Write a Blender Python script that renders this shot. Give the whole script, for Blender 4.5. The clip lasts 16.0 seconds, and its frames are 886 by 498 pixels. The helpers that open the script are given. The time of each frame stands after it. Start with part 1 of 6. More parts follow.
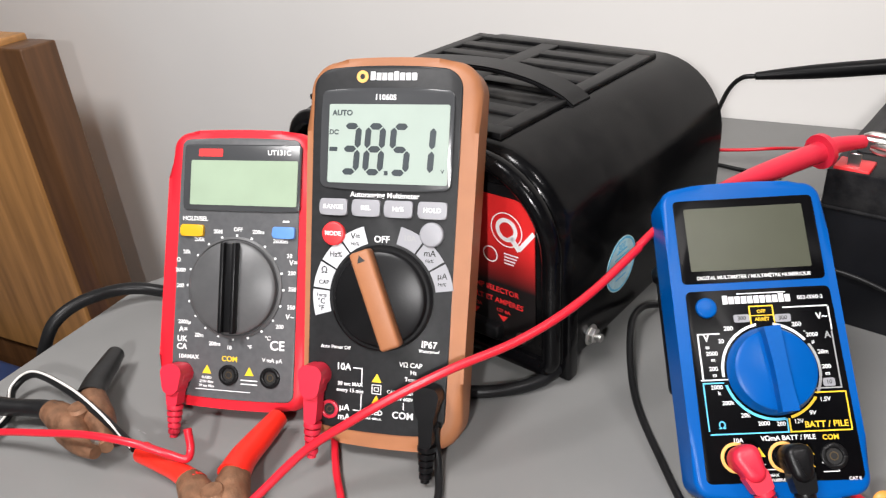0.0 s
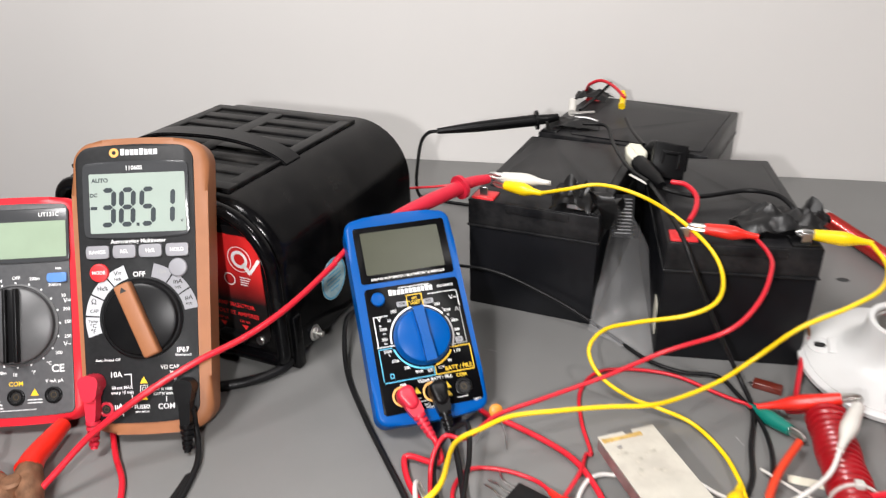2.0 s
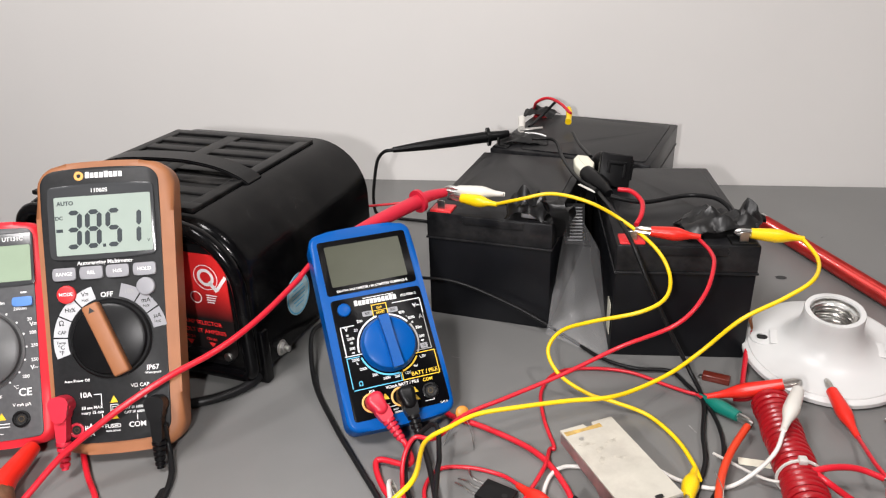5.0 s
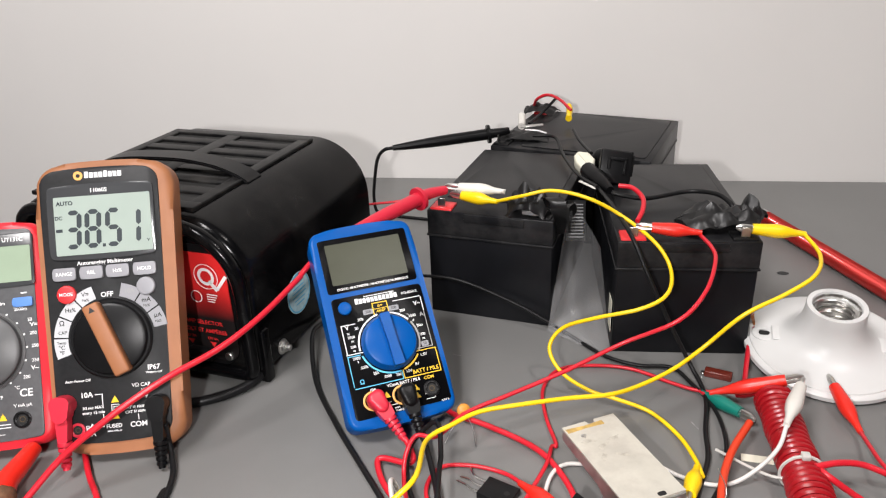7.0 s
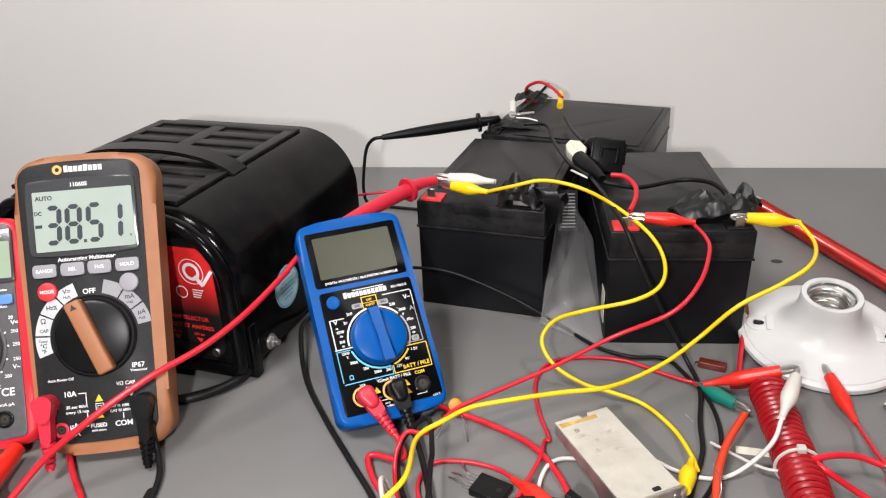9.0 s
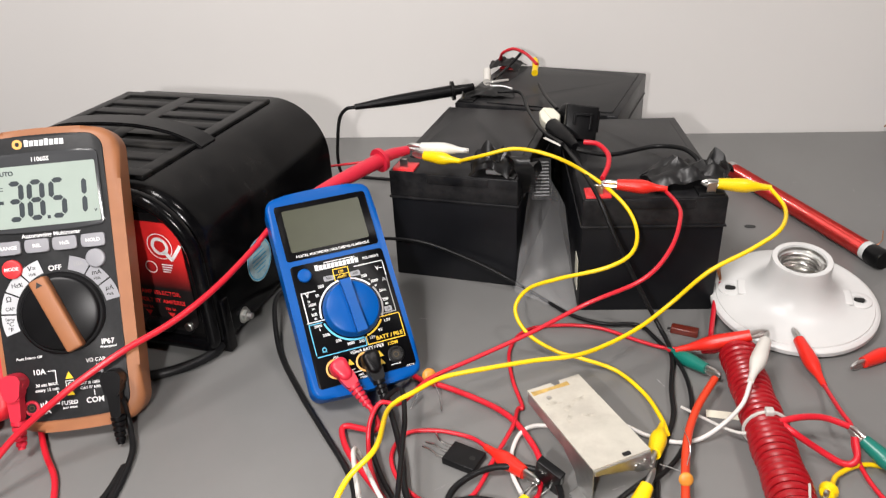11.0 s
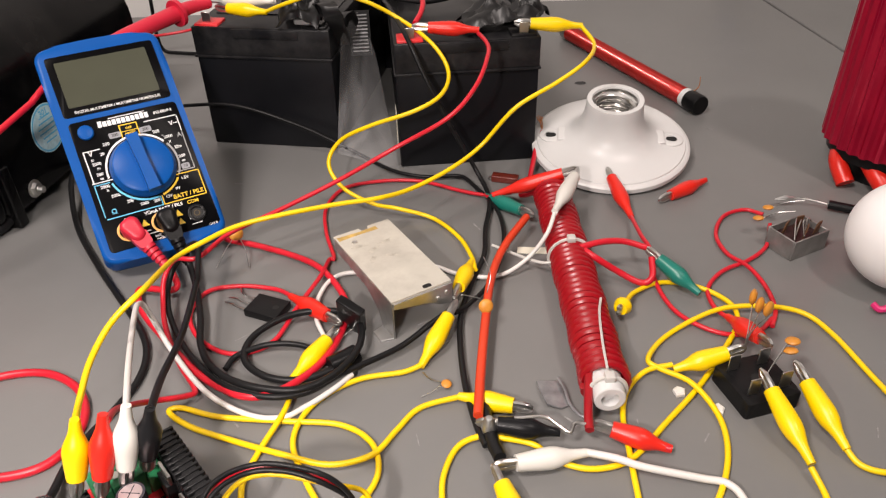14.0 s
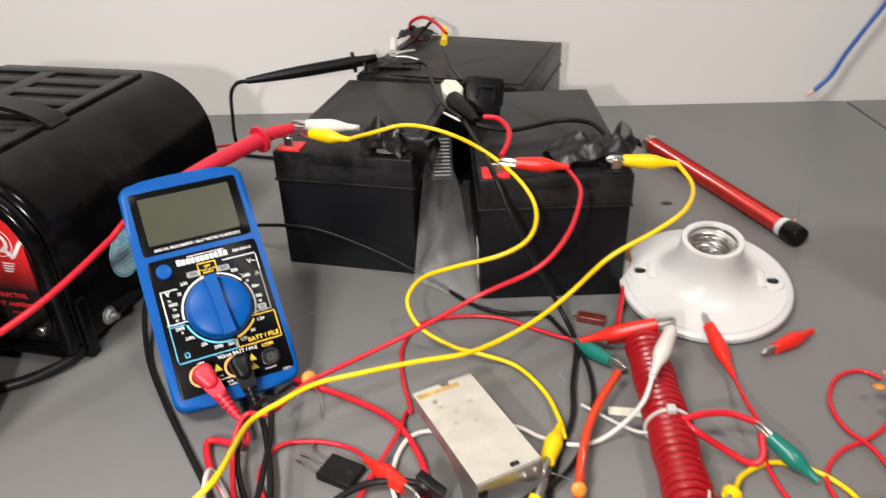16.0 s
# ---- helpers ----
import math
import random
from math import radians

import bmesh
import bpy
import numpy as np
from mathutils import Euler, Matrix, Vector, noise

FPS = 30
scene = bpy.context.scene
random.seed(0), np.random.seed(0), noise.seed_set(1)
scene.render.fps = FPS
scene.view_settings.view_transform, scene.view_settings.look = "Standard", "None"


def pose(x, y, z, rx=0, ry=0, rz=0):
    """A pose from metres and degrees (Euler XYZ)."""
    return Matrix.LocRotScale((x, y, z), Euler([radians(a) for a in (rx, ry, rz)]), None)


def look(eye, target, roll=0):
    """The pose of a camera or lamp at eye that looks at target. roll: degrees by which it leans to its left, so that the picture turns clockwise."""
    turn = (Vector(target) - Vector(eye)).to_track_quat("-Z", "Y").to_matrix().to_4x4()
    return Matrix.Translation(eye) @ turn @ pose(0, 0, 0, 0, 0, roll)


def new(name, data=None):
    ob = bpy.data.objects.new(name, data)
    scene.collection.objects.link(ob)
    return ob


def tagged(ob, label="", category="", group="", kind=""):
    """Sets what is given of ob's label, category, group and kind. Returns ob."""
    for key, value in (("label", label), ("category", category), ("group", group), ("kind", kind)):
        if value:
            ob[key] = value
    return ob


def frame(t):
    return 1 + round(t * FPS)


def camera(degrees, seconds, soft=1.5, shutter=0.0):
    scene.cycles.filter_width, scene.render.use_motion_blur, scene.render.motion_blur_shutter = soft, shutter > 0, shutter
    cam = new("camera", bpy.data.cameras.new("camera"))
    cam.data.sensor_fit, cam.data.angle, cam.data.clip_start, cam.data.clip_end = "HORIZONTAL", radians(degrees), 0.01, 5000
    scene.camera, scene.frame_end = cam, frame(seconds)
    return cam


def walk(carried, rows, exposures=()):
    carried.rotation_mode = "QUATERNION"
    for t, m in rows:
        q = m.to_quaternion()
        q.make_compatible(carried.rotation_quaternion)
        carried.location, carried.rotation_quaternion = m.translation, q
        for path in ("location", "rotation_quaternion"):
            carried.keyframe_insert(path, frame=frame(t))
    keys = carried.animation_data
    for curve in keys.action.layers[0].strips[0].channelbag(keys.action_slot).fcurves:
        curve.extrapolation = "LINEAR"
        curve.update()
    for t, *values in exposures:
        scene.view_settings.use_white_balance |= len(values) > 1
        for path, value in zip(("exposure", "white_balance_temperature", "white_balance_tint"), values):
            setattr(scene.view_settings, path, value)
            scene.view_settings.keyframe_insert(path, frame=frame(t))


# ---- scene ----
cam = camera(61.8, 16.0, soft=1.2, shutter=0.5)
PATH = [
    (0, (0.051, 0.04, 0.263), (-0.76, 1.595, -0.699), -4.6),
    (0.5, (0.052, 0.04, 0.263), (-0.695, 1.629, -0.694), -4.2),
    (1, (0.056, 0.03, 0.285), (-0.552, 1.695, -0.642), -3.1),
    (1.5, (0.106, -0.008, 0.292), (-0.355, 1.707, -0.628), -2.6),
    (2, (0.14, -0.07, 0.318), (-0.163, 1.693, -0.578), -1.5),
    (2.5, (0.134, -0.106, 0.318), (-0.079, 1.68, -0.558), -1.1),
    (3, (0.133, -0.104, 0.319), (-0.042, 1.695, -0.536), -1.0),
    (3.5, (0.137, -0.099, 0.319), (-0.035, 1.708, -0.521), -1.1),
    (4, (0.136, -0.096, 0.319), (-0.034, 1.712, -0.518), -1.4),
    (6.5, (0.14, -0.092, 0.316), (-0.049, 1.711, -0.528), -2.3),
    (7, (0.138, -0.092, 0.317), (-0.046, 1.713, -0.527), -2.3),
    (7.5, (0.14, -0.087, 0.317), (-0.041, 1.713, -0.536), -2.4),
    (8, (0.139, -0.084, 0.318), (-0.035, 1.71, -0.549), -2.4),
    (8.5, (0.139, -0.083, 0.317), (-0.032, 1.708, -0.556), -2.5),
    (11, (0.147, -0.079, 0.315), (0.025, 1.676, -0.635), -2.9),
    (11.5, (0.166, -0.113, 0.27), (0.034, 1.563, -0.814), -4.0),
    (12, (0.18, -0.118, 0.227), (0.081, 1.469, -0.987), -4.6),
    (12.5, (0.193, -0.112, 0.229), (0.158, 1.436, -1.037), -4.1),
    (13, (0.199, -0.103, 0.24), (0.245, 1.467, -0.998), -2.9),
    (13.5, (0.203, -0.09, 0.262), (0.311, 1.519, -0.922), -2.0),
    (14, (0.201, -0.087, 0.265), (0.345, 1.545, -0.881), -1.5),
    (14.5, (0.2, -0.084, 0.267), (0.36, 1.568, -0.85), -1.4),
    (15, (0.199, -0.077, 0.277), (0.358, 1.6, -0.802), -1.5),
    (15.5, (0.193, -0.059, 0.293), (0.307, 1.642, -0.753), -1.8),
    (16, (0.187, -0.034, 0.298), (0.196, 1.69, -0.716), -2.1),
]
walk(cam, [(t, look(eye, target, roll)) for t, eye, target, roll in PATH],
     exposures=[(0, 0.26, 6400, 10), (1, 0.22, 6400, 10), (3.5, 0.04, 6450, 10.5), (6.5, 0.02, 6450, 11), (8.5, 0.02, 6450, 11), (11, 0.04, 6550, 11), (12.2, -0.07, 6950, 16), (12.8, -0.13, 7000, 17), (14.5, -0.17, 7000, 16), (16, 0.06, 6650, 10)])

# ---- light and exposure ----
world = bpy.data.worlds.new("room_world")
scene.world = world
world.use_nodes = True
world.node_tree.nodes["Background"].inputs[0].default_value = (0.9, 0.93, 1.0, 1)
world.node_tree.nodes["Background"].inputs[1].default_value = 0.1


def lamp(name, x, y, z, tx, ty, tz, size, power, color):
    data = bpy.data.lights.new(name, "AREA")
    data.shape, data.size, data.energy, data.color = "DISK", size, power, color
    ob = new(name, data)
    ob.matrix_world = look((x, y, z), (tx, ty, tz))
    return tagged(ob, "round ceiling lamp throwing warm white light", "lamp", kind="structure")


lamp("ceiling_lamp", 0.8, -0.3, 1.6, 0.15, 0.5, 0.1, 0.16, 9.5, (1.0, 0.95, 0.915))
lamp("ceiling_lamp", -0.38, -0.3, 1.35, -0.1, 0.22, 0.0, 0.42, 22, (1.0, 0.965, 0.945))
# a small bright lamp at eye height in front of the worktop throws the short shadows up the wall
work = lamp("work_lamp", 0.055, -0.19, 0.335, -0.12, 0.2, 0.0, 0.03, 2.9, (1.0, 0.97, 0.95))
work["label"] = "small bright lamp held in front of the worktop"

# ---- helpers for materials and meshes ----


def mat(name, color, rough=0.5, metal=0.0, var=0.12, scale=40.0, bump=0.0, bscale=300.0, dust=0.0, coat=0.0, trans=0.0, dustcol=(0.45, 0.42, 0.38)):
    m = bpy.data.materials.new(name)
    m.use_nodes = True
    nt = m.node_tree
    b = nt.nodes["Principled BSDF"]
    b.inputs["Roughness"].default_value = rough
    b.inputs["Metallic"].default_value = metal
    b.inputs["Coat Weight"].default_value = coat
    b.inputs["Coat Roughness"].default_value = 0.08
    b.inputs["Transmission Weight"].default_value = trans
    tc = nt.nodes.new("ShaderNodeTexCoord")
    n = nt.nodes.new("ShaderNodeTexNoise")
    n.inputs["Scale"].default_value, n.inputs["Detail"].default_value = scale, 6
    nt.links.new(tc.outputs["Object"], n.inputs["Vector"])
    ramp = nt.nodes.new("ShaderNodeMapRange")
    ramp.inputs[1].default_value, ramp.inputs[2].default_value = 0.3, 0.7
    ramp.inputs[3].default_value, ramp.inputs[4].default_value = 1 - var, 1 + var
    nt.links.new(n.outputs["Fac"], ramp.inputs[0])
    mul = nt.nodes.new("ShaderNodeVectorMath")
    mul.operation = "SCALE"
    mul.inputs[0].default_value = color
    nt.links.new(ramp.outputs[0], mul.inputs["Scale"])
    out = mul.outputs[0]
    if dust:
        n2 = nt.nodes.new("ShaderNodeTexNoise")
        n2.inputs["Scale"].default_value, n2.inputs["Detail"].default_value, n2.inputs["Roughness"].default_value = scale * 0.6, 8, 0.7
        nt.links.new(tc.outputs["Object"], n2.inputs["Vector"])
        r2 = nt.nodes.new("ShaderNodeMapRange")
        r2.inputs[1].default_value, r2.inputs[2].default_value = 0.45, 0.75
        r2.inputs[3].default_value, r2.inputs[4].default_value = 0.0, dust
        nt.links.new(n2.outputs["Fac"], r2.inputs[0])
        mix = nt.nodes.new("ShaderNodeMix")
        mix.data_type = "RGBA"
        nt.links.new(r2.outputs[0], mix.inputs[0])
        nt.links.new(out, mix.inputs[6])
        mix.inputs[7].default_value = (*dustcol, 1)
        out = mix.outputs[2]
        add = nt.nodes.new("ShaderNodeMath")
        add.operation = "MULTIPLY_ADD"
        nt.links.new(r2.outputs[0], add.inputs[0])
        add.inputs[1].default_value, add.inputs[2].default_value = 0.8, rough
        nt.links.new(add.outputs[0], b.inputs["Roughness"])
    nt.links.new(out, b.inputs["Base Color"])
    if bump:
        n3 = nt.nodes.new("ShaderNodeTexNoise")
        n3.inputs["Scale"].default_value, n3.inputs["Detail"].default_value = bscale, 3
        nt.links.new(tc.outputs["Object"], n3.inputs["Vector"])
        bp = nt.nodes.new("ShaderNodeBump")
        bp.inputs["Strength"].default_value, bp.inputs["Distance"].default_value = bump, 0.001
        nt.links.new(n3.outputs["Fac"], bp.inputs["Height"])
        nt.links.new(bp.outputs["Normal"], b.inputs["Normal"])
    return m


def mesh_of(bm, material, smooth=True):
    me = bpy.data.meshes.new("mesh")
    bmesh.ops.recalc_face_normals(bm, faces=bm.faces)
    bm.to_mesh(me)
    bm.free()
    if material:
        me.materials.append(material)
    if smooth:
        me.shade_smooth()
        me.set_sharp_from_angle(angle=radians(38))
    return me


def part(name, bm, material, parent=None, label="", m=None, smooth=True):
    ob = new(name, mesh_of(bm, material, smooth))
    if m is not None:
        ob.matrix_basis = m
    ob.parent = parent
    if label:
        ob["label"] = label
    return ob


def thing(name, label, category, m=None, group="", kind=""):
    ob = new(name)
    ob.empty_display_size = 0.02
    if m is not None:
        ob.matrix_basis = m
    return tagged(ob, label, category, group, kind)


def box(x0, x1, y0, y1, z0, z1, bevel=0.0, seg=3, bm=None):
    own = bm is None
    b = bmesh.new()
    bmesh.ops.create_cube(b, size=1)
    for v in b.verts:
        v.co = Vector(((x0 + x1) / 2 + v.co.x * (x1 - x0), (y0 + y1) / 2 + v.co.y * (y1 - y0), (z0 + z1) / 2 + v.co.z * (z1 - z0)))
    if bevel:
        bmesh.ops.bevel(b, geom=b.edges[:], offset=bevel, segments=seg, profile=0.5, affect="EDGES")
    return b if own else join(bm, b)


def join(a, b, m=None):
    """Adds b to a, moved by m."""
    if m is not None:
        b.transform(m)
    me = bpy.data.meshes.new("tmp")
    b.to_mesh(me)
    b.free()
    a.from_mesh(me)
    bpy.data.meshes.remove(me)
    return a


def outline(w0, w1, y0, y1, r, n=6, bulge=0.0):
    """A rounded outline, w0 wide at y0 and w1 at y1, with rounded corners; bulge bows the ends."""
    pts = []
    for cx, cy, a0 in ((w1 / 2 - r, y1 - r, 0), (-w1 / 2 + r, y1 - r, 90), (-w0 / 2 + r, y0 + r, 180), (w0 / 2 - r, y0 + r, 270)):
        for i in range(n + 1):
            a = radians(a0 + 90 * i / n)
            pts.append((cx + r * math.cos(a), cy + r * math.sin(a)))
    out = []
    mid, half, wide = (y0 + y1) / 2, (y1 - y0) / 2, max(w0, w1) / 2
    for i, (x, y) in enumerate(pts):
        x2, y2 = pts[(i + 1) % len(pts)]
        out.append((x, y))
        if math.hypot(x2 - x, y2 - y) > 2.5 * r:
            for k in range(1, 8):
                out.append((x + (x2 - x) * k / 8, y + (y2 - y) * k / 8))
    return [(x, y + bulge * math.copysign(1, y - mid) * (1 - (x / wide) ** 2) * (abs(y - mid) / half) ** 4) for x, y in out]


def slab(pts, z0, z1, bevel=0.0, seg=3, bm=None, shrink=None):
    """A plate of the outline pts between z0 and z1, with its upper rim rounded."""
    own = bm is None
    b = bmesh.new()
    vs = [b.verts.new((x, y, z0)) for x, y in pts]
    f = b.faces.new(vs)
    ext = bmesh.ops.extrude_face_region(b, geom=[f])
    top = [v for v in ext["geom"] if isinstance(v, bmesh.types.BMVert)]
    for v in top:
        v.co.z = z1
    if bevel:
        es = [e for e in b.edges if all(abs(v.co.z - z1) < 1e-7 for v in e.verts)]
        bmesh.ops.bevel(b, geom=es, offset=bevel, segments=seg, profile=0.5, affect="EDGES")
    return b if own else join(bm, b)


def disc(r, z0, z1, n=40, bevel=0.0, x=0.0, y=0.0, bm=None, a0=0, a1=360, inner=0.0):
    if a1 - a0 >= 360 and not inner:
        return slab([(x + r * math.cos(2 * math.pi * i / n), y + r * math.sin(2 * math.pi * i / n)) for i in range(n)], z0, z1, bevel, 3, bm)
    steps = max(3, round(n * (a1 - a0) / 360))
    arc = [radians(a0 + (a1 - a0) * i / steps) for i in range(steps + 1)]
    pts = [(x + r * math.cos(a), y + r * math.sin(a)) for a in arc] + [(x + inner * math.cos(a), y + inner * math.sin(a)) for a in reversed(arc)]
    return slab(pts, z0, z1, bevel, 2, bm)


def lathe(profile, n=48, bm=None):
    """A body turned round z from (radius, height) pairs."""
    own = bm is None
    b = bmesh.new()
    rings = []
    for r, z in profile:
        if r < 1e-6:
            rings.append([b.verts.new((0, 0, z))])
        else:
            rings.append([b.verts.new((r * math.cos(2 * math.pi * i / n), r * math.sin(2 * math.pi * i / n), z)) for i in range(n)])
    for p, q in zip(rings, rings[1:]):
        for i in range(n):
            a, c = p[i % len(p)], p[(i + 1) % len(p)]
            d, e = q[i % len(q)], q[(i + 1) % len(q)]
            vs = list(dict.fromkeys((a, c, e, d)))
            if len(vs) > 2:
                b.faces.new(vs)
    return b if own else join(bm, b)


def smooth_path(pts, steps=8):
    """A Catmull-Rom curve through pts."""
    ps = [Vector(p) for p in pts]
    ps = [ps[0] * 2 - ps[1]] + ps + [ps[-1] * 2 - ps[-2]]
    out = []
    for a, b, c, d in zip(ps, ps[1:], ps[2:], ps[3:]):
        for i in range(steps):
            t = i / steps
            out.append(0.5 * (2 * b + (c - a) * t + (2 * a - 5 * b + 4 * c - d) * t * t + (3 * b - a - 3 * c + d) * t * t * t))
    return out + [ps[-2]]


def tube(pts, r, n=10, steps=8, bm=None, radii=None, closed=False):
    """A round tube along a smooth curve through pts; radii, spread along it, shape it."""
    own = bm is None
    b = bmesh.new()
    path = smooth_path(pts, steps) if steps > 1 else [Vector(p) for p in pts]
    rings, side = [], None
    for i, p in enumerate(path):
        d = (path[min(i + 1, len(path) - 1)] - path[max(i - 1, 0)]).normalized()
        if side is None:
            side = d.orthogonal().normalized()
        side = (side - d * side.dot(d)).normalized()
        up = d.cross(side)
        k = r
        if radii:
            u = i / (len(path) - 1) * (len(radii) - 1)
            j = min(int(u), len(radii) - 2)
            k = radii[j] + (radii[j + 1] - radii[j]) * (u - j)
        rings.append([b.verts.new(p + (side * math.cos(2 * math.pi * q / n) + up * math.sin(2 * math.pi * q / n)) * k) for q in range(n)])
    for p, q in zip(rings, rings[1:]):
        for i in range(n):
            b.faces.new((p[i], p[(i + 1) % n], q[(i + 1) % n], q[i]))
    b.faces.new(rings[0][::-1])
    b.faces.new(rings[-1])
    return b if own else join(bm, b)


def text_bm(body, x, y, z, size, bm=None, align="CENTER", turn=0.0, lean=0.0, squeeze=1.0, bold=0.018):
    """Flat lettering in the built-in font, as a mesh."""
    cu = bpy.data.curves.new("lettering", "FONT")
    cu.body, cu.size, cu.align_x, cu.align_y, cu.shear, cu.extrude = body, size, align, "CENTER", lean, 0.04
    cu.resolution_u, cu.offset = 3, bold * size
    ob = bpy.data.objects.new("lettering", cu)
    scene.collection.objects.link(ob)
    bpy.context.view_layer.update()
    me = bpy.data.meshes.new_from_object(ob)
    bpy.data.objects.remove(ob)
    bpy.data.curves.remove(cu)
    me.transform(pose(x, y, z, 0, 0, turn) @ Matrix.Diagonal((squeeze, 1, 1, 1)))
    b = bm if bm is not None else bmesh.new()
    b.from_mesh(me)
    bpy.data.meshes.remove(me)
    return b


def stand(x, y, z, yaw, lean):
    """The pose of a face that leans back by lean: local x along its width, y up its face, z out of it."""
    return pose(x, y, z, 0, 0, yaw) @ pose(0, 0, 0, 90 - lean, 0, 0)


# ---- materials ----
WALL = mat("wall_paint", (0.78, 0.76, 0.735), 0.8, var=0.025, scale=3, bump=0.06, bscale=120)
TABLE = mat("table_paint", (0.166, 0.165, 0.161), 0.36, var=0.07, scale=7, bump=0.03, bscale=160, dust=0.1, dustcol=(0.34, 0.33, 0.32))
SEAM = mat("table_seam", (0.03, 0.03, 0.03), 0.8)
FLOOR = mat("floor_paint", (0.16, 0.15, 0.14), 0.7, var=0.1, scale=4)
# unseen walls and ceiling, greyed to cut reflections and fill on black parts
FARWALL = mat("unseen_wall_dim", (0.3, 0.29, 0.28), 0.85, var=0.03, scale=3)
CEIL = mat("unseen_ceiling_dim", (0.4, 0.39, 0.38), 0.9, var=0.03, scale=3)
ENAMEL = mat("black_enamel", (0.0022, 0.0022, 0.0026), 0.18, var=0.2, scale=45, dust=0.02, bump=0.03, bscale=700)
DUSTY = mat("dusty_enamel", (0.004, 0.004, 0.0045), 0.4, var=0.3, scale=45, dust=0.06, bump=0.04, bscale=700)
BATT = mat("battery_plastic", (0.0055, 0.0058, 0.0072), 0.36, var=0.2, scale=30, dustcol=(0.3, 0.3, 0.33), dust=0.01, bump=0.06, bscale=900)
BATTOP = mat("battery_lid", (0.0075, 0.0076, 0.0088), 0.36, var=0.2, scale=55, dustcol=(0.3, 0.29, 0.28), dust=0.085, bump=0.05, bscale=900)
BLACK = mat("black_plastic", (0.006, 0.006, 0.0065), 0.34, var=0.25, scale=60, bump=0.05, bscale=900)
TAPE = mat("black_tape", (0.0055, 0.0055, 0.006), 0.4, var=0.3, scale=50, bump=0.15, bscale=160)
HOLE = mat("socket_hole", (0.004, 0.004, 0.004), 0.6)
TAN = mat("tan_rubber", (0.31, 0.122, 0.05), 0.5, var=0.06, scale=80, bump=0.05, bscale=900)
UTRED = mat("red_rubber", (0.61, 0.01, 0.022), 0.42, var=0.06, bump=0.05, bscale=900)
MCBLUE = mat("blue_plastic", (0.0, 0.076, 0.315), 0.34, var=0.05, bump=0.03, bscale=900)
PANEL = mat("meter_panel", (0.018, 0.0185, 0.0195), 0.4, var=0.12, scale=300, bump=0.06, bscale=1800)
PANELGREY = mat("grey_meter_panel", (0.08, 0.081, 0.085), 0.45, var=0.12, scale=300, bump=0.06, bscale=1800)
MCPANEL = mat("black_overlay", (0.002, 0.002, 0.0025), 0.3, var=0.1, scale=200)
KNOBGREY = mat("grey_knob", (0.075, 0.075, 0.077), 0.42, var=0.1, scale=120, bump=0.04, bscale=1500)
BEZEL = mat("bezel", (0.05, 0.052, 0.055), 0.2, var=0.05)
LCD = mat("lcd_glass", (0.34, 0.40, 0.36), 0.16, var=0.03, scale=60, coat=0.4)
LCDOFF = mat("lcd_glass_off", (0.3, 0.38, 0.28), 0.16, var=0.05, scale=40, coat=0.4)
LCDDIM = mat("lcd_glass_dim", (0.06, 0.063, 0.043), 0.3, var=0.05, scale=40)
SEGMENT = mat("lcd_segment", (0.015, 0.024, 0.03), 0.5)
PRINTW = mat("white_print", (0.78, 0.78, 0.78), 0.5, var=0.02)
PRINTY = mat("yellow_print", (0.85, 0.55, 0.02), 0.5, var=0.02)
PRINTB = mat("cyan_print", (0.1, 0.5, 0.75), 0.5, var=0.02)
PRINTG = mat("grey_print", (0.3, 0.3, 0.3), 0.5, var=0.02)
PRINTK = mat("black_print", (0.02, 0.02, 0.02), 0.5, var=0.02)
PRINTR = mat("red_print", (0.75, 0.03, 0.03), 0.5, var=0.02)
PRINTO = mat("orange_print", (0.8, 0.4, 0.1), 0.5, var=0.02)
SECTOR = mat("pale_grey_print", (0.5, 0.51, 0.53), 0.5, var=0.08, scale=60)
KEYWHITE = mat("grey_key", (0.27, 0.27, 0.29), 0.45, var=0.04)
KEYRED = mat("red_key", (0.7, 0.03, 0.035), 0.4, var=0.04)
KEYYELLOW = mat("yellow_key", (0.62, 0.34, 0.01), 0.4, var=0.04)
KEYBLUE = mat("blue_key", (0.10, 0.24, 0.58), 0.4, var=0.04)
PLUGRED = mat("red_plug", (0.57, 0.018, 0.042), 0.4, var=0.05, bump=0.03)
PLUGBLACK = mat("black_plug", (0.004, 0.004, 0.0045), 0.36, var=0.1)
STEEL = mat("steel", (0.62, 0.61, 0.59), 0.28, metal=1.0, var=0.12, scale=120)
BRASSDARK = mat("tarnished_brass", (0.1, 0.07, 0.035), 0.5, metal=0.7, var=0.2)
RUSTY = mat("rusty_steel", (0.2, 0.1, 0.055), 0.55, metal=0.55, var=0.4, scale=160, dust=0.4, dustcol=(0.35, 0.2, 0.12), bump=0.3, bscale=700)
WHITE = mat("white_plastic", (0.63, 0.63, 0.62), 0.36, var=0.03, scale=20)
GLOBE = mat("opal_globe", (0.86, 0.85, 0.84), 0.5, var=0.02, scale=20)
CREAM = mat("cream_plastic", (0.72, 0.7, 0.58), 0.45, var=0.06)
LABELRED = mat("label_red", (0.62, 0.022, 0.022), 0.3, var=0.06, scale=60)
STICKER = mat("blue_sticker", (0.5, 0.72, 0.8), 0.35, var=0.15, scale=300)
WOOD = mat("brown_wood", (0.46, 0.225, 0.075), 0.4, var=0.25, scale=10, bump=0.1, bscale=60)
# the same wood with shade painted in, for side face and base
WOODSHADE = mat("shaded_wood", (0.125, 0.056, 0.022), 0.4, var=0.25, scale=14, bump=0.1, bscale=60)
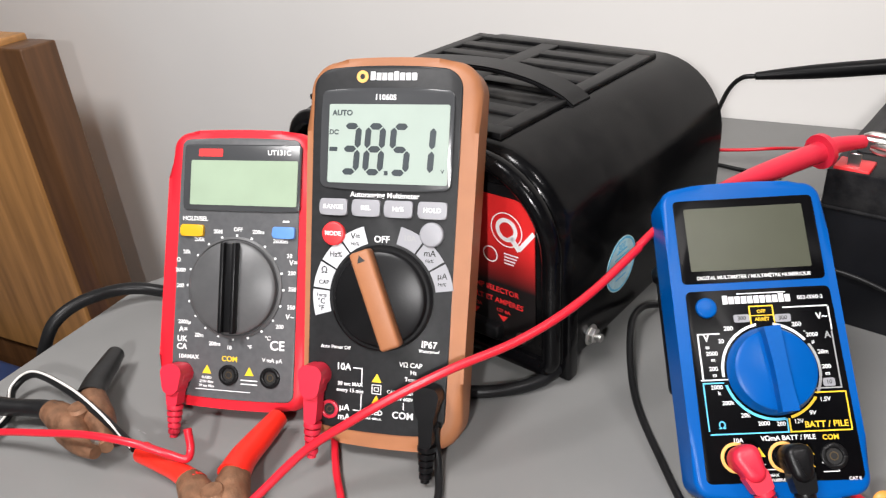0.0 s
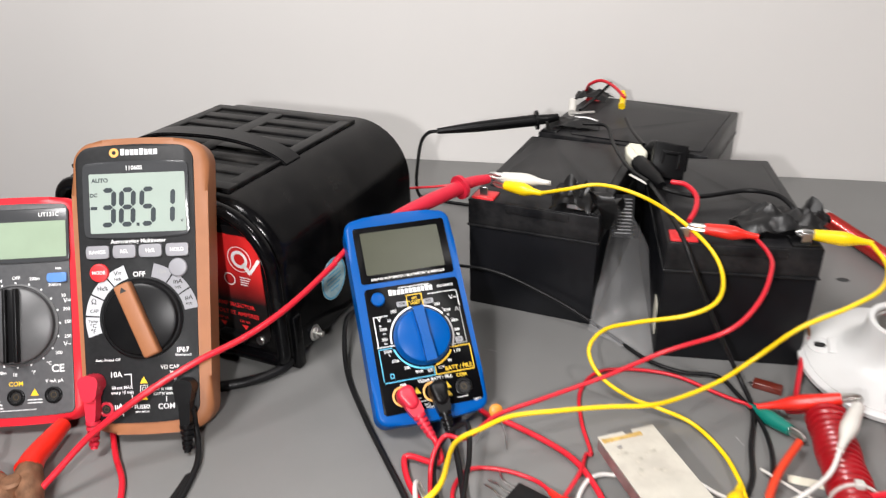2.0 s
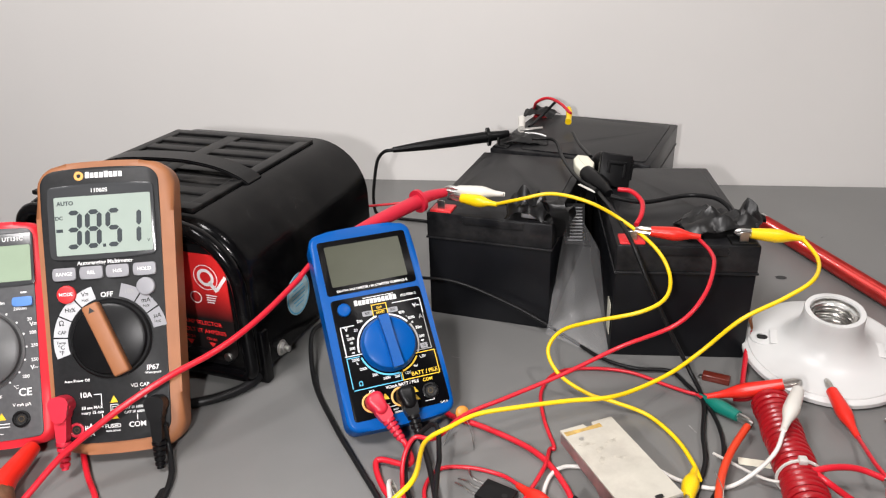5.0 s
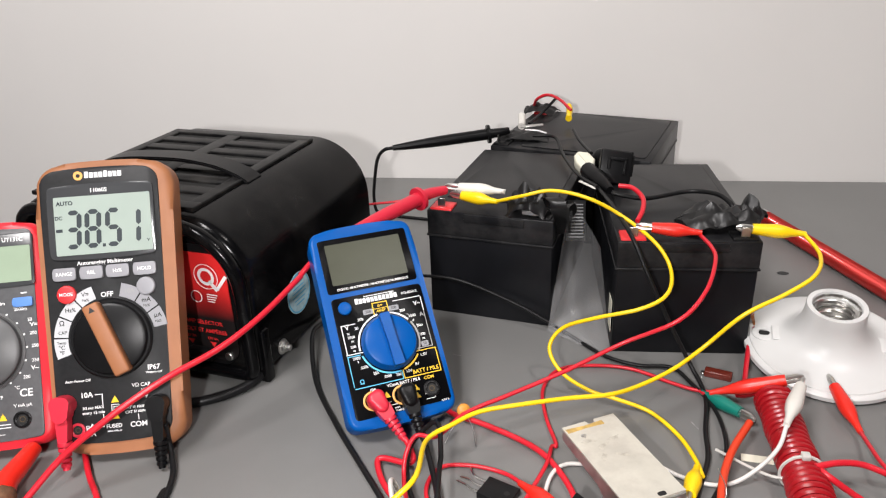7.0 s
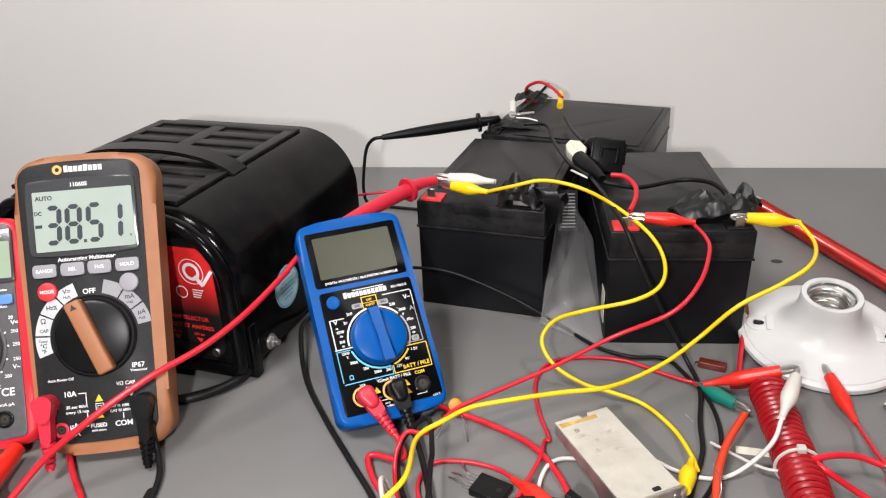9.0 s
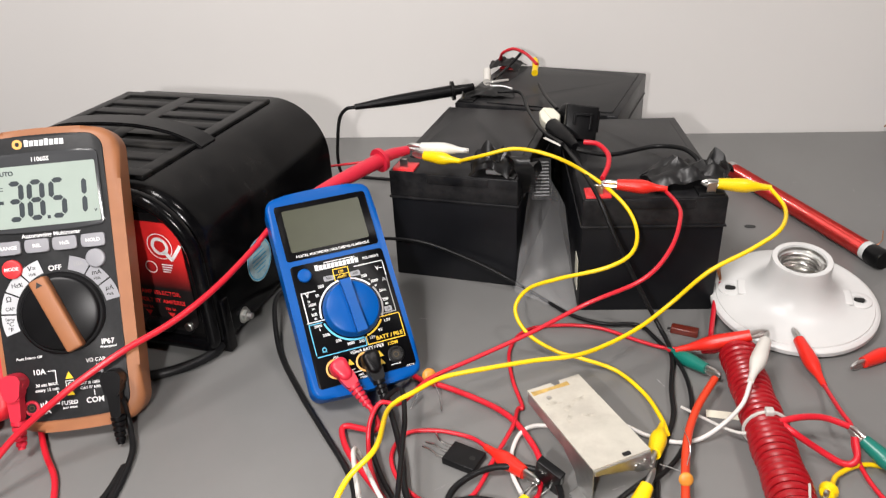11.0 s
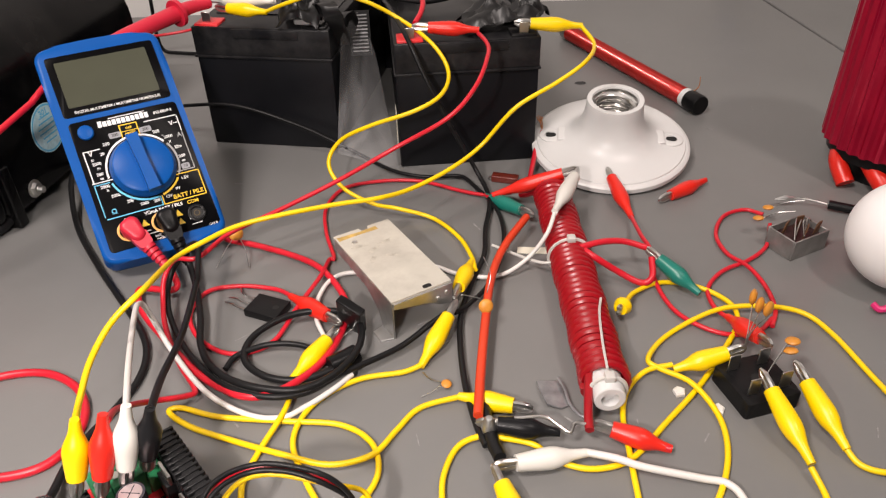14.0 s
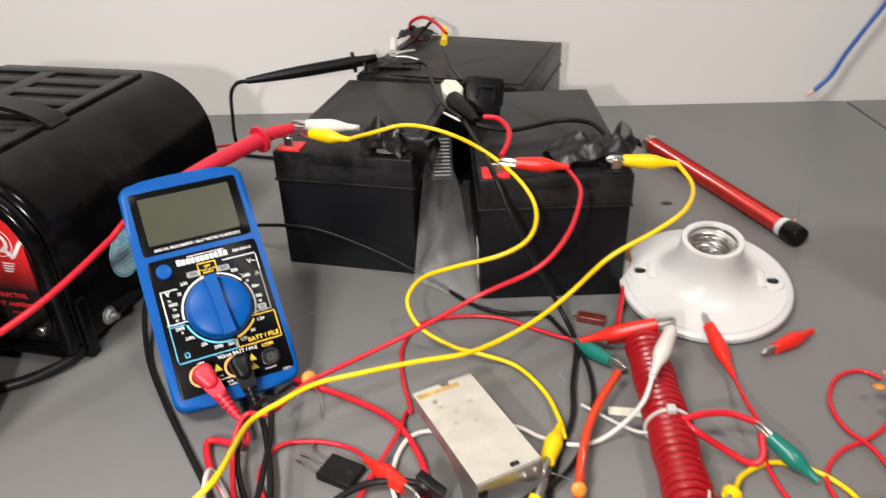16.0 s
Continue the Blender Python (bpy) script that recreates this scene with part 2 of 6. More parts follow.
BINBLUE = mat("blue_bin_plastic", (0.025, 0.055, 0.16), 0.5, var=0.3, scale=8)
WIRE_RED = mat("red_wire", (0.6, 0.012, 0.026), 0.36, var=0.06)
WIRE_YELLOW = mat("yellow_wire", (0.9, 0.6, 0.004), 0.4, var=0.05)
WIRE_BLACK = mat("black_wire", (0.009, 0.009, 0.0095), 0.38, var=0.15)
WIRE_WHITE = mat("white_wire", (0.68, 0.655, 0.625), 0.42, var=0.05)
WIRE_BLUE = mat("blue_wire", (0.02, 0.1, 0.42), 0.4, var=0.05)
BOOT_RED = mat("red_clip_boot", (0.72, 0.022, 0.012), 0.34, var=0.06)
BOOT_YELLOW = mat("yellow_clip_boot", (0.93, 0.62, 0.004), 0.36, var=0.05)
BOOT_BLACK = mat("black_clip_boot", (0.009, 0.009, 0.01), 0.32, var=0.12)
BOOT_WHITE = mat("white_clip_boot", (0.69, 0.67, 0.62), 0.4, var=0.05)
BOOT_GREEN = mat("green_clip_boot", (0.005, 0.17, 0.13), 0.34, var=0.06)
BOOT_ORANGE = mat("orange_sleeve", (0.66, 0.05, 0.015), 0.4, var=0.06)

for m in (MCPANEL, PANEL, LCDDIM, LCDOFF, LCD, MCBLUE, BATT, BATTOP, BLACK, ENAMEL, DUSTY, PLUGBLACK, WIRE_BLACK, BOOT_BLACK):
    m.node_tree.nodes["Principled BSDF"].inputs["Specular IOR Level"].default_value = 0.2

for m, level in ((MCPANEL, 0.08), (LCDDIM, 0.12), (MCBLUE, 0.14), (ENAMEL, 0.16)):
    m.node_tree.nodes["Principled BSDF"].inputs["Specular IOR Level"].default_value = level

# the charger's label is printed red above, fading to black below
nt = LABELRED.node_tree
sep = nt.nodes.new("ShaderNodeSeparateXYZ")
fade = nt.nodes.new("ShaderNodeMapRange")
blend = nt.nodes.new("ShaderNodeMix")
blend.data_type = "RGBA"
tc = next(n for n in nt.nodes if n.type == "TEX_COORD")
bsdf = nt.nodes["Principled BSDF"]
red_out = bsdf.inputs["Base Color"].links[0].from_socket
nt.links.new(tc.outputs["Object"], sep.inputs[0])
nt.links.new(sep.outputs[1], fade.inputs[0])
fade.inputs[1].default_value, fade.inputs[2].default_value = 0.054, 0.08
nt.links.new(fade.outputs[0], blend.inputs[0])
blend.inputs[6].default_value = (0.012, 0.01, 0.01, 1)
nt.links.new(red_out, blend.inputs[7])
nt.links.new(blend.outputs[2], bsdf.inputs["Base Color"])

# wood grain drawn out along the height of the boards
for m in (WOOD, WOODSHADE):
    nt = m.node_tree
    mp = nt.nodes.new("ShaderNodeMapping")
    mp.inputs["Scale"].default_value = (6, 6, 0.5)
    tc = next(n for n in nt.nodes if n.type == "TEX_COORD")
    nt.links.new(tc.outputs["Object"], mp.inputs["Vector"])
    for n in nt.nodes:
        if n.type == "TEX_NOISE":
            nt.links.new(mp.outputs[0], n.inputs["Vector"])

# ---- the room ----


def setting(name, bm, material, label, category, m=None):
    return tagged(part(name, bm, material, None, "", m, smooth=False), label, category, kind="structure")


WALL_TURN = -2.57


def wall_y(x):
    """Where the back wall's face stands at x: it runs a little askew to the worktop."""
    return 0.805 + x * math.tan(radians(WALL_TURN))


cut = [(-0.356, -0.62), (0.657, -0.62), (0.657, wall_y(0.657) - 0.002), (-0.2, wall_y(-0.2) - 0.002), (-0.2, 0.62), (-0.356, 0.352)]
setting("table_top", slab(cut, -0.03, 0, 0.0015, 2), TABLE, "grey-painted worktop with scuffs against the wall", "worktop")
setting("table_top", slab([(0.66, -0.62), (1.7, -0.62), (1.7, wall_y(1.7) - 0.002), (0.66, wall_y(0.66) - 0.002)], -0.03, 0, 0.0015, 2), TABLE, "second grey-painted worktop section beyond the seam", "worktop")
setting("table_seam_backing", box(0.65, 0.667, -0.6, 0.75, -0.04, -0.031), SEAM, "dark gap between the worktop sections", "seam")
for lx, ly in ((-0.32, -0.58), (-0.32, 0.3), (0.62, -0.58), (0.62, 0.7), (1.66, -0.58), (1.66, 0.68)):
    setting("table_leg", box(lx - 0.025, lx + 0.025, ly - 0.025, ly + 0.025, -0.75, -0.041, 0.002), TABLE, "square grey table leg under the worktop", "table leg")
setting("wall_back", box(-2.4, 2.6, 0, 0.12, -0.75, 1.75), WALL, "plain off-white painted wall behind the worktop", "wall", pose(0, wall_y(0), 0, 0, 0, WALL_TURN))
# unseen walls and ceiling close the room, dark so shadows stay deep
setting("wall_front", box(-2.2, 2.4, -2.62, -2.5, -0.75, 1.75), FARWALL, "unseen wall, kept dark grey to hold down the fill light", "wall")
setting("wall_left", box(-2.32, -2.2, -2.62, 0.9, -0.75, 1.75), FARWALL, "unseen wall, kept dark grey to hold down the fill light", "wall")
setting("wall_right", box(2.4, 2.52, -2.62, 0.75, -0.75, 1.75), FARWALL, "unseen wall, kept dark grey to hold down the fill light", "wall")
setting("floor", box(-2.32, 2.52, -2.62, 1.05, -0.85, -0.75), FLOOR, "plain dark floor", "floor")
setting("ceiling", box(-2.32, 2.52, -2.62, 1.05, 1.75, 1.85), CEIL, "unseen ceiling, greyed to hold down the fill light", "ceiling")

cabinet = thing("wooden_board", "thick brown varnished board beside the worktop, the shadow below it a dark block", "board", pose(-0.966, 0.70, -0.75))
part("board_face", box(-0.9, 0.033, -0.03, -0.002, 0.28, 0.805, 0.003), WOOD, cabinet, "brown wood-grained face")
# side face turned away; its shade is put into the colour
part("board_edge", box(0.036, 0.09, -0.026, 0.03, 0.28, 0.815, 0.003), WOODSHADE, cabinet, "brown side face with its shade painted in")
part("cap_strip", box(-0.9, 0.034, -0.034, 0.03, 0.806, 0.823, 0.003), WOOD, cabinet)
# added dark block, painted as the shadow below the board
part("plinth", box(-0.9, 0.05, -0.02, 0.03, 0, 0.279, 0.003), WOODSHADE, cabinet, "dark block standing in for the shadow under the board")
bin_ = thing("storage_bin", "scuffed dark blue plastic storage bin on the floor", "storage bin", pose(-1.05, 0.45, -0.75))
part("bin_body", box(-0.55, 0.35, -0.4, 0.16, 0, 0.25, 0.02), BINBLUE, bin_)
part("bin_lid", box(-0.57, 0.37, -0.42, 0.17, 0.25, 0.29, 0.012), BINBLUE, bin_)

# ---- meters ----
K = 0.001


def part_mm(name, bm, material, parent, label="", m=None, smooth=True):
    bm.transform(Matrix.Scale(K, 4))
    return part(name, bm, material, parent, label, m, smooth)


def shifted(pts, dx=0, dy=0):
    return [(x + dx, y + dy) for x, y in pts]


def rect(x0, x1, y0, y1, r=1.0, n=4):
    return shifted(outline(x1 - x0, x1 - x0, y0, y1, r, n), (x0 + x1) / 2)


def prints(parent, items, material, z, name="printed_marking"):
    """One colour of a panel's lettering and bars: (text, x, y, size) or (None, x0, x1, y0, y1)."""
    bm = bmesh.new()
    for it in items:
        if it[0] is None:
            box(it[1], it[2], it[3], it[4], z, z + 0.08, bm=bm)
        else:
            text_bm(it[0], it[1], it[2], z, it[3], bm, turn=it[4] if len(it) > 4 else 0)
    ob = part_mm(name, bm, material, parent, smooth=False)
    ob["kind"] = "stuff"
    return ob


def ring_ticks(bm, cx, cy, r0, r1, angles, w, z):
    for a in angles:
        b = box(r0, r1, -w / 2, w / 2, z, z + 0.08)
        join(bm, b, pose(cx, cy, 0, 0, 0, a))
    return bm


def jack(parent, x, y, z, r=5.6, ring=BLACK):
    j = part_mm("jack", disc(r, z, z + 1.2, 28, 0.5, x, y, inner=r * 0.62, a0=0, a1=360), ring, parent)
    part_mm("jack_hole", disc(r * 0.62, z - 0.1, z + 0.15, 24, 0, x, y), HOLE, j)
    part_mm("jack_contact", disc(r * 0.34, z + 0.15, z + 0.3, 20, 0, x, y, inner=r * 0.26), BRASSDARK, j)
    return j


def plug(parent, x, y, z, turn, material, length=22.0, neck=7.0):
    """An angled banana plug: an oval head over the jack, a neck and a ribbed strain relief."""
    p = part_mm("plug", disc(5.9, z, z + 9, 28, 1.2, 0, 0), material, parent, m=pose(x * K, y * K, 0, 0, 0, turn))
    part_mm("plug_head", slab(outline(max(9.6, neck), 12, -9.5, 6.4, 4.7, 8), z + 3, z + 13, 3, 4), material, p)
    part_mm("plug_neck", slab(outline(neck - 1, neck + 0.6, -length, -5, 1.6), z + 3.2, z + 10.8, 1.6, 3), material, p)
    bm = bmesh.new()
    for i in range(5):
        disc(4.3, 0, 2.4, 16, 0.5, bm=bm) if i == 0 else join(bm, disc(4.3 - 0.32 * i, 0, 2.4, 16, 0.5), pose(0, 0, 3.2 * i))
    disc(2.2, 0, 17, 12, 0, bm=bm)
    bm.transform(pose(0, -length, z + 7, 90, 0, 0))
    part_mm("strain_relief", bm, material, p)
    return p


SEGS = {"0": "abcdef", "1": "bc", "3": "abcdg", "5": "acdfg", "8": "abcdefg", "-": "g"}


def seven(bm, segs, x, y, w, h, t, z):
    """Segments of a seven-segment digit with its lower left corner at x, y."""
    g = t * 0.14

    def bar(x0, y0, x1, y1):
        d = Vector((x1 - x0, y1 - y0))
        u = d.normalized()
        n = Vector((-u.y, u.x)) * t / 2
        a, b = Vector((x0, y0)) + u * g, Vector((x1, y1)) - u * g
        pts = [a, a + u * t / 2 + n, b - u * t / 2 + n, b, b - u * t / 2 - n, a + u * t / 2 - n]
        slab([(p.x, p.y) for p in pts], z, z + 0.08, bm=bm)

    l, r_, m_, b_, t_ = x + t / 2, x + w - t / 2, y + h / 2, y + t / 2, y + h - t / 2
    lines = {"a": (l, t_, r_, t_), "b": (r_, m_, r_, t_), "c": (r_, b_, r_, m_), "d": (l, b_, r_, b_), "e": (l, b_, l, m_), "f": (l, m_, l, t_), "g": (l, m_, r_, m_)}
    for s in segs:
        bar(*lines[s])
    return bm


def triangle(x, y, s):
    return [(x - s, y - s * 0.8), (x + s, y - s * 0.8), (x, y + s)]


def tan_meter():
    o = thing("multimeter", "tan and black digital multimeter reading -38.51, leaning on its stand", "multimeter", stand(-0.1080, 0.2620, 0.0118, 11.8, 26.8) @ Matrix.Scale(1.01, 4))
    part_mm("holster", slab(outline(79, 85, -1, 179.5, 13, 8, 2.5), -19, 0, 6, 5), TAN, o, "tan rubber holster")
    part_mm("back_stand", box(-20, 20, 40, 105, -50, -25, 3), BLACK, o, m=None)
    pnl = part_mm("front_panel", slab(shifted(outline(69, 73, 6, 176, 9, 6, 2), -2.5), -2, 0.8, 0.8, 2), PANEL, o, "dark grey front panel")
    part_mm("display_frame", slab(shifted(outline(65, 65, 120.5, 166.5, 3.5, 5, 1.0), -1.8), 0.8, 2.0, 0.6, 2), BEZEL, o)
    d = part_mm("display", slab(rect(-30.2, 28.7, 122.8, 159.8, 1.0), 2.0, 2.3), LCD, o, "pale green liquid-crystal display")
    part_mm("minus_sign", box(-29.6, -25.6, 137.6, 139.6, 2.32, 2.4), SEGMENT, d, smooth=False)
    slant = Matrix(((1, 0.055, 0, -0.055 * 138.5), (0, 1, 0, 0), (0, 0, 1, 0), (0, 0, 0, 1)))
    for ch, x, w in (("3", -24.3, 10.2), ("8", -12.3, 10.2), ("5", 0.2, 10.2), ("1", 12.6, 9.6)):
        for s in SEGS[ch]:
            glyph = seven(bmesh.new(), s, x, 126.6, w, 24.4, 3.0, 2.32)
            glyph.transform(slant)
            part_mm("digit_segment", glyph, SEGMENT, d, smooth=False)
    part_mm("decimal_point", box(-1.9, -0.1, 126.8, 128.8, 2.32, 2.4), SEGMENT, d, smooth=False)
    for t, x, y, q in (("AUTO", -23.5, 155.6, 3.6), ("DC", -27.6, 146.5, 3.2), ("V", 26.2, 129, 2.4)):
        part_mm("annunciator", text_bm(t, x, y, 2.32, q, bold=0.035), SEGMENT, d, smooth=False)
    prints(o, [("11060S", -2.6, 163.0, 3.6)], PRINTW, 2.02)
    prints(o, [("Autoranging Multimeter", -1.8, 117.4, 3.5), ("OFF", -2.2, 96.6, 4.4), ("Auto Power Off", -23.5, 43.8, 2.3), ("IP67", 23, 48.4, 4.4), ("Waterproof", 23, 45.3, 2.0),
               ("10A", -19, 34.5, 4.6), ("30 sec MAX", -15.4, 26.4, 2.6), ("every 15 min", -15.4, 23.3, 2.6), ("V\u03a9 CAP", 14.5, 38, 3.2), ("Hz", 16, 34.6, 2.8), ("Temp", 15, 31.2, 2.8), ("\u03bcA", -18, 14.8, 4.4), ("mA", -18, 10.2, 4.4),
               ("FUSED", -3.5, 13.8, 3.4), ("MAX 400mA", -3.5, 10.8, 1.6), ("COM", 11.5, 13.6, 4.6), ("CAT III 1000V", 10, 24.5, 2.3), ("CAT IV 600V", 10, 21.6, 2.3),
               (None, -14, -9.5, 34.2, 34.7), (None, -9.8, -9.3, 27.5, 34.7), (None, -9.8, -9.3, 14, 22), (None, -13.5, -9.5, 13.8, 14.3), (None, 11.4, 11.9, 16.5, 20), (None, -4.4, 0.4, 27.0, 27.4), (None, -4.4, 0.4, 22.8, 23.2), (None, -4.4, -4.0, 22.8, 27.4), (None, 0, 0.4, 22.8, 27.4), (None, -3, -1, 24.1, 24.4), (None, -3, -1, 25.8, 26.1), (None, -3.2, -2.9, 24.1, 26.1), (None, -1.1, -0.8, 24.1, 26.1)] + [(None, -10.7 + 2.9 * i, -8.4 + 2.9 * i, 171.2, 174.6 + (0.6 if i in (0, 4) else 0)) for i in range(8)], PRINTW, 0.82)
    part_mm("maker_emblem", disc(2.9, 0.8, 0.95, 20, 0, -14.7, 172.9, inner=1.3), PRINTO, o)
    bm = bmesh.new()
    slab(triangle(-2, 30.4, 2.4), 0.82, 0.9, bm=bm)
    slab(triangle(-2, 20.0, 2.2), 0.82, 0.9, bm=bm)
    part_mm("warning_mark", bm, PRINTY, o, "yellow warning triangles", smooth=False)
    for x, t in ((-26.7, "RANGE"), (-10.3, "REL"), (5.7, "Hz%"), (22.2, "HOLD")):
        k = part_mm("key", slab(rect(x - 7, x + 7, 107.2, 115.2, 1.6), 0.8, 2.4, 0.7, 3), KEYWHITE, o, "pale grey soft key")
        prints(k, [(t, x, 111.2, 3.1)], PRINTW, 2.42, "key_legend")
    k = part_mm("key", disc(5.8, 0.8, 2.8, 28, 1.0, -26.2, 98.4), KEYRED, o, "round red mode key")
    prints(k, [("MODE", -26.2, 98.4, 2.9)], PRINTW, 2.82, "key_legend")
    part_mm("key", disc(5.8, 0.8, 2.6, 28, 1.0, 22.2, 100), KEYWHITE, o, "round grey key")
    legends = {118: (("V=", 1.3, 4.0), ("Hz%", -2.2, 2.4)), 141: (("Hz%", 0, 3.6),), 164: (("\u03a9", 3.0, 4.4), ("CAP", -2.8, 2.8)), 187: (("Temp", 3.2, 2.4), ("\u00b0C", 0.2, 3.6), ("\u00b0F", -3.2, 3.6)),
               66: (("10A", 0.6, 3.8),), 43: (("mA", 1.2, 4.0), ("Hz%", -2.4, 2.2)), 20: (("\u03bcA", 1.4, 4.0), ("Hz%", -2.4, 2.2))}
    for a in (118, 141, 164, 187, 66, 43, 20):
        s = part_mm("range_sector", disc(35.0, 0.8, 0.95, 90, 0, -1, 69, a0=a - 10.6, a1=a + 10.6, inner=26.5), SECTOR if a > 90 else KEYWHITE, o)
        cx, cy = -1 + 30.8 * math.cos(radians(a)), 69 + 30.8 * math.sin(radians(a))
        prints(s, [(t, cx, cy + dy, q) for t, dy, q in legends[a]], PRINTG if a == 66 else PRINTK, 0.97, "sector_legend")
    dial = part_mm("dial", lathe([(25.2, 0), (25.2, 1.6), (24, 2.6), (22.8, 2.6), (21.8, 4.5), (20, 5.2), (0, 5.2)], 56), BLACK, o, "round black range dial", m=pose(-0.001, 0.069, 0.0008))
    b = box(-5.0, 5.0, -23.8, 23.8, 4.0, 12.0, 1.6, 3)
    part_mm("pointer_bar", b, TAN, dial, "tan pointer bar", m=pose(0, 0, 0, 0, 0, 21.5))
    prints(dial, [("\u25b2", -7.2, 18.4, 4.2, 21.5)], PRINTK, 12.05, "pointer_mark")
    jack(o, -25.4, 13.4, 0.8, 4.6, PLUGRED)
    plug(o, -31.0, 30, 0.8, 0, PLUGRED)
    plug(o, 25.6, 25, 0.8, 0, PLUGBLACK)
    return o


def red_meter():
    o = thing("multimeter", "red and grey digital multimeter with a blank display, leaning back", "multimeter", stand(-0.1968, 0.2580, 0.012, 13.5, 29.6) @ Matrix.Scale(0.985, 4))
    part_mm("holster", slab(outline(86, 82, -2, 145, 9, 8, 1.5), -22, 0, 6, 5), UTRED, o, "red rubber holster")
    part_mm("back_stand", box(-20, 20, 30, 100, -52, -20, 3), BLACK, o)
    part_mm("front_panel", slab(shifted(outline(71, 69, 3, 141, 4, 6, 1), 1), -2, 0.8, 0.8, 2), PANELGREY, o, "dark grey front panel")
    part_mm("display_frame", slab(rect(-31, 36.5, 103, 138.3, 2), 0.8, 2.0, 0.6, 2), BEZEL, o)
    part_mm("display", slab(rect(-26.8, 34.8, 105.8, 129.8, 0.8), 2.0, 2.3), LCDOFF, o, "blank pale green display")
    part_mm("maker_badge", slab(rect(-22.5, -8.5, 131.8, 136.0, 0.6), 2.0, 2.15), PRINTR, o, "small red maker's badge")
    names = (("OFF", 1.5, 93), ("20M", -10.2, 91.5), ("200k", -21, 87), ("20k", -28.3, 80), ("\u03a9", -33, 75.5), ("2000", -31.6, 70), ("200", -31.4, 61.5), ("2000\u03bc", -28, 42), ("20m", -19, 35.3), ("200m", -9.7, 31.2),
             ("10", -1, 29.6), ("\u00b0F", 10.8, 30.6), ("\u00b0C", 21, 36), ("200", 27.5, 42.5), ("250", 33.5, 53), ("250", 33.8, 62.5), ("200", 33.2, 71), ("20", 31.5, 80), ("2000m", 26, 87.5), ("200m", 13.2, 92))
    items = [(t, x, y, 3.0) for t, x, y in names]
    prints(o, [("UT131C", 24.0, 134.0, 3.8)], PRINTW, 2.02)
    items += [("HOLD/SEL", -24, 98.2, 3.3), ("V=", 33.8, 76.5, 4), ("V~", 33, 48, 4), ("A=", -28.5, 38, 4), ("UK", -29, 32.8, 4.4), ("CA", -29, 28.6, 4.4), ("10AMAX", -24.8, 23.4, 3.2), ("CE", 26.5, 32.2, 7), ("V mA \u03bcA", 24, 24.4, 3),
              ("FUSED", -13.5, 12.9, 2.0), ("250V Max", -13.5, 10.7, 2.0), ("10 sec Max", -13.5, 8.5, 2.0), (None, 6.5, 16, 12.6, 13.2), (None, 6.5, 16, 10.6, 11.2), (None, -20, 12, 6.4, 6.8), (None, 26.8, 30.6, 97.6, 98.6)]
    pr = prints(o, items, PRINTW, 0.82)
    bm = ring_ticks(bmesh.new(), 1, 62, 27, 28.4, [90 - 18 * i for i in range(20)], 1.2, 0.82)
    part_mm("dial_ticks", bm, PRINTW, o, smooth=False)
    prints(o, [("COM", -0.5, 23.6, 4)], PRINTY, 0.82)
    bm = bmesh.new()
    slab(triangle(-13.5, 17.2, 2.6), 0.82, 0.9, bm=bm)
    slab(triangle(11.2, 17.6, 2.6), 0.82, 0.9, bm=bm)
    part_mm("warning_mark", bm, PRINTY, o, smooth=False)
    part_mm("key", slab(rect(-31.8, -18.2, 88.6, 95.0, 1.2), 0.8, 2.6, 0.8, 3), KEYYELLOW, o, "yellow hold key")
    part_mm("key", slab(rect(21.8, 34.4, 89, 95.2, 1.2), 0.8, 2.6, 0.8, 3), KEYBLUE, o, "pale blue lamp key")
    dial = part_mm("dial", lathe([(27.2, 0), (27.2, 0.8), (26, 1.4), (25.4, 0.6), (25, 0.6), (24.6, 3.6), (23, 4.8), (0, 4.8)], 56), KNOBGREY, o, "round grey range dial", m=pose(0.001, 0.062, 0.0008))
    bm = box(-4.6, -2.2, -24, 24, 4.6, 9.5, 0.8, 3)
    box(2.2, 4.6, -24, 24, 4.6, 9.5, 0.8, 3, bm=bm)
    box(-2.6, 2.6, -23.5, 23.5, 4.6, 7.2, 0.6, 2, bm=bm)
    part_mm("pointer_bar", bm, BLACK, dial, "black ridged pointer bar")
    jack(o, -0.6, 15.1, 0.8)
    jack(o, 23.3, 15.3, 0.8)
    plug(o, -27.3, 14.3, 0.8, 0, PLUGRED, 16)
    return o


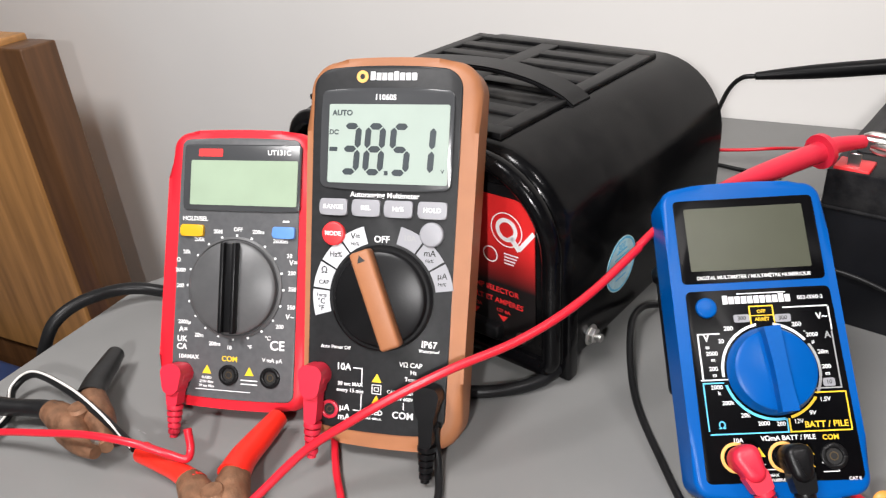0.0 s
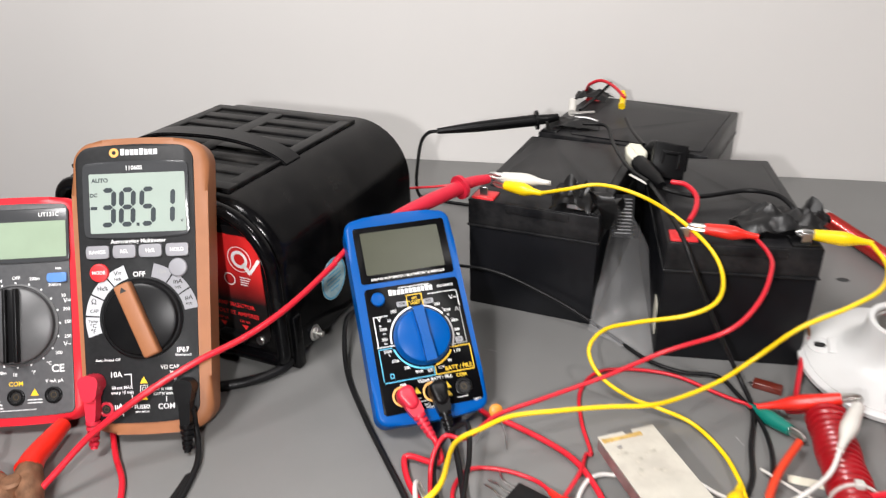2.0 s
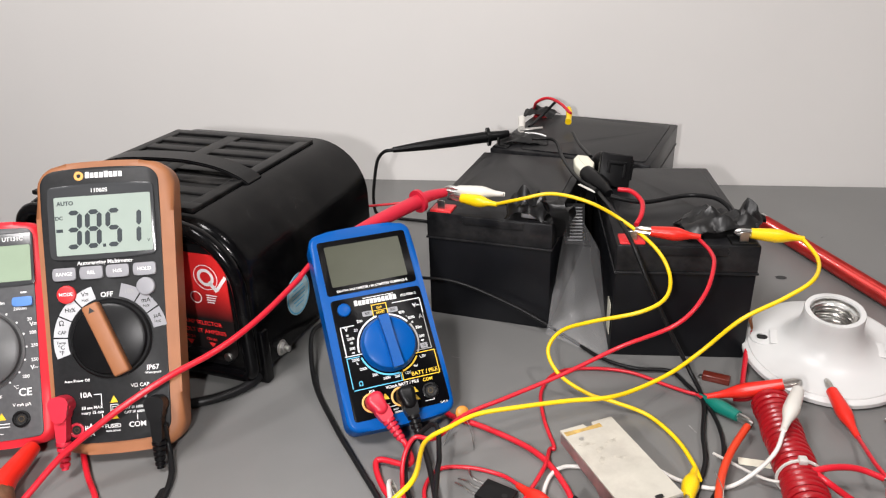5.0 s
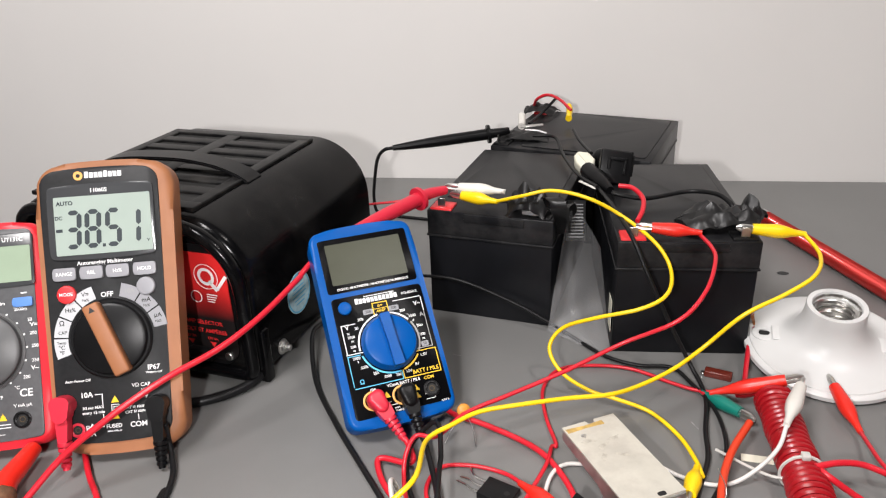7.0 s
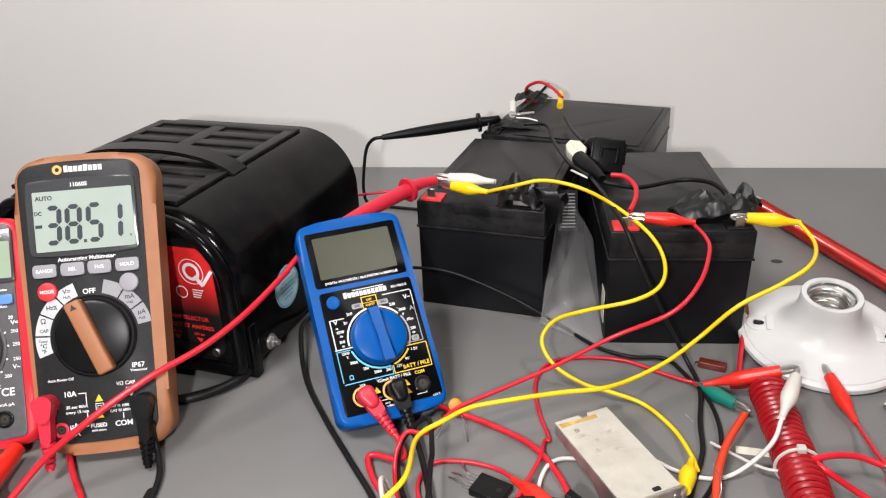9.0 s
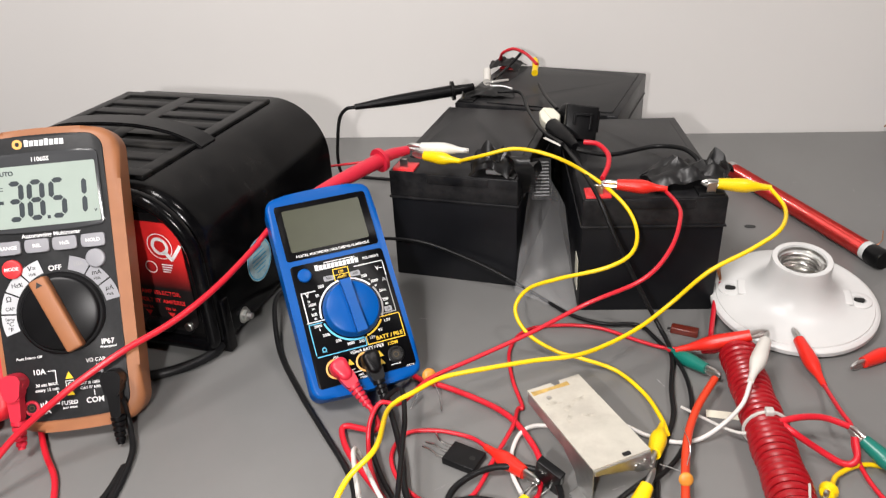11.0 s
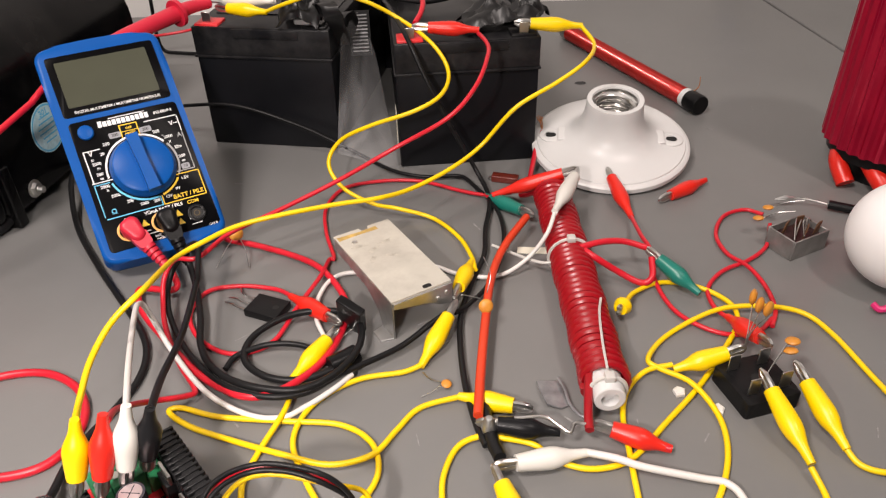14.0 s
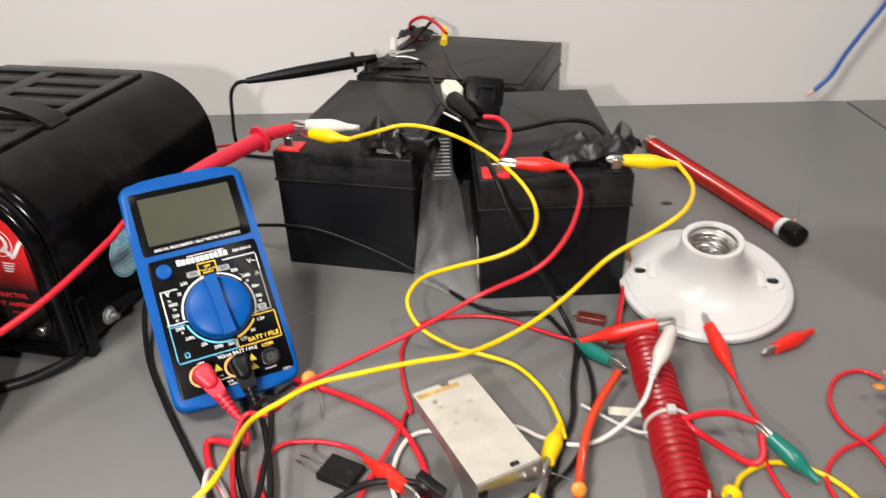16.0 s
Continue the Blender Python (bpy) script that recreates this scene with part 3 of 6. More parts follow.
def blue_meter():
    o = thing("multimeter", "blue and black digital multimeter with a dim blank display, propped up", "multimeter", stand(0.0668, 0.2908, 0.0166, 24.4, 44) @ Matrix.Scale(0.968, 4))
    part_mm("case", slab(shifted(outline(75, 75, -1, 140, 7, 6, 2), 3.6), -22, 0, 3, 4), MCBLUE, o, "blue plastic case")
    part_mm("back_stand", box(-22, -16, 40, 118, -80, -74, 2), BLACK, o, "black wire stand")
    part_mm("back_stand", box(24, 30, 40, 118, -80, -74, 2), BLACK, o, "black wire stand")
    part_mm("stand_hinge", box(-24, 32, 110, 120, -80, -20, 3), BLACK, o)
    part_mm("display_frame", slab(rect(-28.6, 36.2, 93.4, 133.8, 2), -1, 0.5, 0.3, 2), MCPANEL, o, "black display surround")
    part_mm("display", slab(rect(-24, 30.8, 99.2, 129.6, 0.8), 0.5, 0.7), LCDDIM, o, "dim olive blank display")
    part_mm("front_panel", slab(shifted(outline(67, 65, 5, 89.8, 2.5), 4.6), -1, 0.5, 0.3, 2), MCPANEL, o, "black printed overlay")
    z = 0.52
    prints(o, [("DIGITAL MULTIMETER / MULTIM\u00c8TRE NUM\u00c9RIQUE", 4, 95.8, 2.3), ("052-0060-2", 27.6, 84.8, 2.46), ("200", 19.6, 72.6, 2.80), ("V~", 31.2, 75.8, 4.25), ("2000", 25.6, 67.6, 2.63), ("\u03bc", 25.6, 64.6, 2.63), ("20m", 29.2, 59.8, 2.63), ("200", 29.6, 53.2, 2.63), ("m", 29.6, 50.2, 2.63), ("1.5V", 26.6, 39, 2.63), ("9V", 20.4, 33.4, 2.63), ("12V", 13.8, 30, 2.63),
               ("200", 6.2, 29.2, 2.55), ("2000", -1.2, 29.6, 2.55), ("20k", -8.6, 33.4, 2.63), ("200k", -15.4, 39, 2.63), ("2000", -19.4, 46, 2.63), ("k", -18.6, 43.4, 2.55), ("200", -19.8, 54.2, 2.63), ("m", -19.6, 51.4, 2.55), ("2000", -19.6, 61, 2.63), ("m", -19.4, 58.2, 2.55), ("20", -14.8, 66.4, 2.63), ("200", -10.8, 72, 2.80), ("V", -21.2, 68, 4.59), ("=", -21.2, 63.6, 3.40),
               ("10A", -13.4, 22.8, 2.72), ("V\u03a9mA BATT / PILE", 8.2, 23.2, 2.89), ("CAT II", 33.6, 5.4, 1.87), ("FUSIBLE", 1.5, 5.8, 1.70), ("MAX", 0, 7.8, 1.70),
               (None, -25.2, -24.5, 49, 70), (None, -25.2, -15, 69.6, 70.2), (None, 14.5, 34.5, 80.3, 80.9), (None, 34.4, 35, 69.5, 80), (None, -26, -9, 49, 49.6), (None, 20.8, 27.4, 8.4, 8.8), (None, 20.8, 24, 12, 12.5), (None, 27.2, 27.6, 8.4, 12.5),
               (None, -5.5, -3, 12.2, 12.7), (None, -5.5, 3, 10.0, 10.5), (None, -5, 17, 87.5, 88.0)] + [(None, -11.7 + 2.8 * i, -9.4 + 2.8 * i, 83.2, 86.6 + (0.6 if i in (0, 9) else 0)) for i in range(11)], PRINTW, z)
    prints(o, [("300", -4.2, 76.4, 2.63), ("300", 14, 75.8, 2.63), ("10", 29.6, 46.4, 2.55)], PRINTK, z + 0.1, "grey_legend")
    for x, y, w in ((-4.2, 76.4, 3.6), (14, 75.8, 3.6), (29.6, 46.4, 2.6)):
        part_mm("legend_patch", slab(rect(x - w, x + w, y - 1.8, y + 1.8, 0.8), z - 0.02, z + 0.06), KEYWHITE, o, smooth=False)
    prints(o, [("A", 32.4, 67.2, 4.25), (None, 34.2, 34.8, 44, 69), (None, 22, 34.8, 43.6, 44.2), (None, 22, 23, 69, 69.6)], PRINTG, z)
    prints(o, [("BATT / PILE", 25.4, 28.4, 3.74), ("COM", 26.2, 22.8, 3.06), ("OFF", 4.9, 79.2, 2.21), ("ARR\u00caT", 4.9, 75.6, 2.21), (None, 9.8, 36, 25.4, 26), (None, 35.6, 36.2, 26, 42), (None, 20, 36, 41.8, 42.4), (None, 9.6, 10.2, 25.4, 31.5),
               (None, 0, 9.8, 77.2, 77.6), (None, -0.6, 0, 73.5, 81.5), (None, 9.8, 10.4, 73.5, 81.5), (None, -0.6, 10.4, 81.4, 82)], PRINTY, z)
    prints(o, [("\u03a9", -19.2, 29.4, 4.25), (None, -25.4, -24.8, 27, 48), (None, -24.8, 8.8, 25.4, 26), (None, -25.4, -16, 47.6, 48.2), (None, 8.6, 9.2, 25.4, 31.5)], PRINTB, z)
    for a0, a1, m_ in ((100, 185, PRINTW), (195, 278, PRINTB), (285, 325, PRINTY), (-28, 32, PRINTG), (38, 80, PRINTW)):
        part_mm("dial_arc", disc(21.8, z - 0.02, z + 0.06, 90, 0, 5.4, 52.4, a0=a0, a1=a1, inner=20.6), m_, o, smooth=False)
    bm = bmesh.new()
    slab(triangle(-5, 17.5, 2.4), z, z + 0.08, bm=bm)
    slab(triangle(15.6, 17.8, 2.4), z, z + 0.08, bm=bm)
    slab(triangle(15.6, 12.4, 2.2), z, z + 0.08, bm=bm)
    part_mm("warning_mark", bm, PRINTY, o, smooth=False)
    dial = part_mm("dial", lathe([(19.6, 0), (19.6, 1.2), (18.6, 3.2), (17.6, 6.2), (16, 7.0), (0, 7.0)], 56), MCBLUE, o, "round blue range dial", m=pose(0.0054, 0.0524, 0.0005))
    part_mm("pointer_bar", slab([(-3.6, -18.4), (3.6, -18.4), (3.0, 0), (3.6, 18.4), (-3.6, 18.4), (-3.0, 0)], 6.0, 12.4, 1.4, 3), MCBLUE, dial, "blue pointer grip", m=pose(0, 0, 0, 0, 0, 4))
    part_mm("key", disc(4.7, 0.4, 2.4, 26, 0.9, -19.6, 81.8), MCBLUE, o, "round blue hold key")
    jack(o, 26.2, 14.9, 0.5)
    part_mm("jack_ring", disc(6.6, 0.5, 1.0, 30, 0.2, -15.2, 15.6, inner=5.2), PRINTO, o)
    part_mm("jack_ring", disc(6.6, 0.5, 1.0, 30, 0.2, 5.0, 15.3, inner=5.2), PRINTO, o)
    plug(o, -13.4, 14.6, 0.5, 22, PLUGRED, 14, 9.6)
    plug(o, 7.5, 14.3, 0.5, 5, PLUGBLACK, 14, 9.6)
    return o


tan_meter()
red_meter()
blue_meter()

# ---- battery charger ----


def battery_charger():
    o = thing("battery_charger", "black enamelled metal battery charger with louvred top and red label", "battery charger", pose(-0.2434, 0.3991, 0, 0, 0, -14.5))
    W, D, H = 208, 196, 130
    ring = []
    for cx, cz, r_, a0 in ((W - 50, H - 50, 50, 0), (32, H - 20, 20, 90), (20, 14, 8, 180), (W - 8, 14, 8, 270)):
        ring += [(cx + r_ * math.cos(radians(a0 + 9 * i)), cz + r_ * math.sin(radians(a0 + 9 * i))) for i in range(11)]
    shell = slab(ring, -D, 0, 9, 4)
    shell.transform(pose(0, 0, 0, 90, 0, 0))
    part_mm("shell", shell, ENAMEL, o, "glossy black shell")
    rim = slab([(W / 2 + 9 + (x - W / 2 - 9) * 0.96, H / 2 + (z - H / 2) * 0.94) for x, z in ring], 0, 3, 2, 3)
    part_mm("front_frame", rim, ENAMEL, o, m=pose(0, 0, 0, 90, 0, 0))
    pan = slab(shifted(outline(W - 50, W - 50, 14, H - 18, 18, 8), W / 2 + 8), 3, 3.6)
    part_mm("front_plate", pan, BLACK, o, m=pose(0, 0, 0, 90, 0, 0))
    lab = slab(shifted(outline(138, 138, 20, 106, 12, 6), 124), 3.6, 4.2)
    part_mm("label", lab, LABELRED, o, "printed label fading from red to black", m=pose(0, 0, 0, 90, 0, 0))
    bm = disc(9.8, 4.22, 4.3, 36, 0, 176, 88, inner=9.2)
    disc(6.8, 4.22, 4.3, 30, 0, 176, 88, inner=4.4, bm=bm)
    join(bm, box(-1.6, 1.6, -6, 3, 4.22, 4.3), pose(180, 82.5, 0, 0, 0, 40))
    join(bm, box(-1.2, 1.2, -9, 6, 4.22, 4.3), pose(189, 85.5, 0, 0, 0, -38))
    disc(4.8, 4.22, 4.3, 30, 0, 165, 71, inner=4.1, bm=bm)
    for i in range(4):
        box(174, 183 - i, 73.5 - 1.9 * i, 74.3 - 1.9 * i, 4.22, 4.3, bm=bm)
    part_mm("label_emblem", bm, PRINTW, o, "white certification marks", m=pose(0, 0, 0, 90, 0, 0), smooth=False)["kind"] = "stuff"
    bm = bmesh.new()
    for t, x, y, s in (("6 AMP SELECTOR", 165, 50, 4.6), ("DE VOLT ET AMP\u00c8RES", 163, 43, 4.6), ("12V 2A", 153, 37, 3), ("12V 6A", 172, 37, 3)):
        text_bm(t, x, y, 4.22, s, bm)
    slab([(150, 34), (156, 34), (153, 30)], 4.22, 4.3, bm=bm)
    slab([(169, 34), (175, 34), (172, 30)], 4.22, 4.3, bm=bm)
    part_mm("label_lettering", bm, PRINTR, o, m=pose(0, 0, 0, 90, 0, 0), smooth=False)
    part_mm("selector_switch", box(152, 172, -10, -3, 20, 29, 1.5), BLACK, o)
    part_mm("screw", disc(3.4, 3.6, 6, 18, 1, 184, 24), STEEL, o, m=pose(0, 0, 0, 90, 0, 0))
    rolled = [(W / 2 + 9 + (x - W / 2 - 9) * 0.945, -4, H / 2 + (z - H / 2) * 0.92) for x, z in ring]
    part_mm("rolled_rim", tube(rolled + [rolled[0]], 5.2, 12, 1), ENAMEL, o, "glossy rolled rim round the front")
    # louvred top: two columns of rounded ribs over dark slots, with a plain band between
    part_mm("louvre_floor", slab(rect(22, 160, 16, 182, 4), H - 0.2, H + 0.3), HOLE, o)
    for y0, y1 in ((10, 22), (174, 184)):
        part_mm("louvre_bar", box(18, 164, y0, y1, H - 1, H + 2.6, 1.1, 3), DUSTY, o)
    for x0, x1 in ((18, 28), (80, 95), (153, 164)):
        part_mm("louvre_bar", box(x0, x1, 18, 178, H - 1, H + 2.5, 1.1, 3), DUSTY, o)
    for i in range(6):
        y = 45 + 22.2 * i
        for x0, x1 in ((26, 82), (93, 155)):
            part_mm("louvre_rib", box(x0, x1, y - 6, y + 6, H - 1, H + 2.4, 1.1, 3), DUSTY, o)
    strap = [(17, 82, H - 3), (25, 82, H + 2), (50, 84, H + 8), (100, 85, H + 10.5), (135, 84, H + 8), (158, 82, H + 2.6), (168, 82, H - 3)]
    bm = bmesh.new()
    path = smooth_path(strap, 6)
    prof = [(-10, 0), (10, 0), (10, 3), (-10, 3)]
    rows_ = [[bm.verts.new((p.x, p.y + dy, p.z + dz)) for dy, dz in prof] for p in path]
    for p, q in zip(rows_, rows_[1:]):
        for i in range(4):
            bm.faces.new((p[i], p[(i + 1) % 4], q[(i + 1) % 4], q[i]))
    bm.faces.new(rows_[0])
    bm.faces.new(rows_[-1][::-1])
    bmesh.ops.recalc_face_normals(bm, faces=bm.faces)
    bmesh.ops.bevel(bm, geom=[e for e in bm.edges if abs((e.verts[0].co - e.verts[1].co).normalized().x) > 0.5], offset=1.0, segments=2, affect="EDGES")
    part_mm("carry_strap", bm, BLACK, o, "black moulded carrying strap")
    for y in (3, 174):
        part_mm("foot", box(W - 10, W + 2, y, y + 9, 0, 44, 2), ENAMEL, o)
        part_mm("foot", box(15, 29, y, y + 12, 0, 30, 2), ENAMEL, o)
    bolt = part_mm("bolt", disc(4.6, 0, 3.4, 6, 0.6), STEEL, o, "steel hex bolt", m=pose(0.2081, 0.028, 0.017, 0, 90, 0))
    part_mm("bolt_shank", disc(2.4, 3.4, 7, 16, 0.4), STEEL, bolt)
    part_mm("washer", disc(6.2, -0.5, 0.6, 26, 0.2), STEEL, bolt)
    s = part_mm("sticker", disc(17, 0.2, 0.4, 40), STICKER, o, "round pale blue approval sticker", m=pose(0.208, 0.06, 0.047, 90, 0, 90))
    bm = bmesh.new()
    for i in range(6):
        box(-11 + abs(i - 2.5) * 2, 11 - abs(i - 2.5) * 2, -9 + 3.4 * i, -8 + 3.4 * i, 0.42, 0.5, bm=bm)
    text_bm("301", 0, 11, 0.42, 6, bm)
    part_mm("sticker_print", bm, PRINTB, s, "blue printed lines", smooth=False)
    part_mm("sticker_ring", disc(16.4, 0.42, 0.5, 40, 0, inner=15.2), PRINTB, s, smooth=False)
    return o


battery_charger()

# ---- batteries ----


def battery(label, m, W=98, D=151, H=94):
    o = thing("battery", label, "battery", m, group="sealed batteries on the worktop")
    part_mm("case", box(0, W, 0, D, 0, H - 22, 1.4, 2), BATT, o, "black battery case")
    part_mm("lid", box(-0.5, W + 0.5, -0.5, D + 0.5, H - 22, H - 0.5, 1.3, 2), BATTOP, o, "black battery lid")
    part_mm("lid_rim", box(-1.3, W + 1.3, -1.3, D + 1.3, H - 23.4, H - 21.6, 0.7, 2), BATTOP, o, "thin lid seam")
    part_mm("lid_panel", slab(rect(6, W - 6, 30, D - 6, 3), H - 0.6, H + 0.5, 0.4, 2), BATTOP, o)
    part_mm("lid_ridge", box(W * 0.3, W * 0.78, -1.3, 1, H - 8, H - 1.5, 0.5, 2), BATTOP, o)
    for x, mt, nm in ((11, KEYRED, "red terminal block"), (W - 11, BLACK, "black terminal block")):
        t = part_mm("terminal_block", box(x - 9, x + 9, 1, 17, H - 6, H + 1.2, 0.8, 2), mt, o, nm)
        part_mm("terminal_tab", box(x - 3.2, x + 3.2, 4, 5, H + 1, H + 8.5, 0.3, 1), STEEL, t)
    return o


battery("black sealed lead-acid battery with a clip on its red terminal", pose(0.0700, 0.4620, 0, 0, 0, -14.5), W=103, D=165)
battery("dusty black sealed lead-acid battery beside the lampholder", pose(0.2145, 0.400, 0, 0, 0, -0.5), W=100, D=172)
battery("black sealed lead-acid battery standing behind against the wall", pose(0.1170, 0.6350, 0, 0, 0, -20.5) @ pose(0, 0.149, 0, 0, 0, -90), W=149, D=160)

# ---- leads and clips ----


def crocodile(parent, material, a, b):
    """A clip from its wire end a to its jaw tip b: a soft boot and steel jaws."""
    a, b = Vector(a), Vector(b)
    d = b - a
    n = d.normalized()
    L_ = d.length
    cut_ = max(0.74 * L_, L_ - 0.011)
    bo = part("clip_boot", tube([a - n * 0.001, a + n * cut_ * 0.5, a + n * cut_], 0.004, 14, 9, radii=[0.0019, 0.0022, 0.0025, 0.0035, 0.0046, 0.0050, 0.0049, 0.0046, 0.0043, 0.0040, 0.0037]), material, parent)
    up = (Vector((0, 0, 1)) - n * n.z).normalized()
    for s in (1, -1):
        part("jaw", tube([a + n * (cut_ - 0.002) + up * 0.0013 * s, a + n * (cut_ + (L_ - cut_) * 0.6) + up * 0.0016 * s, b + up * 0.0004 * s], 0.0014, 8, 4, radii=[0.0017, 0.0016, 0.0014, 0.0008]), STEEL, bo)
    return bo


def lead(name, label, material, r, pts, clips):
    o = thing(name, label, name.replace("_", " "))
    part("wire" if name != "sleeve" else "tube", tube(pts, r, 10, 7), material, o)
    for mt, a, b in clips:
        crocodile(o, mt, a, b)
    return o



lead("test_lead", "yellow crocodile-clip lead curling down from a battery terminal", WIRE_YELLOW, 0.0014, [(0.1260, 0.4520, 0.104), (0.1450, 0.4370, 0.114), (0.1680, 0.4330, 0.120), (0.1940, 0.4220, 0.118), (0.2200, 0.4200, 0.104), (0.2400, 0.3950, 0.094), (0.2490, 0.3820, 0.080), (0.2420, 0.3540, 0.076), (0.2240, 0.3440, 0.070), (0.1940, 0.3510, 0.058), (0.1740, 0.3610, 0.044), (0.1650, 0.3570, 0.030), (0.1730, 0.3450, 0.018), (0.1920, 0.3380, 0.008), (0.2090, 0.3290, 0.008), (0.2310, 0.3221, 0.003), (0.2450, 0.2983, 0.003), (0.2497, 0.2719, 0.006), (0.2496, 0.2542, 0.009)], [(BOOT_YELLOW, (0.1260, 0.4520, 0.104), (0.0885, 0.4700, 0.104)), (BOOT_YELLOW, (0.2484, 0.2633, 0.008), (0.2338, 0.2248, 0.014))])
lead("test_lead", "yellow crocodile-clip lead winding across the table to a loop", WIRE_YELLOW, 0.0014, [(0.2128, 0.1860, 0.003), (0.2028, 0.1830, 0.002), (0.1828, 0.1812, 0.002), (0.1660, 0.1730, 0.002), (0.1548, 0.1602, 0.002), (0.1508, 0.1432, 0.002), (0.1578, 0.1217, 0.002), (0.1680, 0.1017, 0.002), (0.1796, 0.0830, 0.002), (0.1920, 0.0760, 0.002), (0.2040, 0.0797, 0.002), (0.2133, 0.0944, 0.002), (0.2163, 0.1162, 0.002), (0.2242, 0.1322, 0.002), (0.2350, 0.1366, 0.003), (0.2462, 0.1342, 0.003), (0.2590, 0.1297, 0.002), (0.2663, 0.1204, 0.002), (0.2798, 0.1139, 0.002), (0.2948, 0.1149, 0.002), (0.3056, 0.1212, 0.002), (0.3212, 0.1348, 0.002), (0.3446, 0.1548, 0.002), (0.3650, 0.1758, 0.002), (0.3828, 0.1971, 0.002), (0.3865, 0.2135, 0.002), (0.3757, 0.2295, 0.002), (0.3564, 0.2374, 0.002), (0.3369, 0.2285, 0.004), (0.3274, 0.2165, 0.007)], [(BOOT_YELLOW, (0.2128, 0.1860, 0.003), (0.2350, 0.2216, 0.014)), (BOOT_YELLOW, (0.3274, 0.2165, 0.007), (0.3201, 0.2075, 0.009))])
lead("test_lead", "yellow crocodile-clip lead lying in a wide loop on the table", WIRE_YELLOW, 0.0014, [(0.2463, 0.0820, 0.004), (0.2503, 0.0780, 0.002), (0.2640, 0.0686, 0.002), (0.2826, 0.0653, 0.002), (0.3010, 0.0690, 0.004), (0.3233, 0.0865, 0.002), (0.3400, 0.1099, 0.002), (0.3470, 0.1338, 0.002), (0.3412, 0.1548, 0.005), (0.3296, 0.1678, 0.004), (0.3266, 0.1758, 0.004), (0.3446, 0.1942, 0.002), (0.3755, 0.2065, 0.005), (0.4024, 0.2059, 0.005), (0.4213, 0.1997, 0.003), (0.4286, 0.1818, 0.002), (0.4310, 0.1525, 0.002), (0.4340, 0.1210, 0.002)], [(BOOT_YELLOW, (0.2463, 0.0820, 0.004), (0.2378, 0.1154, 0.009))])
lead("test_lead", "yellow crocodile-clip lead between two clips on the black rectifier", WIRE_YELLOW, 0.0014, [(0.3362, 0.1686, 0.005), (0.3228, 0.1678, 0.003), (0.3100, 0.1568, 0.002), (0.3030, 0.1408, 0.002), (0.2998, 0.1212, 0.002), (0.2973, 0.1049, 0.002), (0.2953, 0.0881, 0.002), (0.2963, 0.0761, 0.002), (0.3016, 0.0650, 0.002), (0.3120, 0.0512, 0.002), (0.3233, 0.0450, 0.002), (0.3405, 0.0450, 0.002), (0.3580, 0.0550, 0.002), (0.3690, 0.0690, 0.002), (0.3730, 0.0885, 0.002), (0.3723, 0.1010, 0.005)], [(BOOT_YELLOW, (0.3368, 0.1656, 0.005), (0.3702, 0.1650, 0.016)), (BOOT_YELLOW, (0.3736, 0.1038, 0.005), (0.3687, 0.1477, 0.018))])
lead("test_lead", "yellow crocodile-clip lead running off beside the rectifier", WIRE_YELLOW, 0.0014, [(0.3930, 0.1096, 0.004), (0.3956, 0.1026, 0.002), (0.4025, 0.0975, 0.002), (0.4170, 0.0950, 0.002), (0.4390, 0.0980, 0.002)], [(BOOT_YELLOW, (0.3926, 0.1096, 0.005), (0.3870, 0.1507, 0.018))])
lead("test_lead", "yellow crocodile-clip lead arching from a battery to the circuit board", WIRE_YELLOW, 0.0014, [(0.3430, 0.4030, 0.098), (0.3470, 0.3820, 0.092), (0.3320, 0.3480, 0.094), (0.3120, 0.3370, 0.086), (0.2850, 0.3300, 0.074), (0.2640, 0.3330, 0.048), (0.2420, 0.3160, 0.042), (0.2170, 0.2990, 0.040), (0.1970, 0.2840, 0.044), (0.1730, 0.2770, 0.046), (0.1440, 0.2670, 0.048), (0.1200, 0.2620, 0.046), (0.1050, 0.2500, 0.046), (0.0910, 0.2350, 0.046), (0.0920, 0.1840, 0.066), (0.0800, 0.1700, 0.060), (0.0740, 0.1530, 0.054), (0.0760, 0.1310, 0.054), (0.0810, 0.1140, 0.060)], [(BOOT_YELLOW, (0.3430, 0.4030, 0.098), (0.2975, 0.4080, 0.101)), (BOOT_YELLOW, (0.0800, 0.1150, 0.058), (0.0746, 0.1049, 0.027))])
lead("test_lead", "yellow crocodile-clip lead tangled in loops before the black coil", WIRE_YELLOW, 0.0014, [(0.1488, 0.1846, 0.003), (0.1468, 0.1634, 0.005), (0.1360, 0.1412, 0.002), (0.1306, 0.1242, 0.002), (0.1330, 0.1104, 0.002), (0.1446, 0.1021, 0.002), (0.1633, 0.1008, 0.003), (0.1798, 0.1082, 0.002), (0.1886, 0.1222, 0.002), (0.1863, 0.1397, 0.002), (0.1720, 0.1522, 0.002), (0.1450, 0.1578, 0.002), (0.1148, 0.1642, 0.002), (0.0958, 0.1722, 0.002), (0.0908, 0.1698, 0.002), (0.1026, 0.1594, 0.002), (0.1226, 0.1490, 0.002), (0.1470, 0.1362, 0.004), (0.1676, 0.1282, 0.004), (0.1863, 0.1312, 0.004), (0.1982, 0.1461, 0.002), (0.2098, 0.1582, 0.002), (0.2298, 0.1622, 0.003)], [(BOOT_YELLOW, (0.1488, 0.1852, 0.003), (0.1710, 0.2147, 0.008)), (BOOT_YELLOW, (0.2294, 0.1612, 0.004), (0.2618, 0.1482, 0.005))])
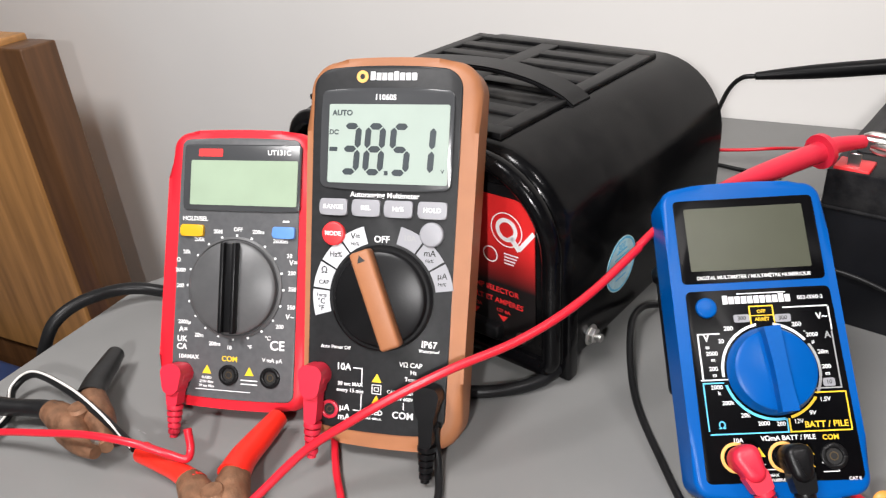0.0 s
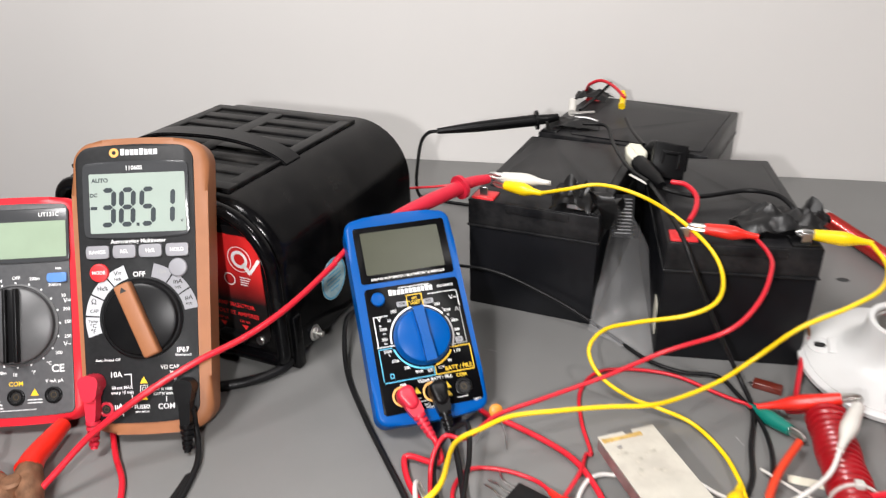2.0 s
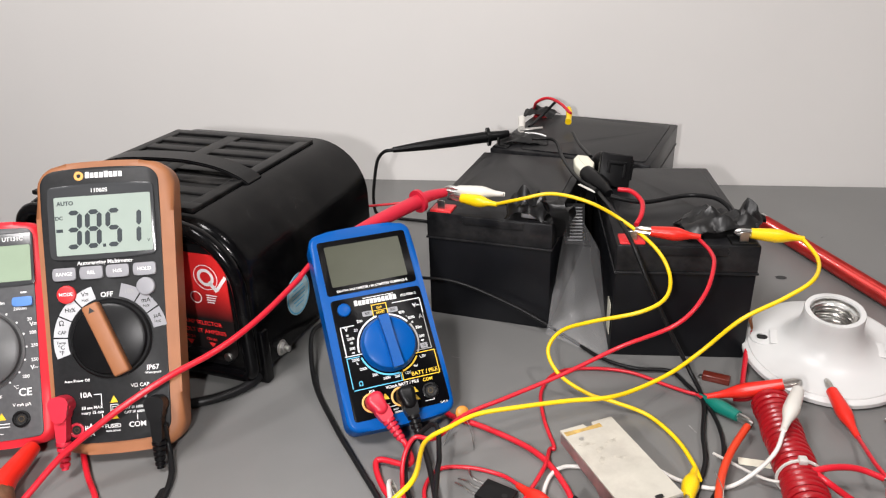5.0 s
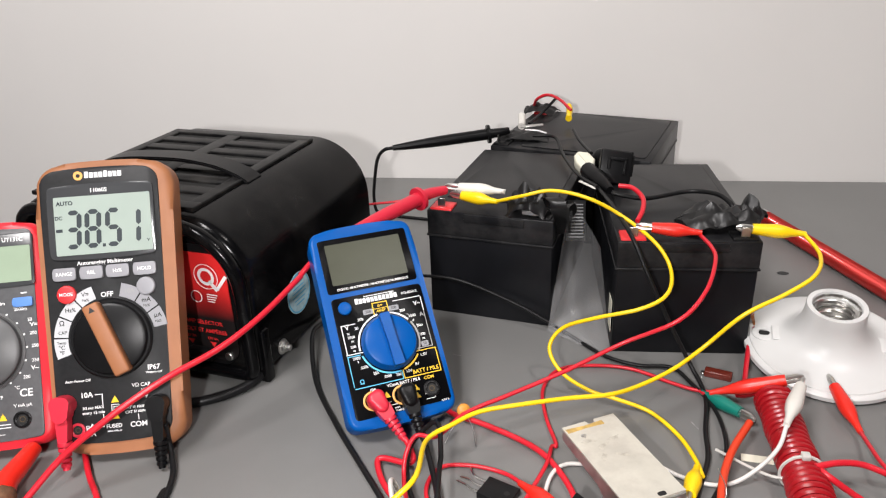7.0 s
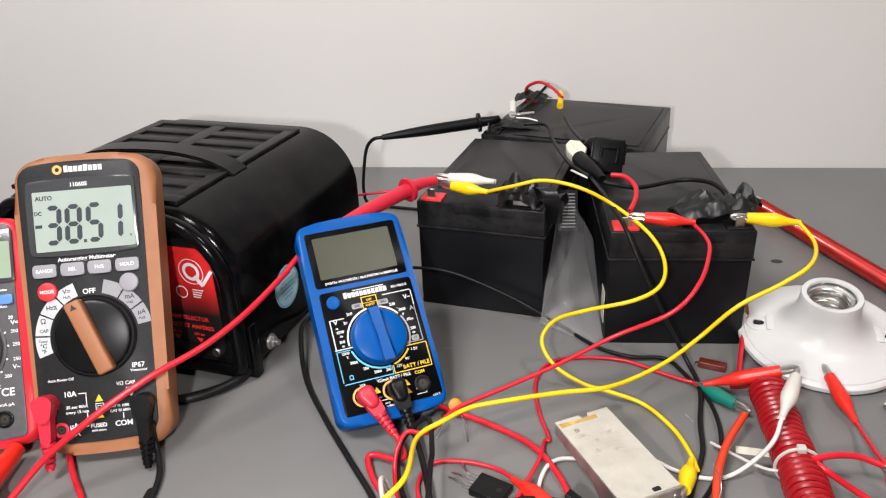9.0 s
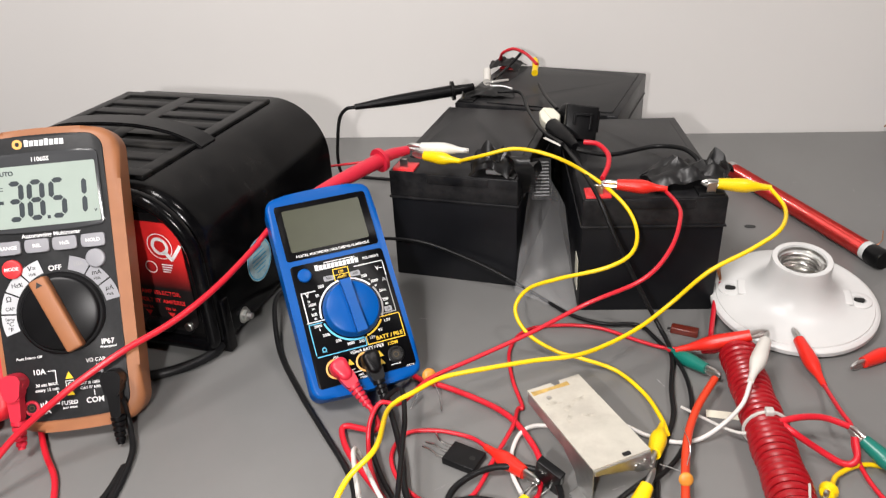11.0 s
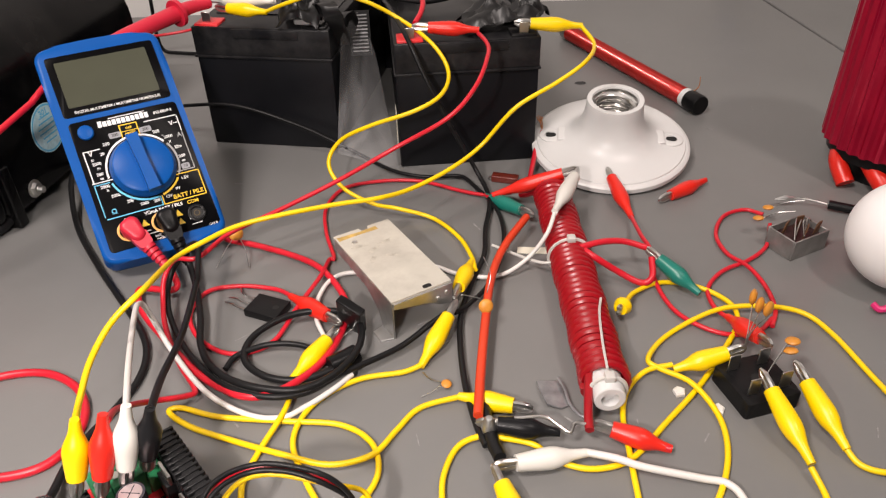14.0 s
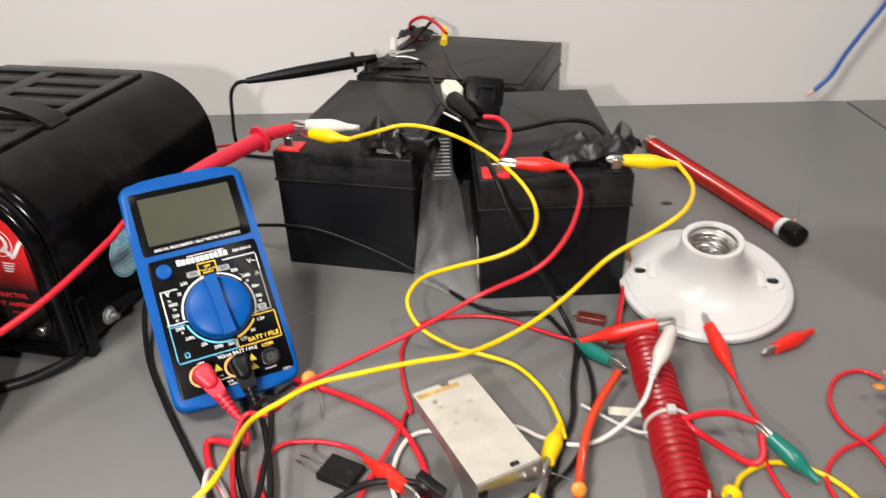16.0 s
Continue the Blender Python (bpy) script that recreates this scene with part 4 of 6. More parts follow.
lead("test_lead", "red crocodile-clip lead hanging from a battery to the circuit board", WIRE_RED, 0.0014, [(0.2710, 0.4029, 0.098), (0.2744, 0.3800, 0.098), (0.2721, 0.3601, 0.097), (0.2610, 0.3346, 0.088), (0.2423, 0.3201, 0.075), (0.2094, 0.3243, 0.055), (0.1731, 0.3114, 0.042), (0.1371, 0.2983, 0.032), (0.1096, 0.2834, 0.028), (0.0939, 0.2635, 0.026), (0.0810, 0.2647, 0.025), (0.0758, 0.2554, 0.02), (0.0748, 0.2466, 0.012), (0.0788, 0.2276, 0.007), (0.0898, 0.2022, 0.004), (0.1008, 0.1828, 0.004), (0.0996, 0.1760, 0.006), (0.0838, 0.1660, 0.014), (0.0826, 0.1426, 0.035), (0.0888, 0.1202, 0.052)], [(BOOT_RED, (0.2712, 0.4005, 0.1), (0.2275, 0.4082, 0.102)), (BOOT_RED, (0.0908, 0.1142, 0.06), (0.0843, 0.1039, 0.027))])
lead("test_lead", "thick red test lead plugged into the blue meter and coiled", WIRE_RED, 0.0019, [(0.0659, 0.2809, 0.018), (0.0721, 0.2764, 0.0115), (0.0771, 0.2677, 0.008), (0.0775, 0.2638, 0.006), (0.0735, 0.2617, 0.006), (0.0588, 0.2667, 0.005), (0.0555, 0.2632, 0.004), (0.0618, 0.2469, 0.003), (0.0748, 0.2277, 0.003), (0.0968, 0.1974, 0.004), (0.1136, 0.1798, 0.006), (0.1280, 0.1698, 0.008), (0.1410, 0.1706, 0.008), (0.1564, 0.1836, 0.006), (0.1668, 0.2006, 0.004), (0.1738, 0.2229, 0.003), (0.1748, 0.2395, 0.003), (0.1690, 0.2580, 0.003), (0.1589, 0.2760, 0.003), (0.1450, 0.2892, 0.003), (0.1199, 0.3049, 0.003), (0.1010, 0.3137, 0.003), (0.0915, 0.3214, 0.004)], [])
lead("test_lead", "red crocodile-clip lead looping from the lampholder", WIRE_RED, 0.0013, [(0.2869, 0.3424, 0.006), (0.2691, 0.3471, 0.003), (0.2520, 0.3575, 0.002), (0.2266, 0.3739, 0.002), (0.1983, 0.3778, 0.002), (0.1730, 0.3712, 0.002), (0.1608, 0.3471, 0.002), (0.1615, 0.3157, 0.002), (0.1669, 0.2877, 0.002), (0.1639, 0.2852, 0.002), (0.1595, 0.2648, 0.005), (0.1478, 0.2381, 0.005), (0.1368, 0.2154, 0.002), (0.1228, 0.2072, 0.002), (0.1082, 0.2106, 0.002), (0.0941, 0.2253, 0.002), (0.0879, 0.2448, 0.002), (0.0948, 0.2630, 0.002), (0.1135, 0.2657, 0.002), (0.1335, 0.2600, 0.002), (0.1440, 0.2487, 0.005)], [(BOOT_RED, (0.2741, 0.3381, 0.008), (0.3279, 0.3270, 0.03)), (BOOT_RED, (0.1440, 0.2480, 0.005), (0.1724, 0.2179, 0.008))])
lead("test_lead", "white crocodile-clip lead from the lampholder under the steel bracket", WIRE_WHITE, 0.0013, [(0.2999, 0.2744, 0.033), (0.2927, 0.2632, 0.024), (0.2819, 0.2607, 0.01), (0.2677, 0.2553, 0.004), (0.2542, 0.2545, 0.003), (0.2384, 0.2606, 0.003), (0.2259, 0.2695, 0.003), (0.2029, 0.2755, 0.003), (0.1857, 0.2694, 0.003), (0.1723, 0.2684, 0.003), (0.1640, 0.2614, 0.003), (0.1588, 0.2465, 0.003), (0.1583, 0.2297, 0.003), (0.1628, 0.2144, 0.003)], [(BOOT_WHITE, (0.2993, 0.2734, 0.033), (0.3270, 0.3253, 0.03))])
lead("test_lead", "white crocodile-clip lead from the circuit board into the tangle", WIRE_WHITE, 0.0014, [(0.0996, 0.1148, 0.062), (0.0878, 0.1560, 0.05), (0.0756, 0.2026, 0.036), (0.0722, 0.2201, 0.03), (0.0748, 0.2214, 0.024), (0.0878, 0.2042, 0.009), (0.1078, 0.1778, 0.005), (0.1288, 0.1628, 0.003), (0.1450, 0.1592, 0.003), (0.1558, 0.1648, 0.003), (0.1678, 0.1728, 0.004), (0.1778, 0.1826, 0.004)], [(BOOT_WHITE, (0.0994, 0.1156, 0.062), (0.0923, 0.1079, 0.027))])
lead("test_lead", "black crocodile-clip lead from the circuit board into the tangle", WIRE_BLACK, 0.0016, [(0.1078, 0.1148, 0.06), (0.1016, 0.1482, 0.045), (0.0995, 0.1915, 0.032), (0.0978, 0.2321, 0.028), (0.0979, 0.2426, 0.03), (0.0946, 0.2653, 0.033), (0.0877, 0.2705, 0.028), (0.0763, 0.2655, 0.015), (0.0772, 0.2438, 0.008), (0.0877, 0.2185, 0.005), (0.1028, 0.1946, 0.006), (0.1198, 0.1762, 0.008), (0.1388, 0.1672, 0.009), (0.1570, 0.1692, 0.008), (0.1728, 0.1806, 0.007), (0.2018, 0.1980, 0.005), (0.2205, 0.2118, 0.008), (0.2336, 0.2207, 0.01)], [(BOOT_BLACK, (0.1076, 0.1152, 0.06), (0.0986, 0.1150, 0.027))])
lead("test_lead", "thick black test lead plugged into the blue meter and coiled", WIRE_BLACK, 0.0019, [(0.0802, 0.2846, 0.016), (0.0831, 0.2797, 0.01), (0.0894, 0.2607, 0.006), (0.0958, 0.2344, 0.006), (0.0997, 0.2115, 0.006), (0.1098, 0.1908, 0.008), (0.1278, 0.1752, 0.01), (0.1520, 0.1692, 0.01), (0.1708, 0.1786, 0.01), (0.1820, 0.1964, 0.01), (0.1818, 0.2171, 0.009), (0.1686, 0.2284, 0.008), (0.1458, 0.2294, 0.007), (0.1268, 0.2177, 0.005), (0.1228, 0.2012, 0.004), (0.1338, 0.1872, 0.004), (0.1508, 0.1820, 0.004), (0.1698, 0.1870, 0.005), (0.1786, 0.1990, 0.004)], [])
lead("wire", "black wire end arching out of the tangle", WIRE_BLACK, 0.0016, [(0.1138, 0.1952, 0.003), (0.1188, 0.2036, 0.004), (0.1338, 0.2089, 0.005), (0.1498, 0.2070, 0.005), (0.1608, 0.2006, 0.004), (0.1682, 0.1932, 0.003)], [])
lead("lead", "black rubber lead running round the blue meter to a clear LED", WIRE_BLACK, 0.0019, [(-0.0082, 0.4364, 0.004), (-0.0163, 0.4200, 0.01), (-0.0167, 0.3918, 0.014), (-0.0041, 0.3485, 0.003), (0.0209, 0.3019, 0.002), (0.0432, 0.2657, 0.002), (0.0628, 0.2339, 0.002), (0.0708, 0.2132, 0.002), (0.0708, 0.1928, 0.002), (0.0638, 0.1738, 0.002), (0.0568, 0.1600, 0.002), (0.0523, 0.1440, 0.003), (0.0518, 0.1277, 0.005), (0.0518, 0.1176, 0.008)], [])
lead("lead", "black rubber lead with a clear LED at its end", WIRE_BLACK, 0.0024, [(0.0479, 0.1085, 0.006), (0.0419, 0.1074, 0.004), (0.0279, 0.1053, 0.003), (0.0114, 0.1041, 0.003), (-0.0230, 0.1050, 0.003), (-0.0810, 0.1100, 0.003)], [])
lead("wire", "thin black wire from behind the battery to the bracket", WIRE_BLACK, 0.0014, [(0.0109, 0.4859, 0.01), (0.0394, 0.4741, 0.026), (0.0640, 0.4638, 0.032), (0.0878, 0.4552, 0.034), (0.1114, 0.4469, 0.0302), (0.1438, 0.4356, 0.0201), (0.1618, 0.4293, 0.0124), (0.1840, 0.4212, 0.002), (0.2079, 0.3903, 0.003), (0.2310, 0.3777, 0.003), (0.2550, 0.3755, 0.003), (0.2647, 0.3575, 0.003), (0.2738, 0.3301, 0.003), (0.2739, 0.2979, 0.004), (0.2655, 0.2657, 0.004), (0.2539, 0.2427, 0.004), (0.2420, 0.2280, 0.005), (0.2338, 0.2207, 0.006)], [])
lead("wire", "black wire hanging down the battery front to the clips", WIRE_BLACK, 0.0016, [(0.2082, 0.4808, 0.104), (0.2158, 0.4350, 0.104), (0.2234, 0.3975, 0.098), (0.2337, 0.3798, 0.076), (0.2511, 0.3717, 0.04), (0.2660, 0.3646, 0.012), (0.2711, 0.3394, 0.004), (0.2628, 0.3025, 0.004), (0.2579, 0.2752, 0.004), (0.2459, 0.2465, 0.004), (0.2371, 0.2217, 0.003), (0.2338, 0.1972, 0.003), (0.2328, 0.1692, 0.003), (0.2346, 0.1442, 0.003), (0.2370, 0.1301, 0.004)], [])
lead("test_lead", "red test lead plugged into the tan meter", WIRE_RED, 0.0019, [(-0.1431, 0.2803, 0.03), (-0.1445, 0.2793, 0.017), (-0.1395, 0.2692, 0.005), (-0.1233, 0.2453, 0.003), (-0.1062, 0.2232, 0.002), (-0.0930, 0.1910, 0.002), (-0.0820, 0.1620, 0.002), (-0.0930, 0.1460, 0.002), (-0.1330, 0.1400, 0.002)], [])
lead("test_lead", "black test lead plugged into the tan meter", WIRE_BLACK, 0.0019, [(-0.0793, 0.2679, 0.026), (-0.0803, 0.2691, 0.014), (-0.0762, 0.2612, 0.005), (-0.0697, 0.2461, 0.003), (-0.0669, 0.2240, 0.002), (-0.0670, 0.2063, 0.002), (-0.0704, 0.2362, 0.002), (-0.0720, 0.2113, 0.002), (-0.0823, 0.1940, 0.002), (-0.1070, 0.1820, 0.002)], [])
lead("test_lead", "red test lead crossing in front of the meters to a probe", WIRE_RED, 0.002, [(-0.1590, 0.1700, 0.002), (-0.1480, 0.1953, 0.008), (-0.1375, 0.2095, 0.018), (-0.1217, 0.2255, 0.034), (-0.1025, 0.2361, 0.048), (-0.0854, 0.2481, 0.058), (-0.0659, 0.2641, 0.066), (-0.0467, 0.2835, 0.07), (-0.0323, 0.3012, 0.075), (-0.0205, 0.3230, 0.08), (-0.0086, 0.3586, 0.085)], [])
lead("test_lead", "red test lead plugged into the red meter", WIRE_RED, 0.0019, [(-0.1860, 0.2204, 0.03), (-0.1830, 0.2166, 0.022), (-0.1820, 0.2118, 0.02), (-0.1910, 0.2097, 0.022), (-0.2070, 0.2046, 0.028), (-0.2322, 0.2006, 0.028), (-0.2630, 0.1970, 0.022), (-0.2940, 0.1950, 0.014), (-0.3530, 0.1830, 0.003)], [])
lead("cable", "heavy black battery-charger cable lying on the table edge", WIRE_BLACK, 0.0042, [(-0.1938, 0.3345, 0.005), (-0.2590, 0.3440, 0.005), (-0.3180, 0.3400, 0.007), (-0.3430, 0.3280, 0.012), (-0.3570, 0.3050, 0.014), (-0.3650, 0.2860, 0.008), (-0.3710, 0.2760, -0.008), (-0.3880, 0.2720, -0.04), (-0.4210, 0.2700, -0.09)], [])
lead("cable", "heavy black cable under the charger", WIRE_BLACK, 0.0036, [(-0.0450, 0.3584, 0.007), (-0.0510, 0.3434, 0.005), (-0.0654, 0.3296, 0.004), (-0.0863, 0.3195, 0.004), (-0.1180, 0.3155, 0.004), (-0.1480, 0.3252, 0.004)], [])
lead("wire", "thin white-striped black clamp wire", WIRE_BLACK, 0.0022, [(-0.3100, 0.1840, 0.005), (-0.3120, 0.2090, 0.006), (-0.3280, 0.2260, 0.008), (-0.3180, 0.2350, 0.015), (-0.2800, 0.2280, 0.02), (-0.2450, 0.2190, 0.02), (-0.2150, 0.2108, 0.016)], [])
lead("wire", "thin white stripe wire beside the black clamp wire", WIRE_WHITE, 0.0007, [(-0.3080, 0.1840, 0.008), (-0.3100, 0.2080, 0.009), (-0.3270, 0.2250, 0.011), (-0.3170, 0.2340, 0.018), (-0.2790, 0.2280, 0.0225), (-0.2450, 0.2190, 0.022), (-0.2162, 0.2096, 0.017)], [])
lead("wire", "thin red wire behind the charger", WIRE_RED, 0.0013, [(-0.0167, 0.6061, 0.04), (0.0172, 0.6154, 0.04), (0.0416, 0.6120, 0.045), (0.0634, 0.5776, 0.06)], [])
lead("wire", "short red bridging wire on the rear battery", WIRE_RED, 0.0017, [(0.1640, 0.7650, 0.101), (0.1670, 0.7520, 0.112), (0.1790, 0.7447, 0.118), (0.1920, 0.7266, 0.116), (0.2019, 0.7060, 0.11)], [])
lead("wire", "black wire between rear battery and connector", WIRE_BLACK, 0.0017, [(0.1900, 0.7560, 0.113), (0.1810, 0.7470, 0.106), (0.1720, 0.7370, 0.1), (0.1570, 0.7000, 0.0975)], [])
lead("wire", "black wire from the yellow crimp to the connector", WIRE_BLACK, 0.0015, [(0.2006, 0.6526, 0.104), (0.2043, 0.6164, 0.103), (0.2105, 0.5679, 0.106)], [])
lead("wire", "black wire over the battery top to the connector", WIRE_BLACK, 0.0017, [(0.1593, 0.6351, 0.103), (0.1807, 0.6259, 0.104), (0.1861, 0.5835, 0.1), (0.1946, 0.5228, 0.102), (0.2069, 0.4778, 0.106)], [])
lead("wire", "black wire lying across the battery top", WIRE_BLACK, 0.0019, [(0.2166, 0.4652, 0.106), (0.2275, 0.4632, 0.104), (0.2448, 0.4632, 0.102), (0.2775, 0.4752, 0.103), (0.2956, 0.4625, 0.106), (0.3031, 0.4486, 0.104), (0.3047, 0.4427, 0.1)], [])
lead("wire", "short red fuse-holder wire", WIRE_RED, 0.0019, [(0.2220, 0.4645, 0.112), (0.2317, 0.4595, 0.112), (0.2380, 0.4479, 0.108), (0.2358, 0.4330, 0.104), (0.2304, 0.4213, 0.1)], [])
lead("lead", "red lead from the wound coil to a green clip", WIRE_RED, 0.0019, [(0.3091, 0.2502, 0.022), (0.3229, 0.2540, 0.022), (0.3368, 0.2556, 0.02), (0.3493, 0.2519, 0.017)], [(BOOT_GREEN, (0.3708, 0.2223, 0.005), (0.3488, 0.2519, 0.017))])
lead("lead", "red lead looping off the wound coil", WIRE_RED, 0.0019, [(0.3099, 0.2542, 0.02), (0.3151, 0.2441, 0.02), (0.3299, 0.2405, 0.01), (0.3419, 0.2349, 0.005), (0.3484, 0.2354, 0.008), (0.3508, 0.2457, 0.014)], [])
lead("test_lead", "red crocodile-clip lead from the lampholder past the coil", WIRE_RED, 0.0013, [(0.3583, 0.3043, 0.005), (0.3535, 0.2716, 0.012), (0.3527, 0.2541, 0.014), (0.3525, 0.2468, 0.005), (0.3519, 0.2295, 0.002), (0.3546, 0.2105, 0.002), (0.3636, 0.1971, 0.002), (0.3755, 0.1895, 0.002), (0.3910, 0.1898, 0.002), (0.4034, 0.1991, 0.002)], [(BOOT_RED, (0.3583, 0.3043, 0.005), (0.3559, 0.3546, 0.013))])
lead("wire", "red crocodile-clip lead looped beside the metal tray", WIRE_RED, 0.0013, [(0.4444, 0.2975, 0.003), (0.4357, 0.3060, 0.002), (0.4191, 0.3001, 0.002), (0.4059, 0.2806, 0.002), (0.4043, 0.2601, 0.002), (0.4094, 0.2434, 0.004), (0.4124, 0.2266, 0.002), (0.4087, 0.2068, 0.002), (0.4004, 0.1929, 0.002)], [])
lead("test_lead", "red crocodile-clip lead curled round to the rectifier", WIRE_RED, 0.0013, [(0.4434, 0.2855, 0.003), (0.4312, 0.2645, 0.002), (0.4142, 0.2517, 0.002), (0.3943, 0.2432, 0.002), (0.3795, 0.2285, 0.002), (0.3765, 0.2123, 0.002), (0.3787, 0.2001, 0.004)], [(BOOT_RED, (0.3785, 0.1995, 0.005), (0.3837, 0.1654, 0.015))])
lead("test_lead", "thick white crocodile-clip lead running off the table", WIRE_WHITE, 0.0017, [(0.2788, 0.1209, 0.005), (0.2918, 0.1149, 0.006), (0.3023, 0.1099, 0.005), (0.3248, 0.1029, 0.003), (0.3350, 0.0989, 0.003), (0.3384, 0.0902, 0.003), (0.3354, 0.0767, 0.003), (0.3304, 0.0610, 0.003), (0.3243, 0.0420, 0.003), (0.3160, 0.0210, 0.003)], [(BOOT_WHITE, (0.2790, 0.1202, 0.005), (0.2370, 0.1154, 0.008))])
lead("wire", "red wire in a large loop on the table", WIRE_RED, 0.0021, [(-0.0600, 0.1200, 0.002), (-0.0490, 0.1400, 0.002), (-0.0410, 0.1722, 0.002), (-0.0237, 0.1945, 0.002), (0.0007, 0.2052, 0.002), (0.0226, 0.2048, 0.002), (0.0408, 0.1930, 0.002), (0.0504, 0.1758, 0.002), (0.0503, 0.1580, 0.002), (0.0408, 0.1439, 0.002), (0.0199, 0.1398, 0.002), (-0.0090, 0.1444, 0.002), (-0.0329, 0.1431, 0.005), (-0.0440, 0.1350, 0.007), (-0.0530, 0.1080, 0.003)], [])
lead("crocodile_clip", "loose red crocodile clip on the table", WIRE_RED, 0.0013, [(0.4207, 0.3410, 0.005), (0.4250, 0.3450, 0.004)], [(BOOT_RED, (0.4234, 0.3432, 0.004), (0.3835, 0.3224, 0.004))])
lead("crocodile_clip", "loose green crocodile clip under the leads", WIRE_RED, 0.0013, [(0.2709, 0.3402, 0.005), (0.2686, 0.3454, 0.004)], [(BOOT_GREEN, (0.2703, 0.3435, 0.004), (0.2956, 0.3106, 0.007))])
lead("crocodile_clip", "loose white crocodile clip on a battery terminal", WIRE_WHITE, 0.0013, [(0.1299, 0.4642, 0.108), (0.1321, 0.4632, 0.108)], [(BOOT_WHITE, (0.1321, 0.4656, 0.107), (0.0844, 0.4713, 0.11))])
lead("crocodile_clip", "loose black crocodile clip joining several leads", WIRE_BLACK, 0.0013, [(0.2680, 0.1332, 0.006), (0.2700, 0.1322, 0.006)], [(BOOT_BLACK, (0.2698, 0.1322, 0.006), (0.2340, 0.1402, 0.009))])
lead("crocodile_clip", "loose red crocodile clip on the coil's wire end", WIRE_RED, 0.0013, [(0.3152, 0.1189, 0.005), (0.3170, 0.1179, 0.005)], [(BOOT_RED, (0.3170, 0.1189, 0.004), (0.2858, 0.1342, 0.008))])
lead("sleeve", "orange-red rigid sleeve bridging two clips", BOOT_ORANGE, 0.0024, [(0.2889, 0.3016, 0.012), (0.2722, 0.2761, 0.012), (0.2619, 0.2552, 0.012), (0.2550, 0.2349, 0.012), (0.2496, 0.2127, 0.011), (0.2418, 0.1766, 0.01), (0.2354, 0.1436, 0.009)], [])
lead("sleeve", "black sleeve under the joined clips", WIRE_BLACK, 0.003, [(0.2392, 0.1618, 0.004), (0.2398, 0.1416, 0.005), (0.2403, 0.1302, 0.005), (0.2418, 0.1212, 0.006)], [])
lead("wire", "black strand of the loom from board to knob", WIRE_BLACK, 0.001, [(0.1272, 0.0592, 0.009), (0.1256, 0.0633, 0.031), (0.1276, 0.0695, 0.047), (0.1333, 0.0837, 0.053), (0.1453, 0.0907, 0.053), (0.1593, 0.0892, 0.053), (0.1740, 0.0857, 0.048), (0.1816, 0.0849, 0.033), (0.1813, 0.0814, 0.018), (0.1803, 0.0706, 0.008), (0.1802, 0.0540, 0.009), (0.1820, 0.0450, 0.01)], [])
lead("wire", "red strand of the loom from board to knob", WIRE_RED, 0.001, [(0.1280, 0.0592, 0.009), (0.1263, 0.0653, 0.028), (0.1280, 0.0725, 0.044), (0.1333, 0.0847, 0.05), (0.1446, 0.0917, 0.05), (0.1590, 0.0907, 0.05), (0.1730, 0.0867, 0.045), (0.1806, 0.0879, 0.03), (0.1803, 0.0838, 0.015), (0.1790, 0.0706, 0.008), (0.1790, 0.0542, 0.009), (0.1801, 0.0450, 0.01)], [])
lead("wire", "black strand of the loom from board to knob", WIRE_BLACK, 0.001, [(0.1290, 0.0592, 0.009), (0.1273, 0.0643, 0.029), (0.1293, 0.0715, 0.045), (0.1343, 0.0819, 0.051), (0.1450, 0.0892, 0.051), (0.1593, 0.0880, 0.051), (0.1726, 0.0845, 0.046), (0.1803, 0.0869, 0.031), (0.1799, 0.0831, 0.016), (0.1776, 0.0710, 0.008), (0.1780, 0.0542, 0.009), (0.1791, 0.0450, 0.01)], [])
lead("wire", "yellow strand of the loom from board to knob", WIRE_YELLOW, 0.001, [(0.1302, 0.0590, 0.009), (0.1283, 0.0717, 0.026), (0.1316, 0.0798, 0.038), (0.1390, 0.0917, 0.042), (0.1513, 0.0950, 0.042), (0.1723, 0.0897, 0.04), (0.1843, 0.0925, 0.03), (0.1863, 0.0886, 0.022), (0.1813, 0.0807, 0.012), (0.1800, 0.0706, 0.008), (0.1800, 0.0530, 0.009), (0.1811, 0.0441, 0.01)], [])

# ---- materials for the small parts ----
PCBRED = mat("red_circuit_board", (0.6, 0.012, 0.02), 0.3, var=0.12, scale=200, bump=0.08, bscale=900)
GREEN = mat("green_terminal", (0.02, 0.24, 0.1), 0.4, var=0.08)
FINS = mat("black_anodised", (0.012, 0.012, 0.013), 0.38, metal=0.3, var=0.2, scale=90)
CAPBODY = mat("capacitor_sleeve", (0.05, 0.045, 0.055), 0.18, var=0.15)
CAPTOP = mat("capacitor_top", (0.62, 0.5, 0.5), 0.35, metal=0.6, var=0.1)
CERAMIC = mat("orange_ceramic", (0.62, 0.25, 0.035), 0.4, var=0.12, scale=300)
COPPER = mat("copper_strand", (0.55, 0.22, 0.1), 0.3, metal=1.0, var=0.2)
ENAMELRED = mat("red_enamelled_wire", (0.42, 0.02, 0.015), 0.36, metal=0.5, var=0.2, scale=160, coat=0.6)
COILRED = mat("red_coil_wire", (0.31, 0.005, 0.01), 0.3, var=0.08)
ANODRED = mat("red_anodised", (0.42, 0.006, 0.035), 0.3, metal=0.5, var=0.1, scale=30)
CARD = mat("bone_painted_steel", (0.5, 0.475, 0.41), 0.5, var=0.08, scale=60, dust=0.5, dustcol=(0.3, 0.26, 0.23))
STAIN = mat("brown_stain", (0.44, 0.41, 0.35), 0.55, var=0.3, scale=250)
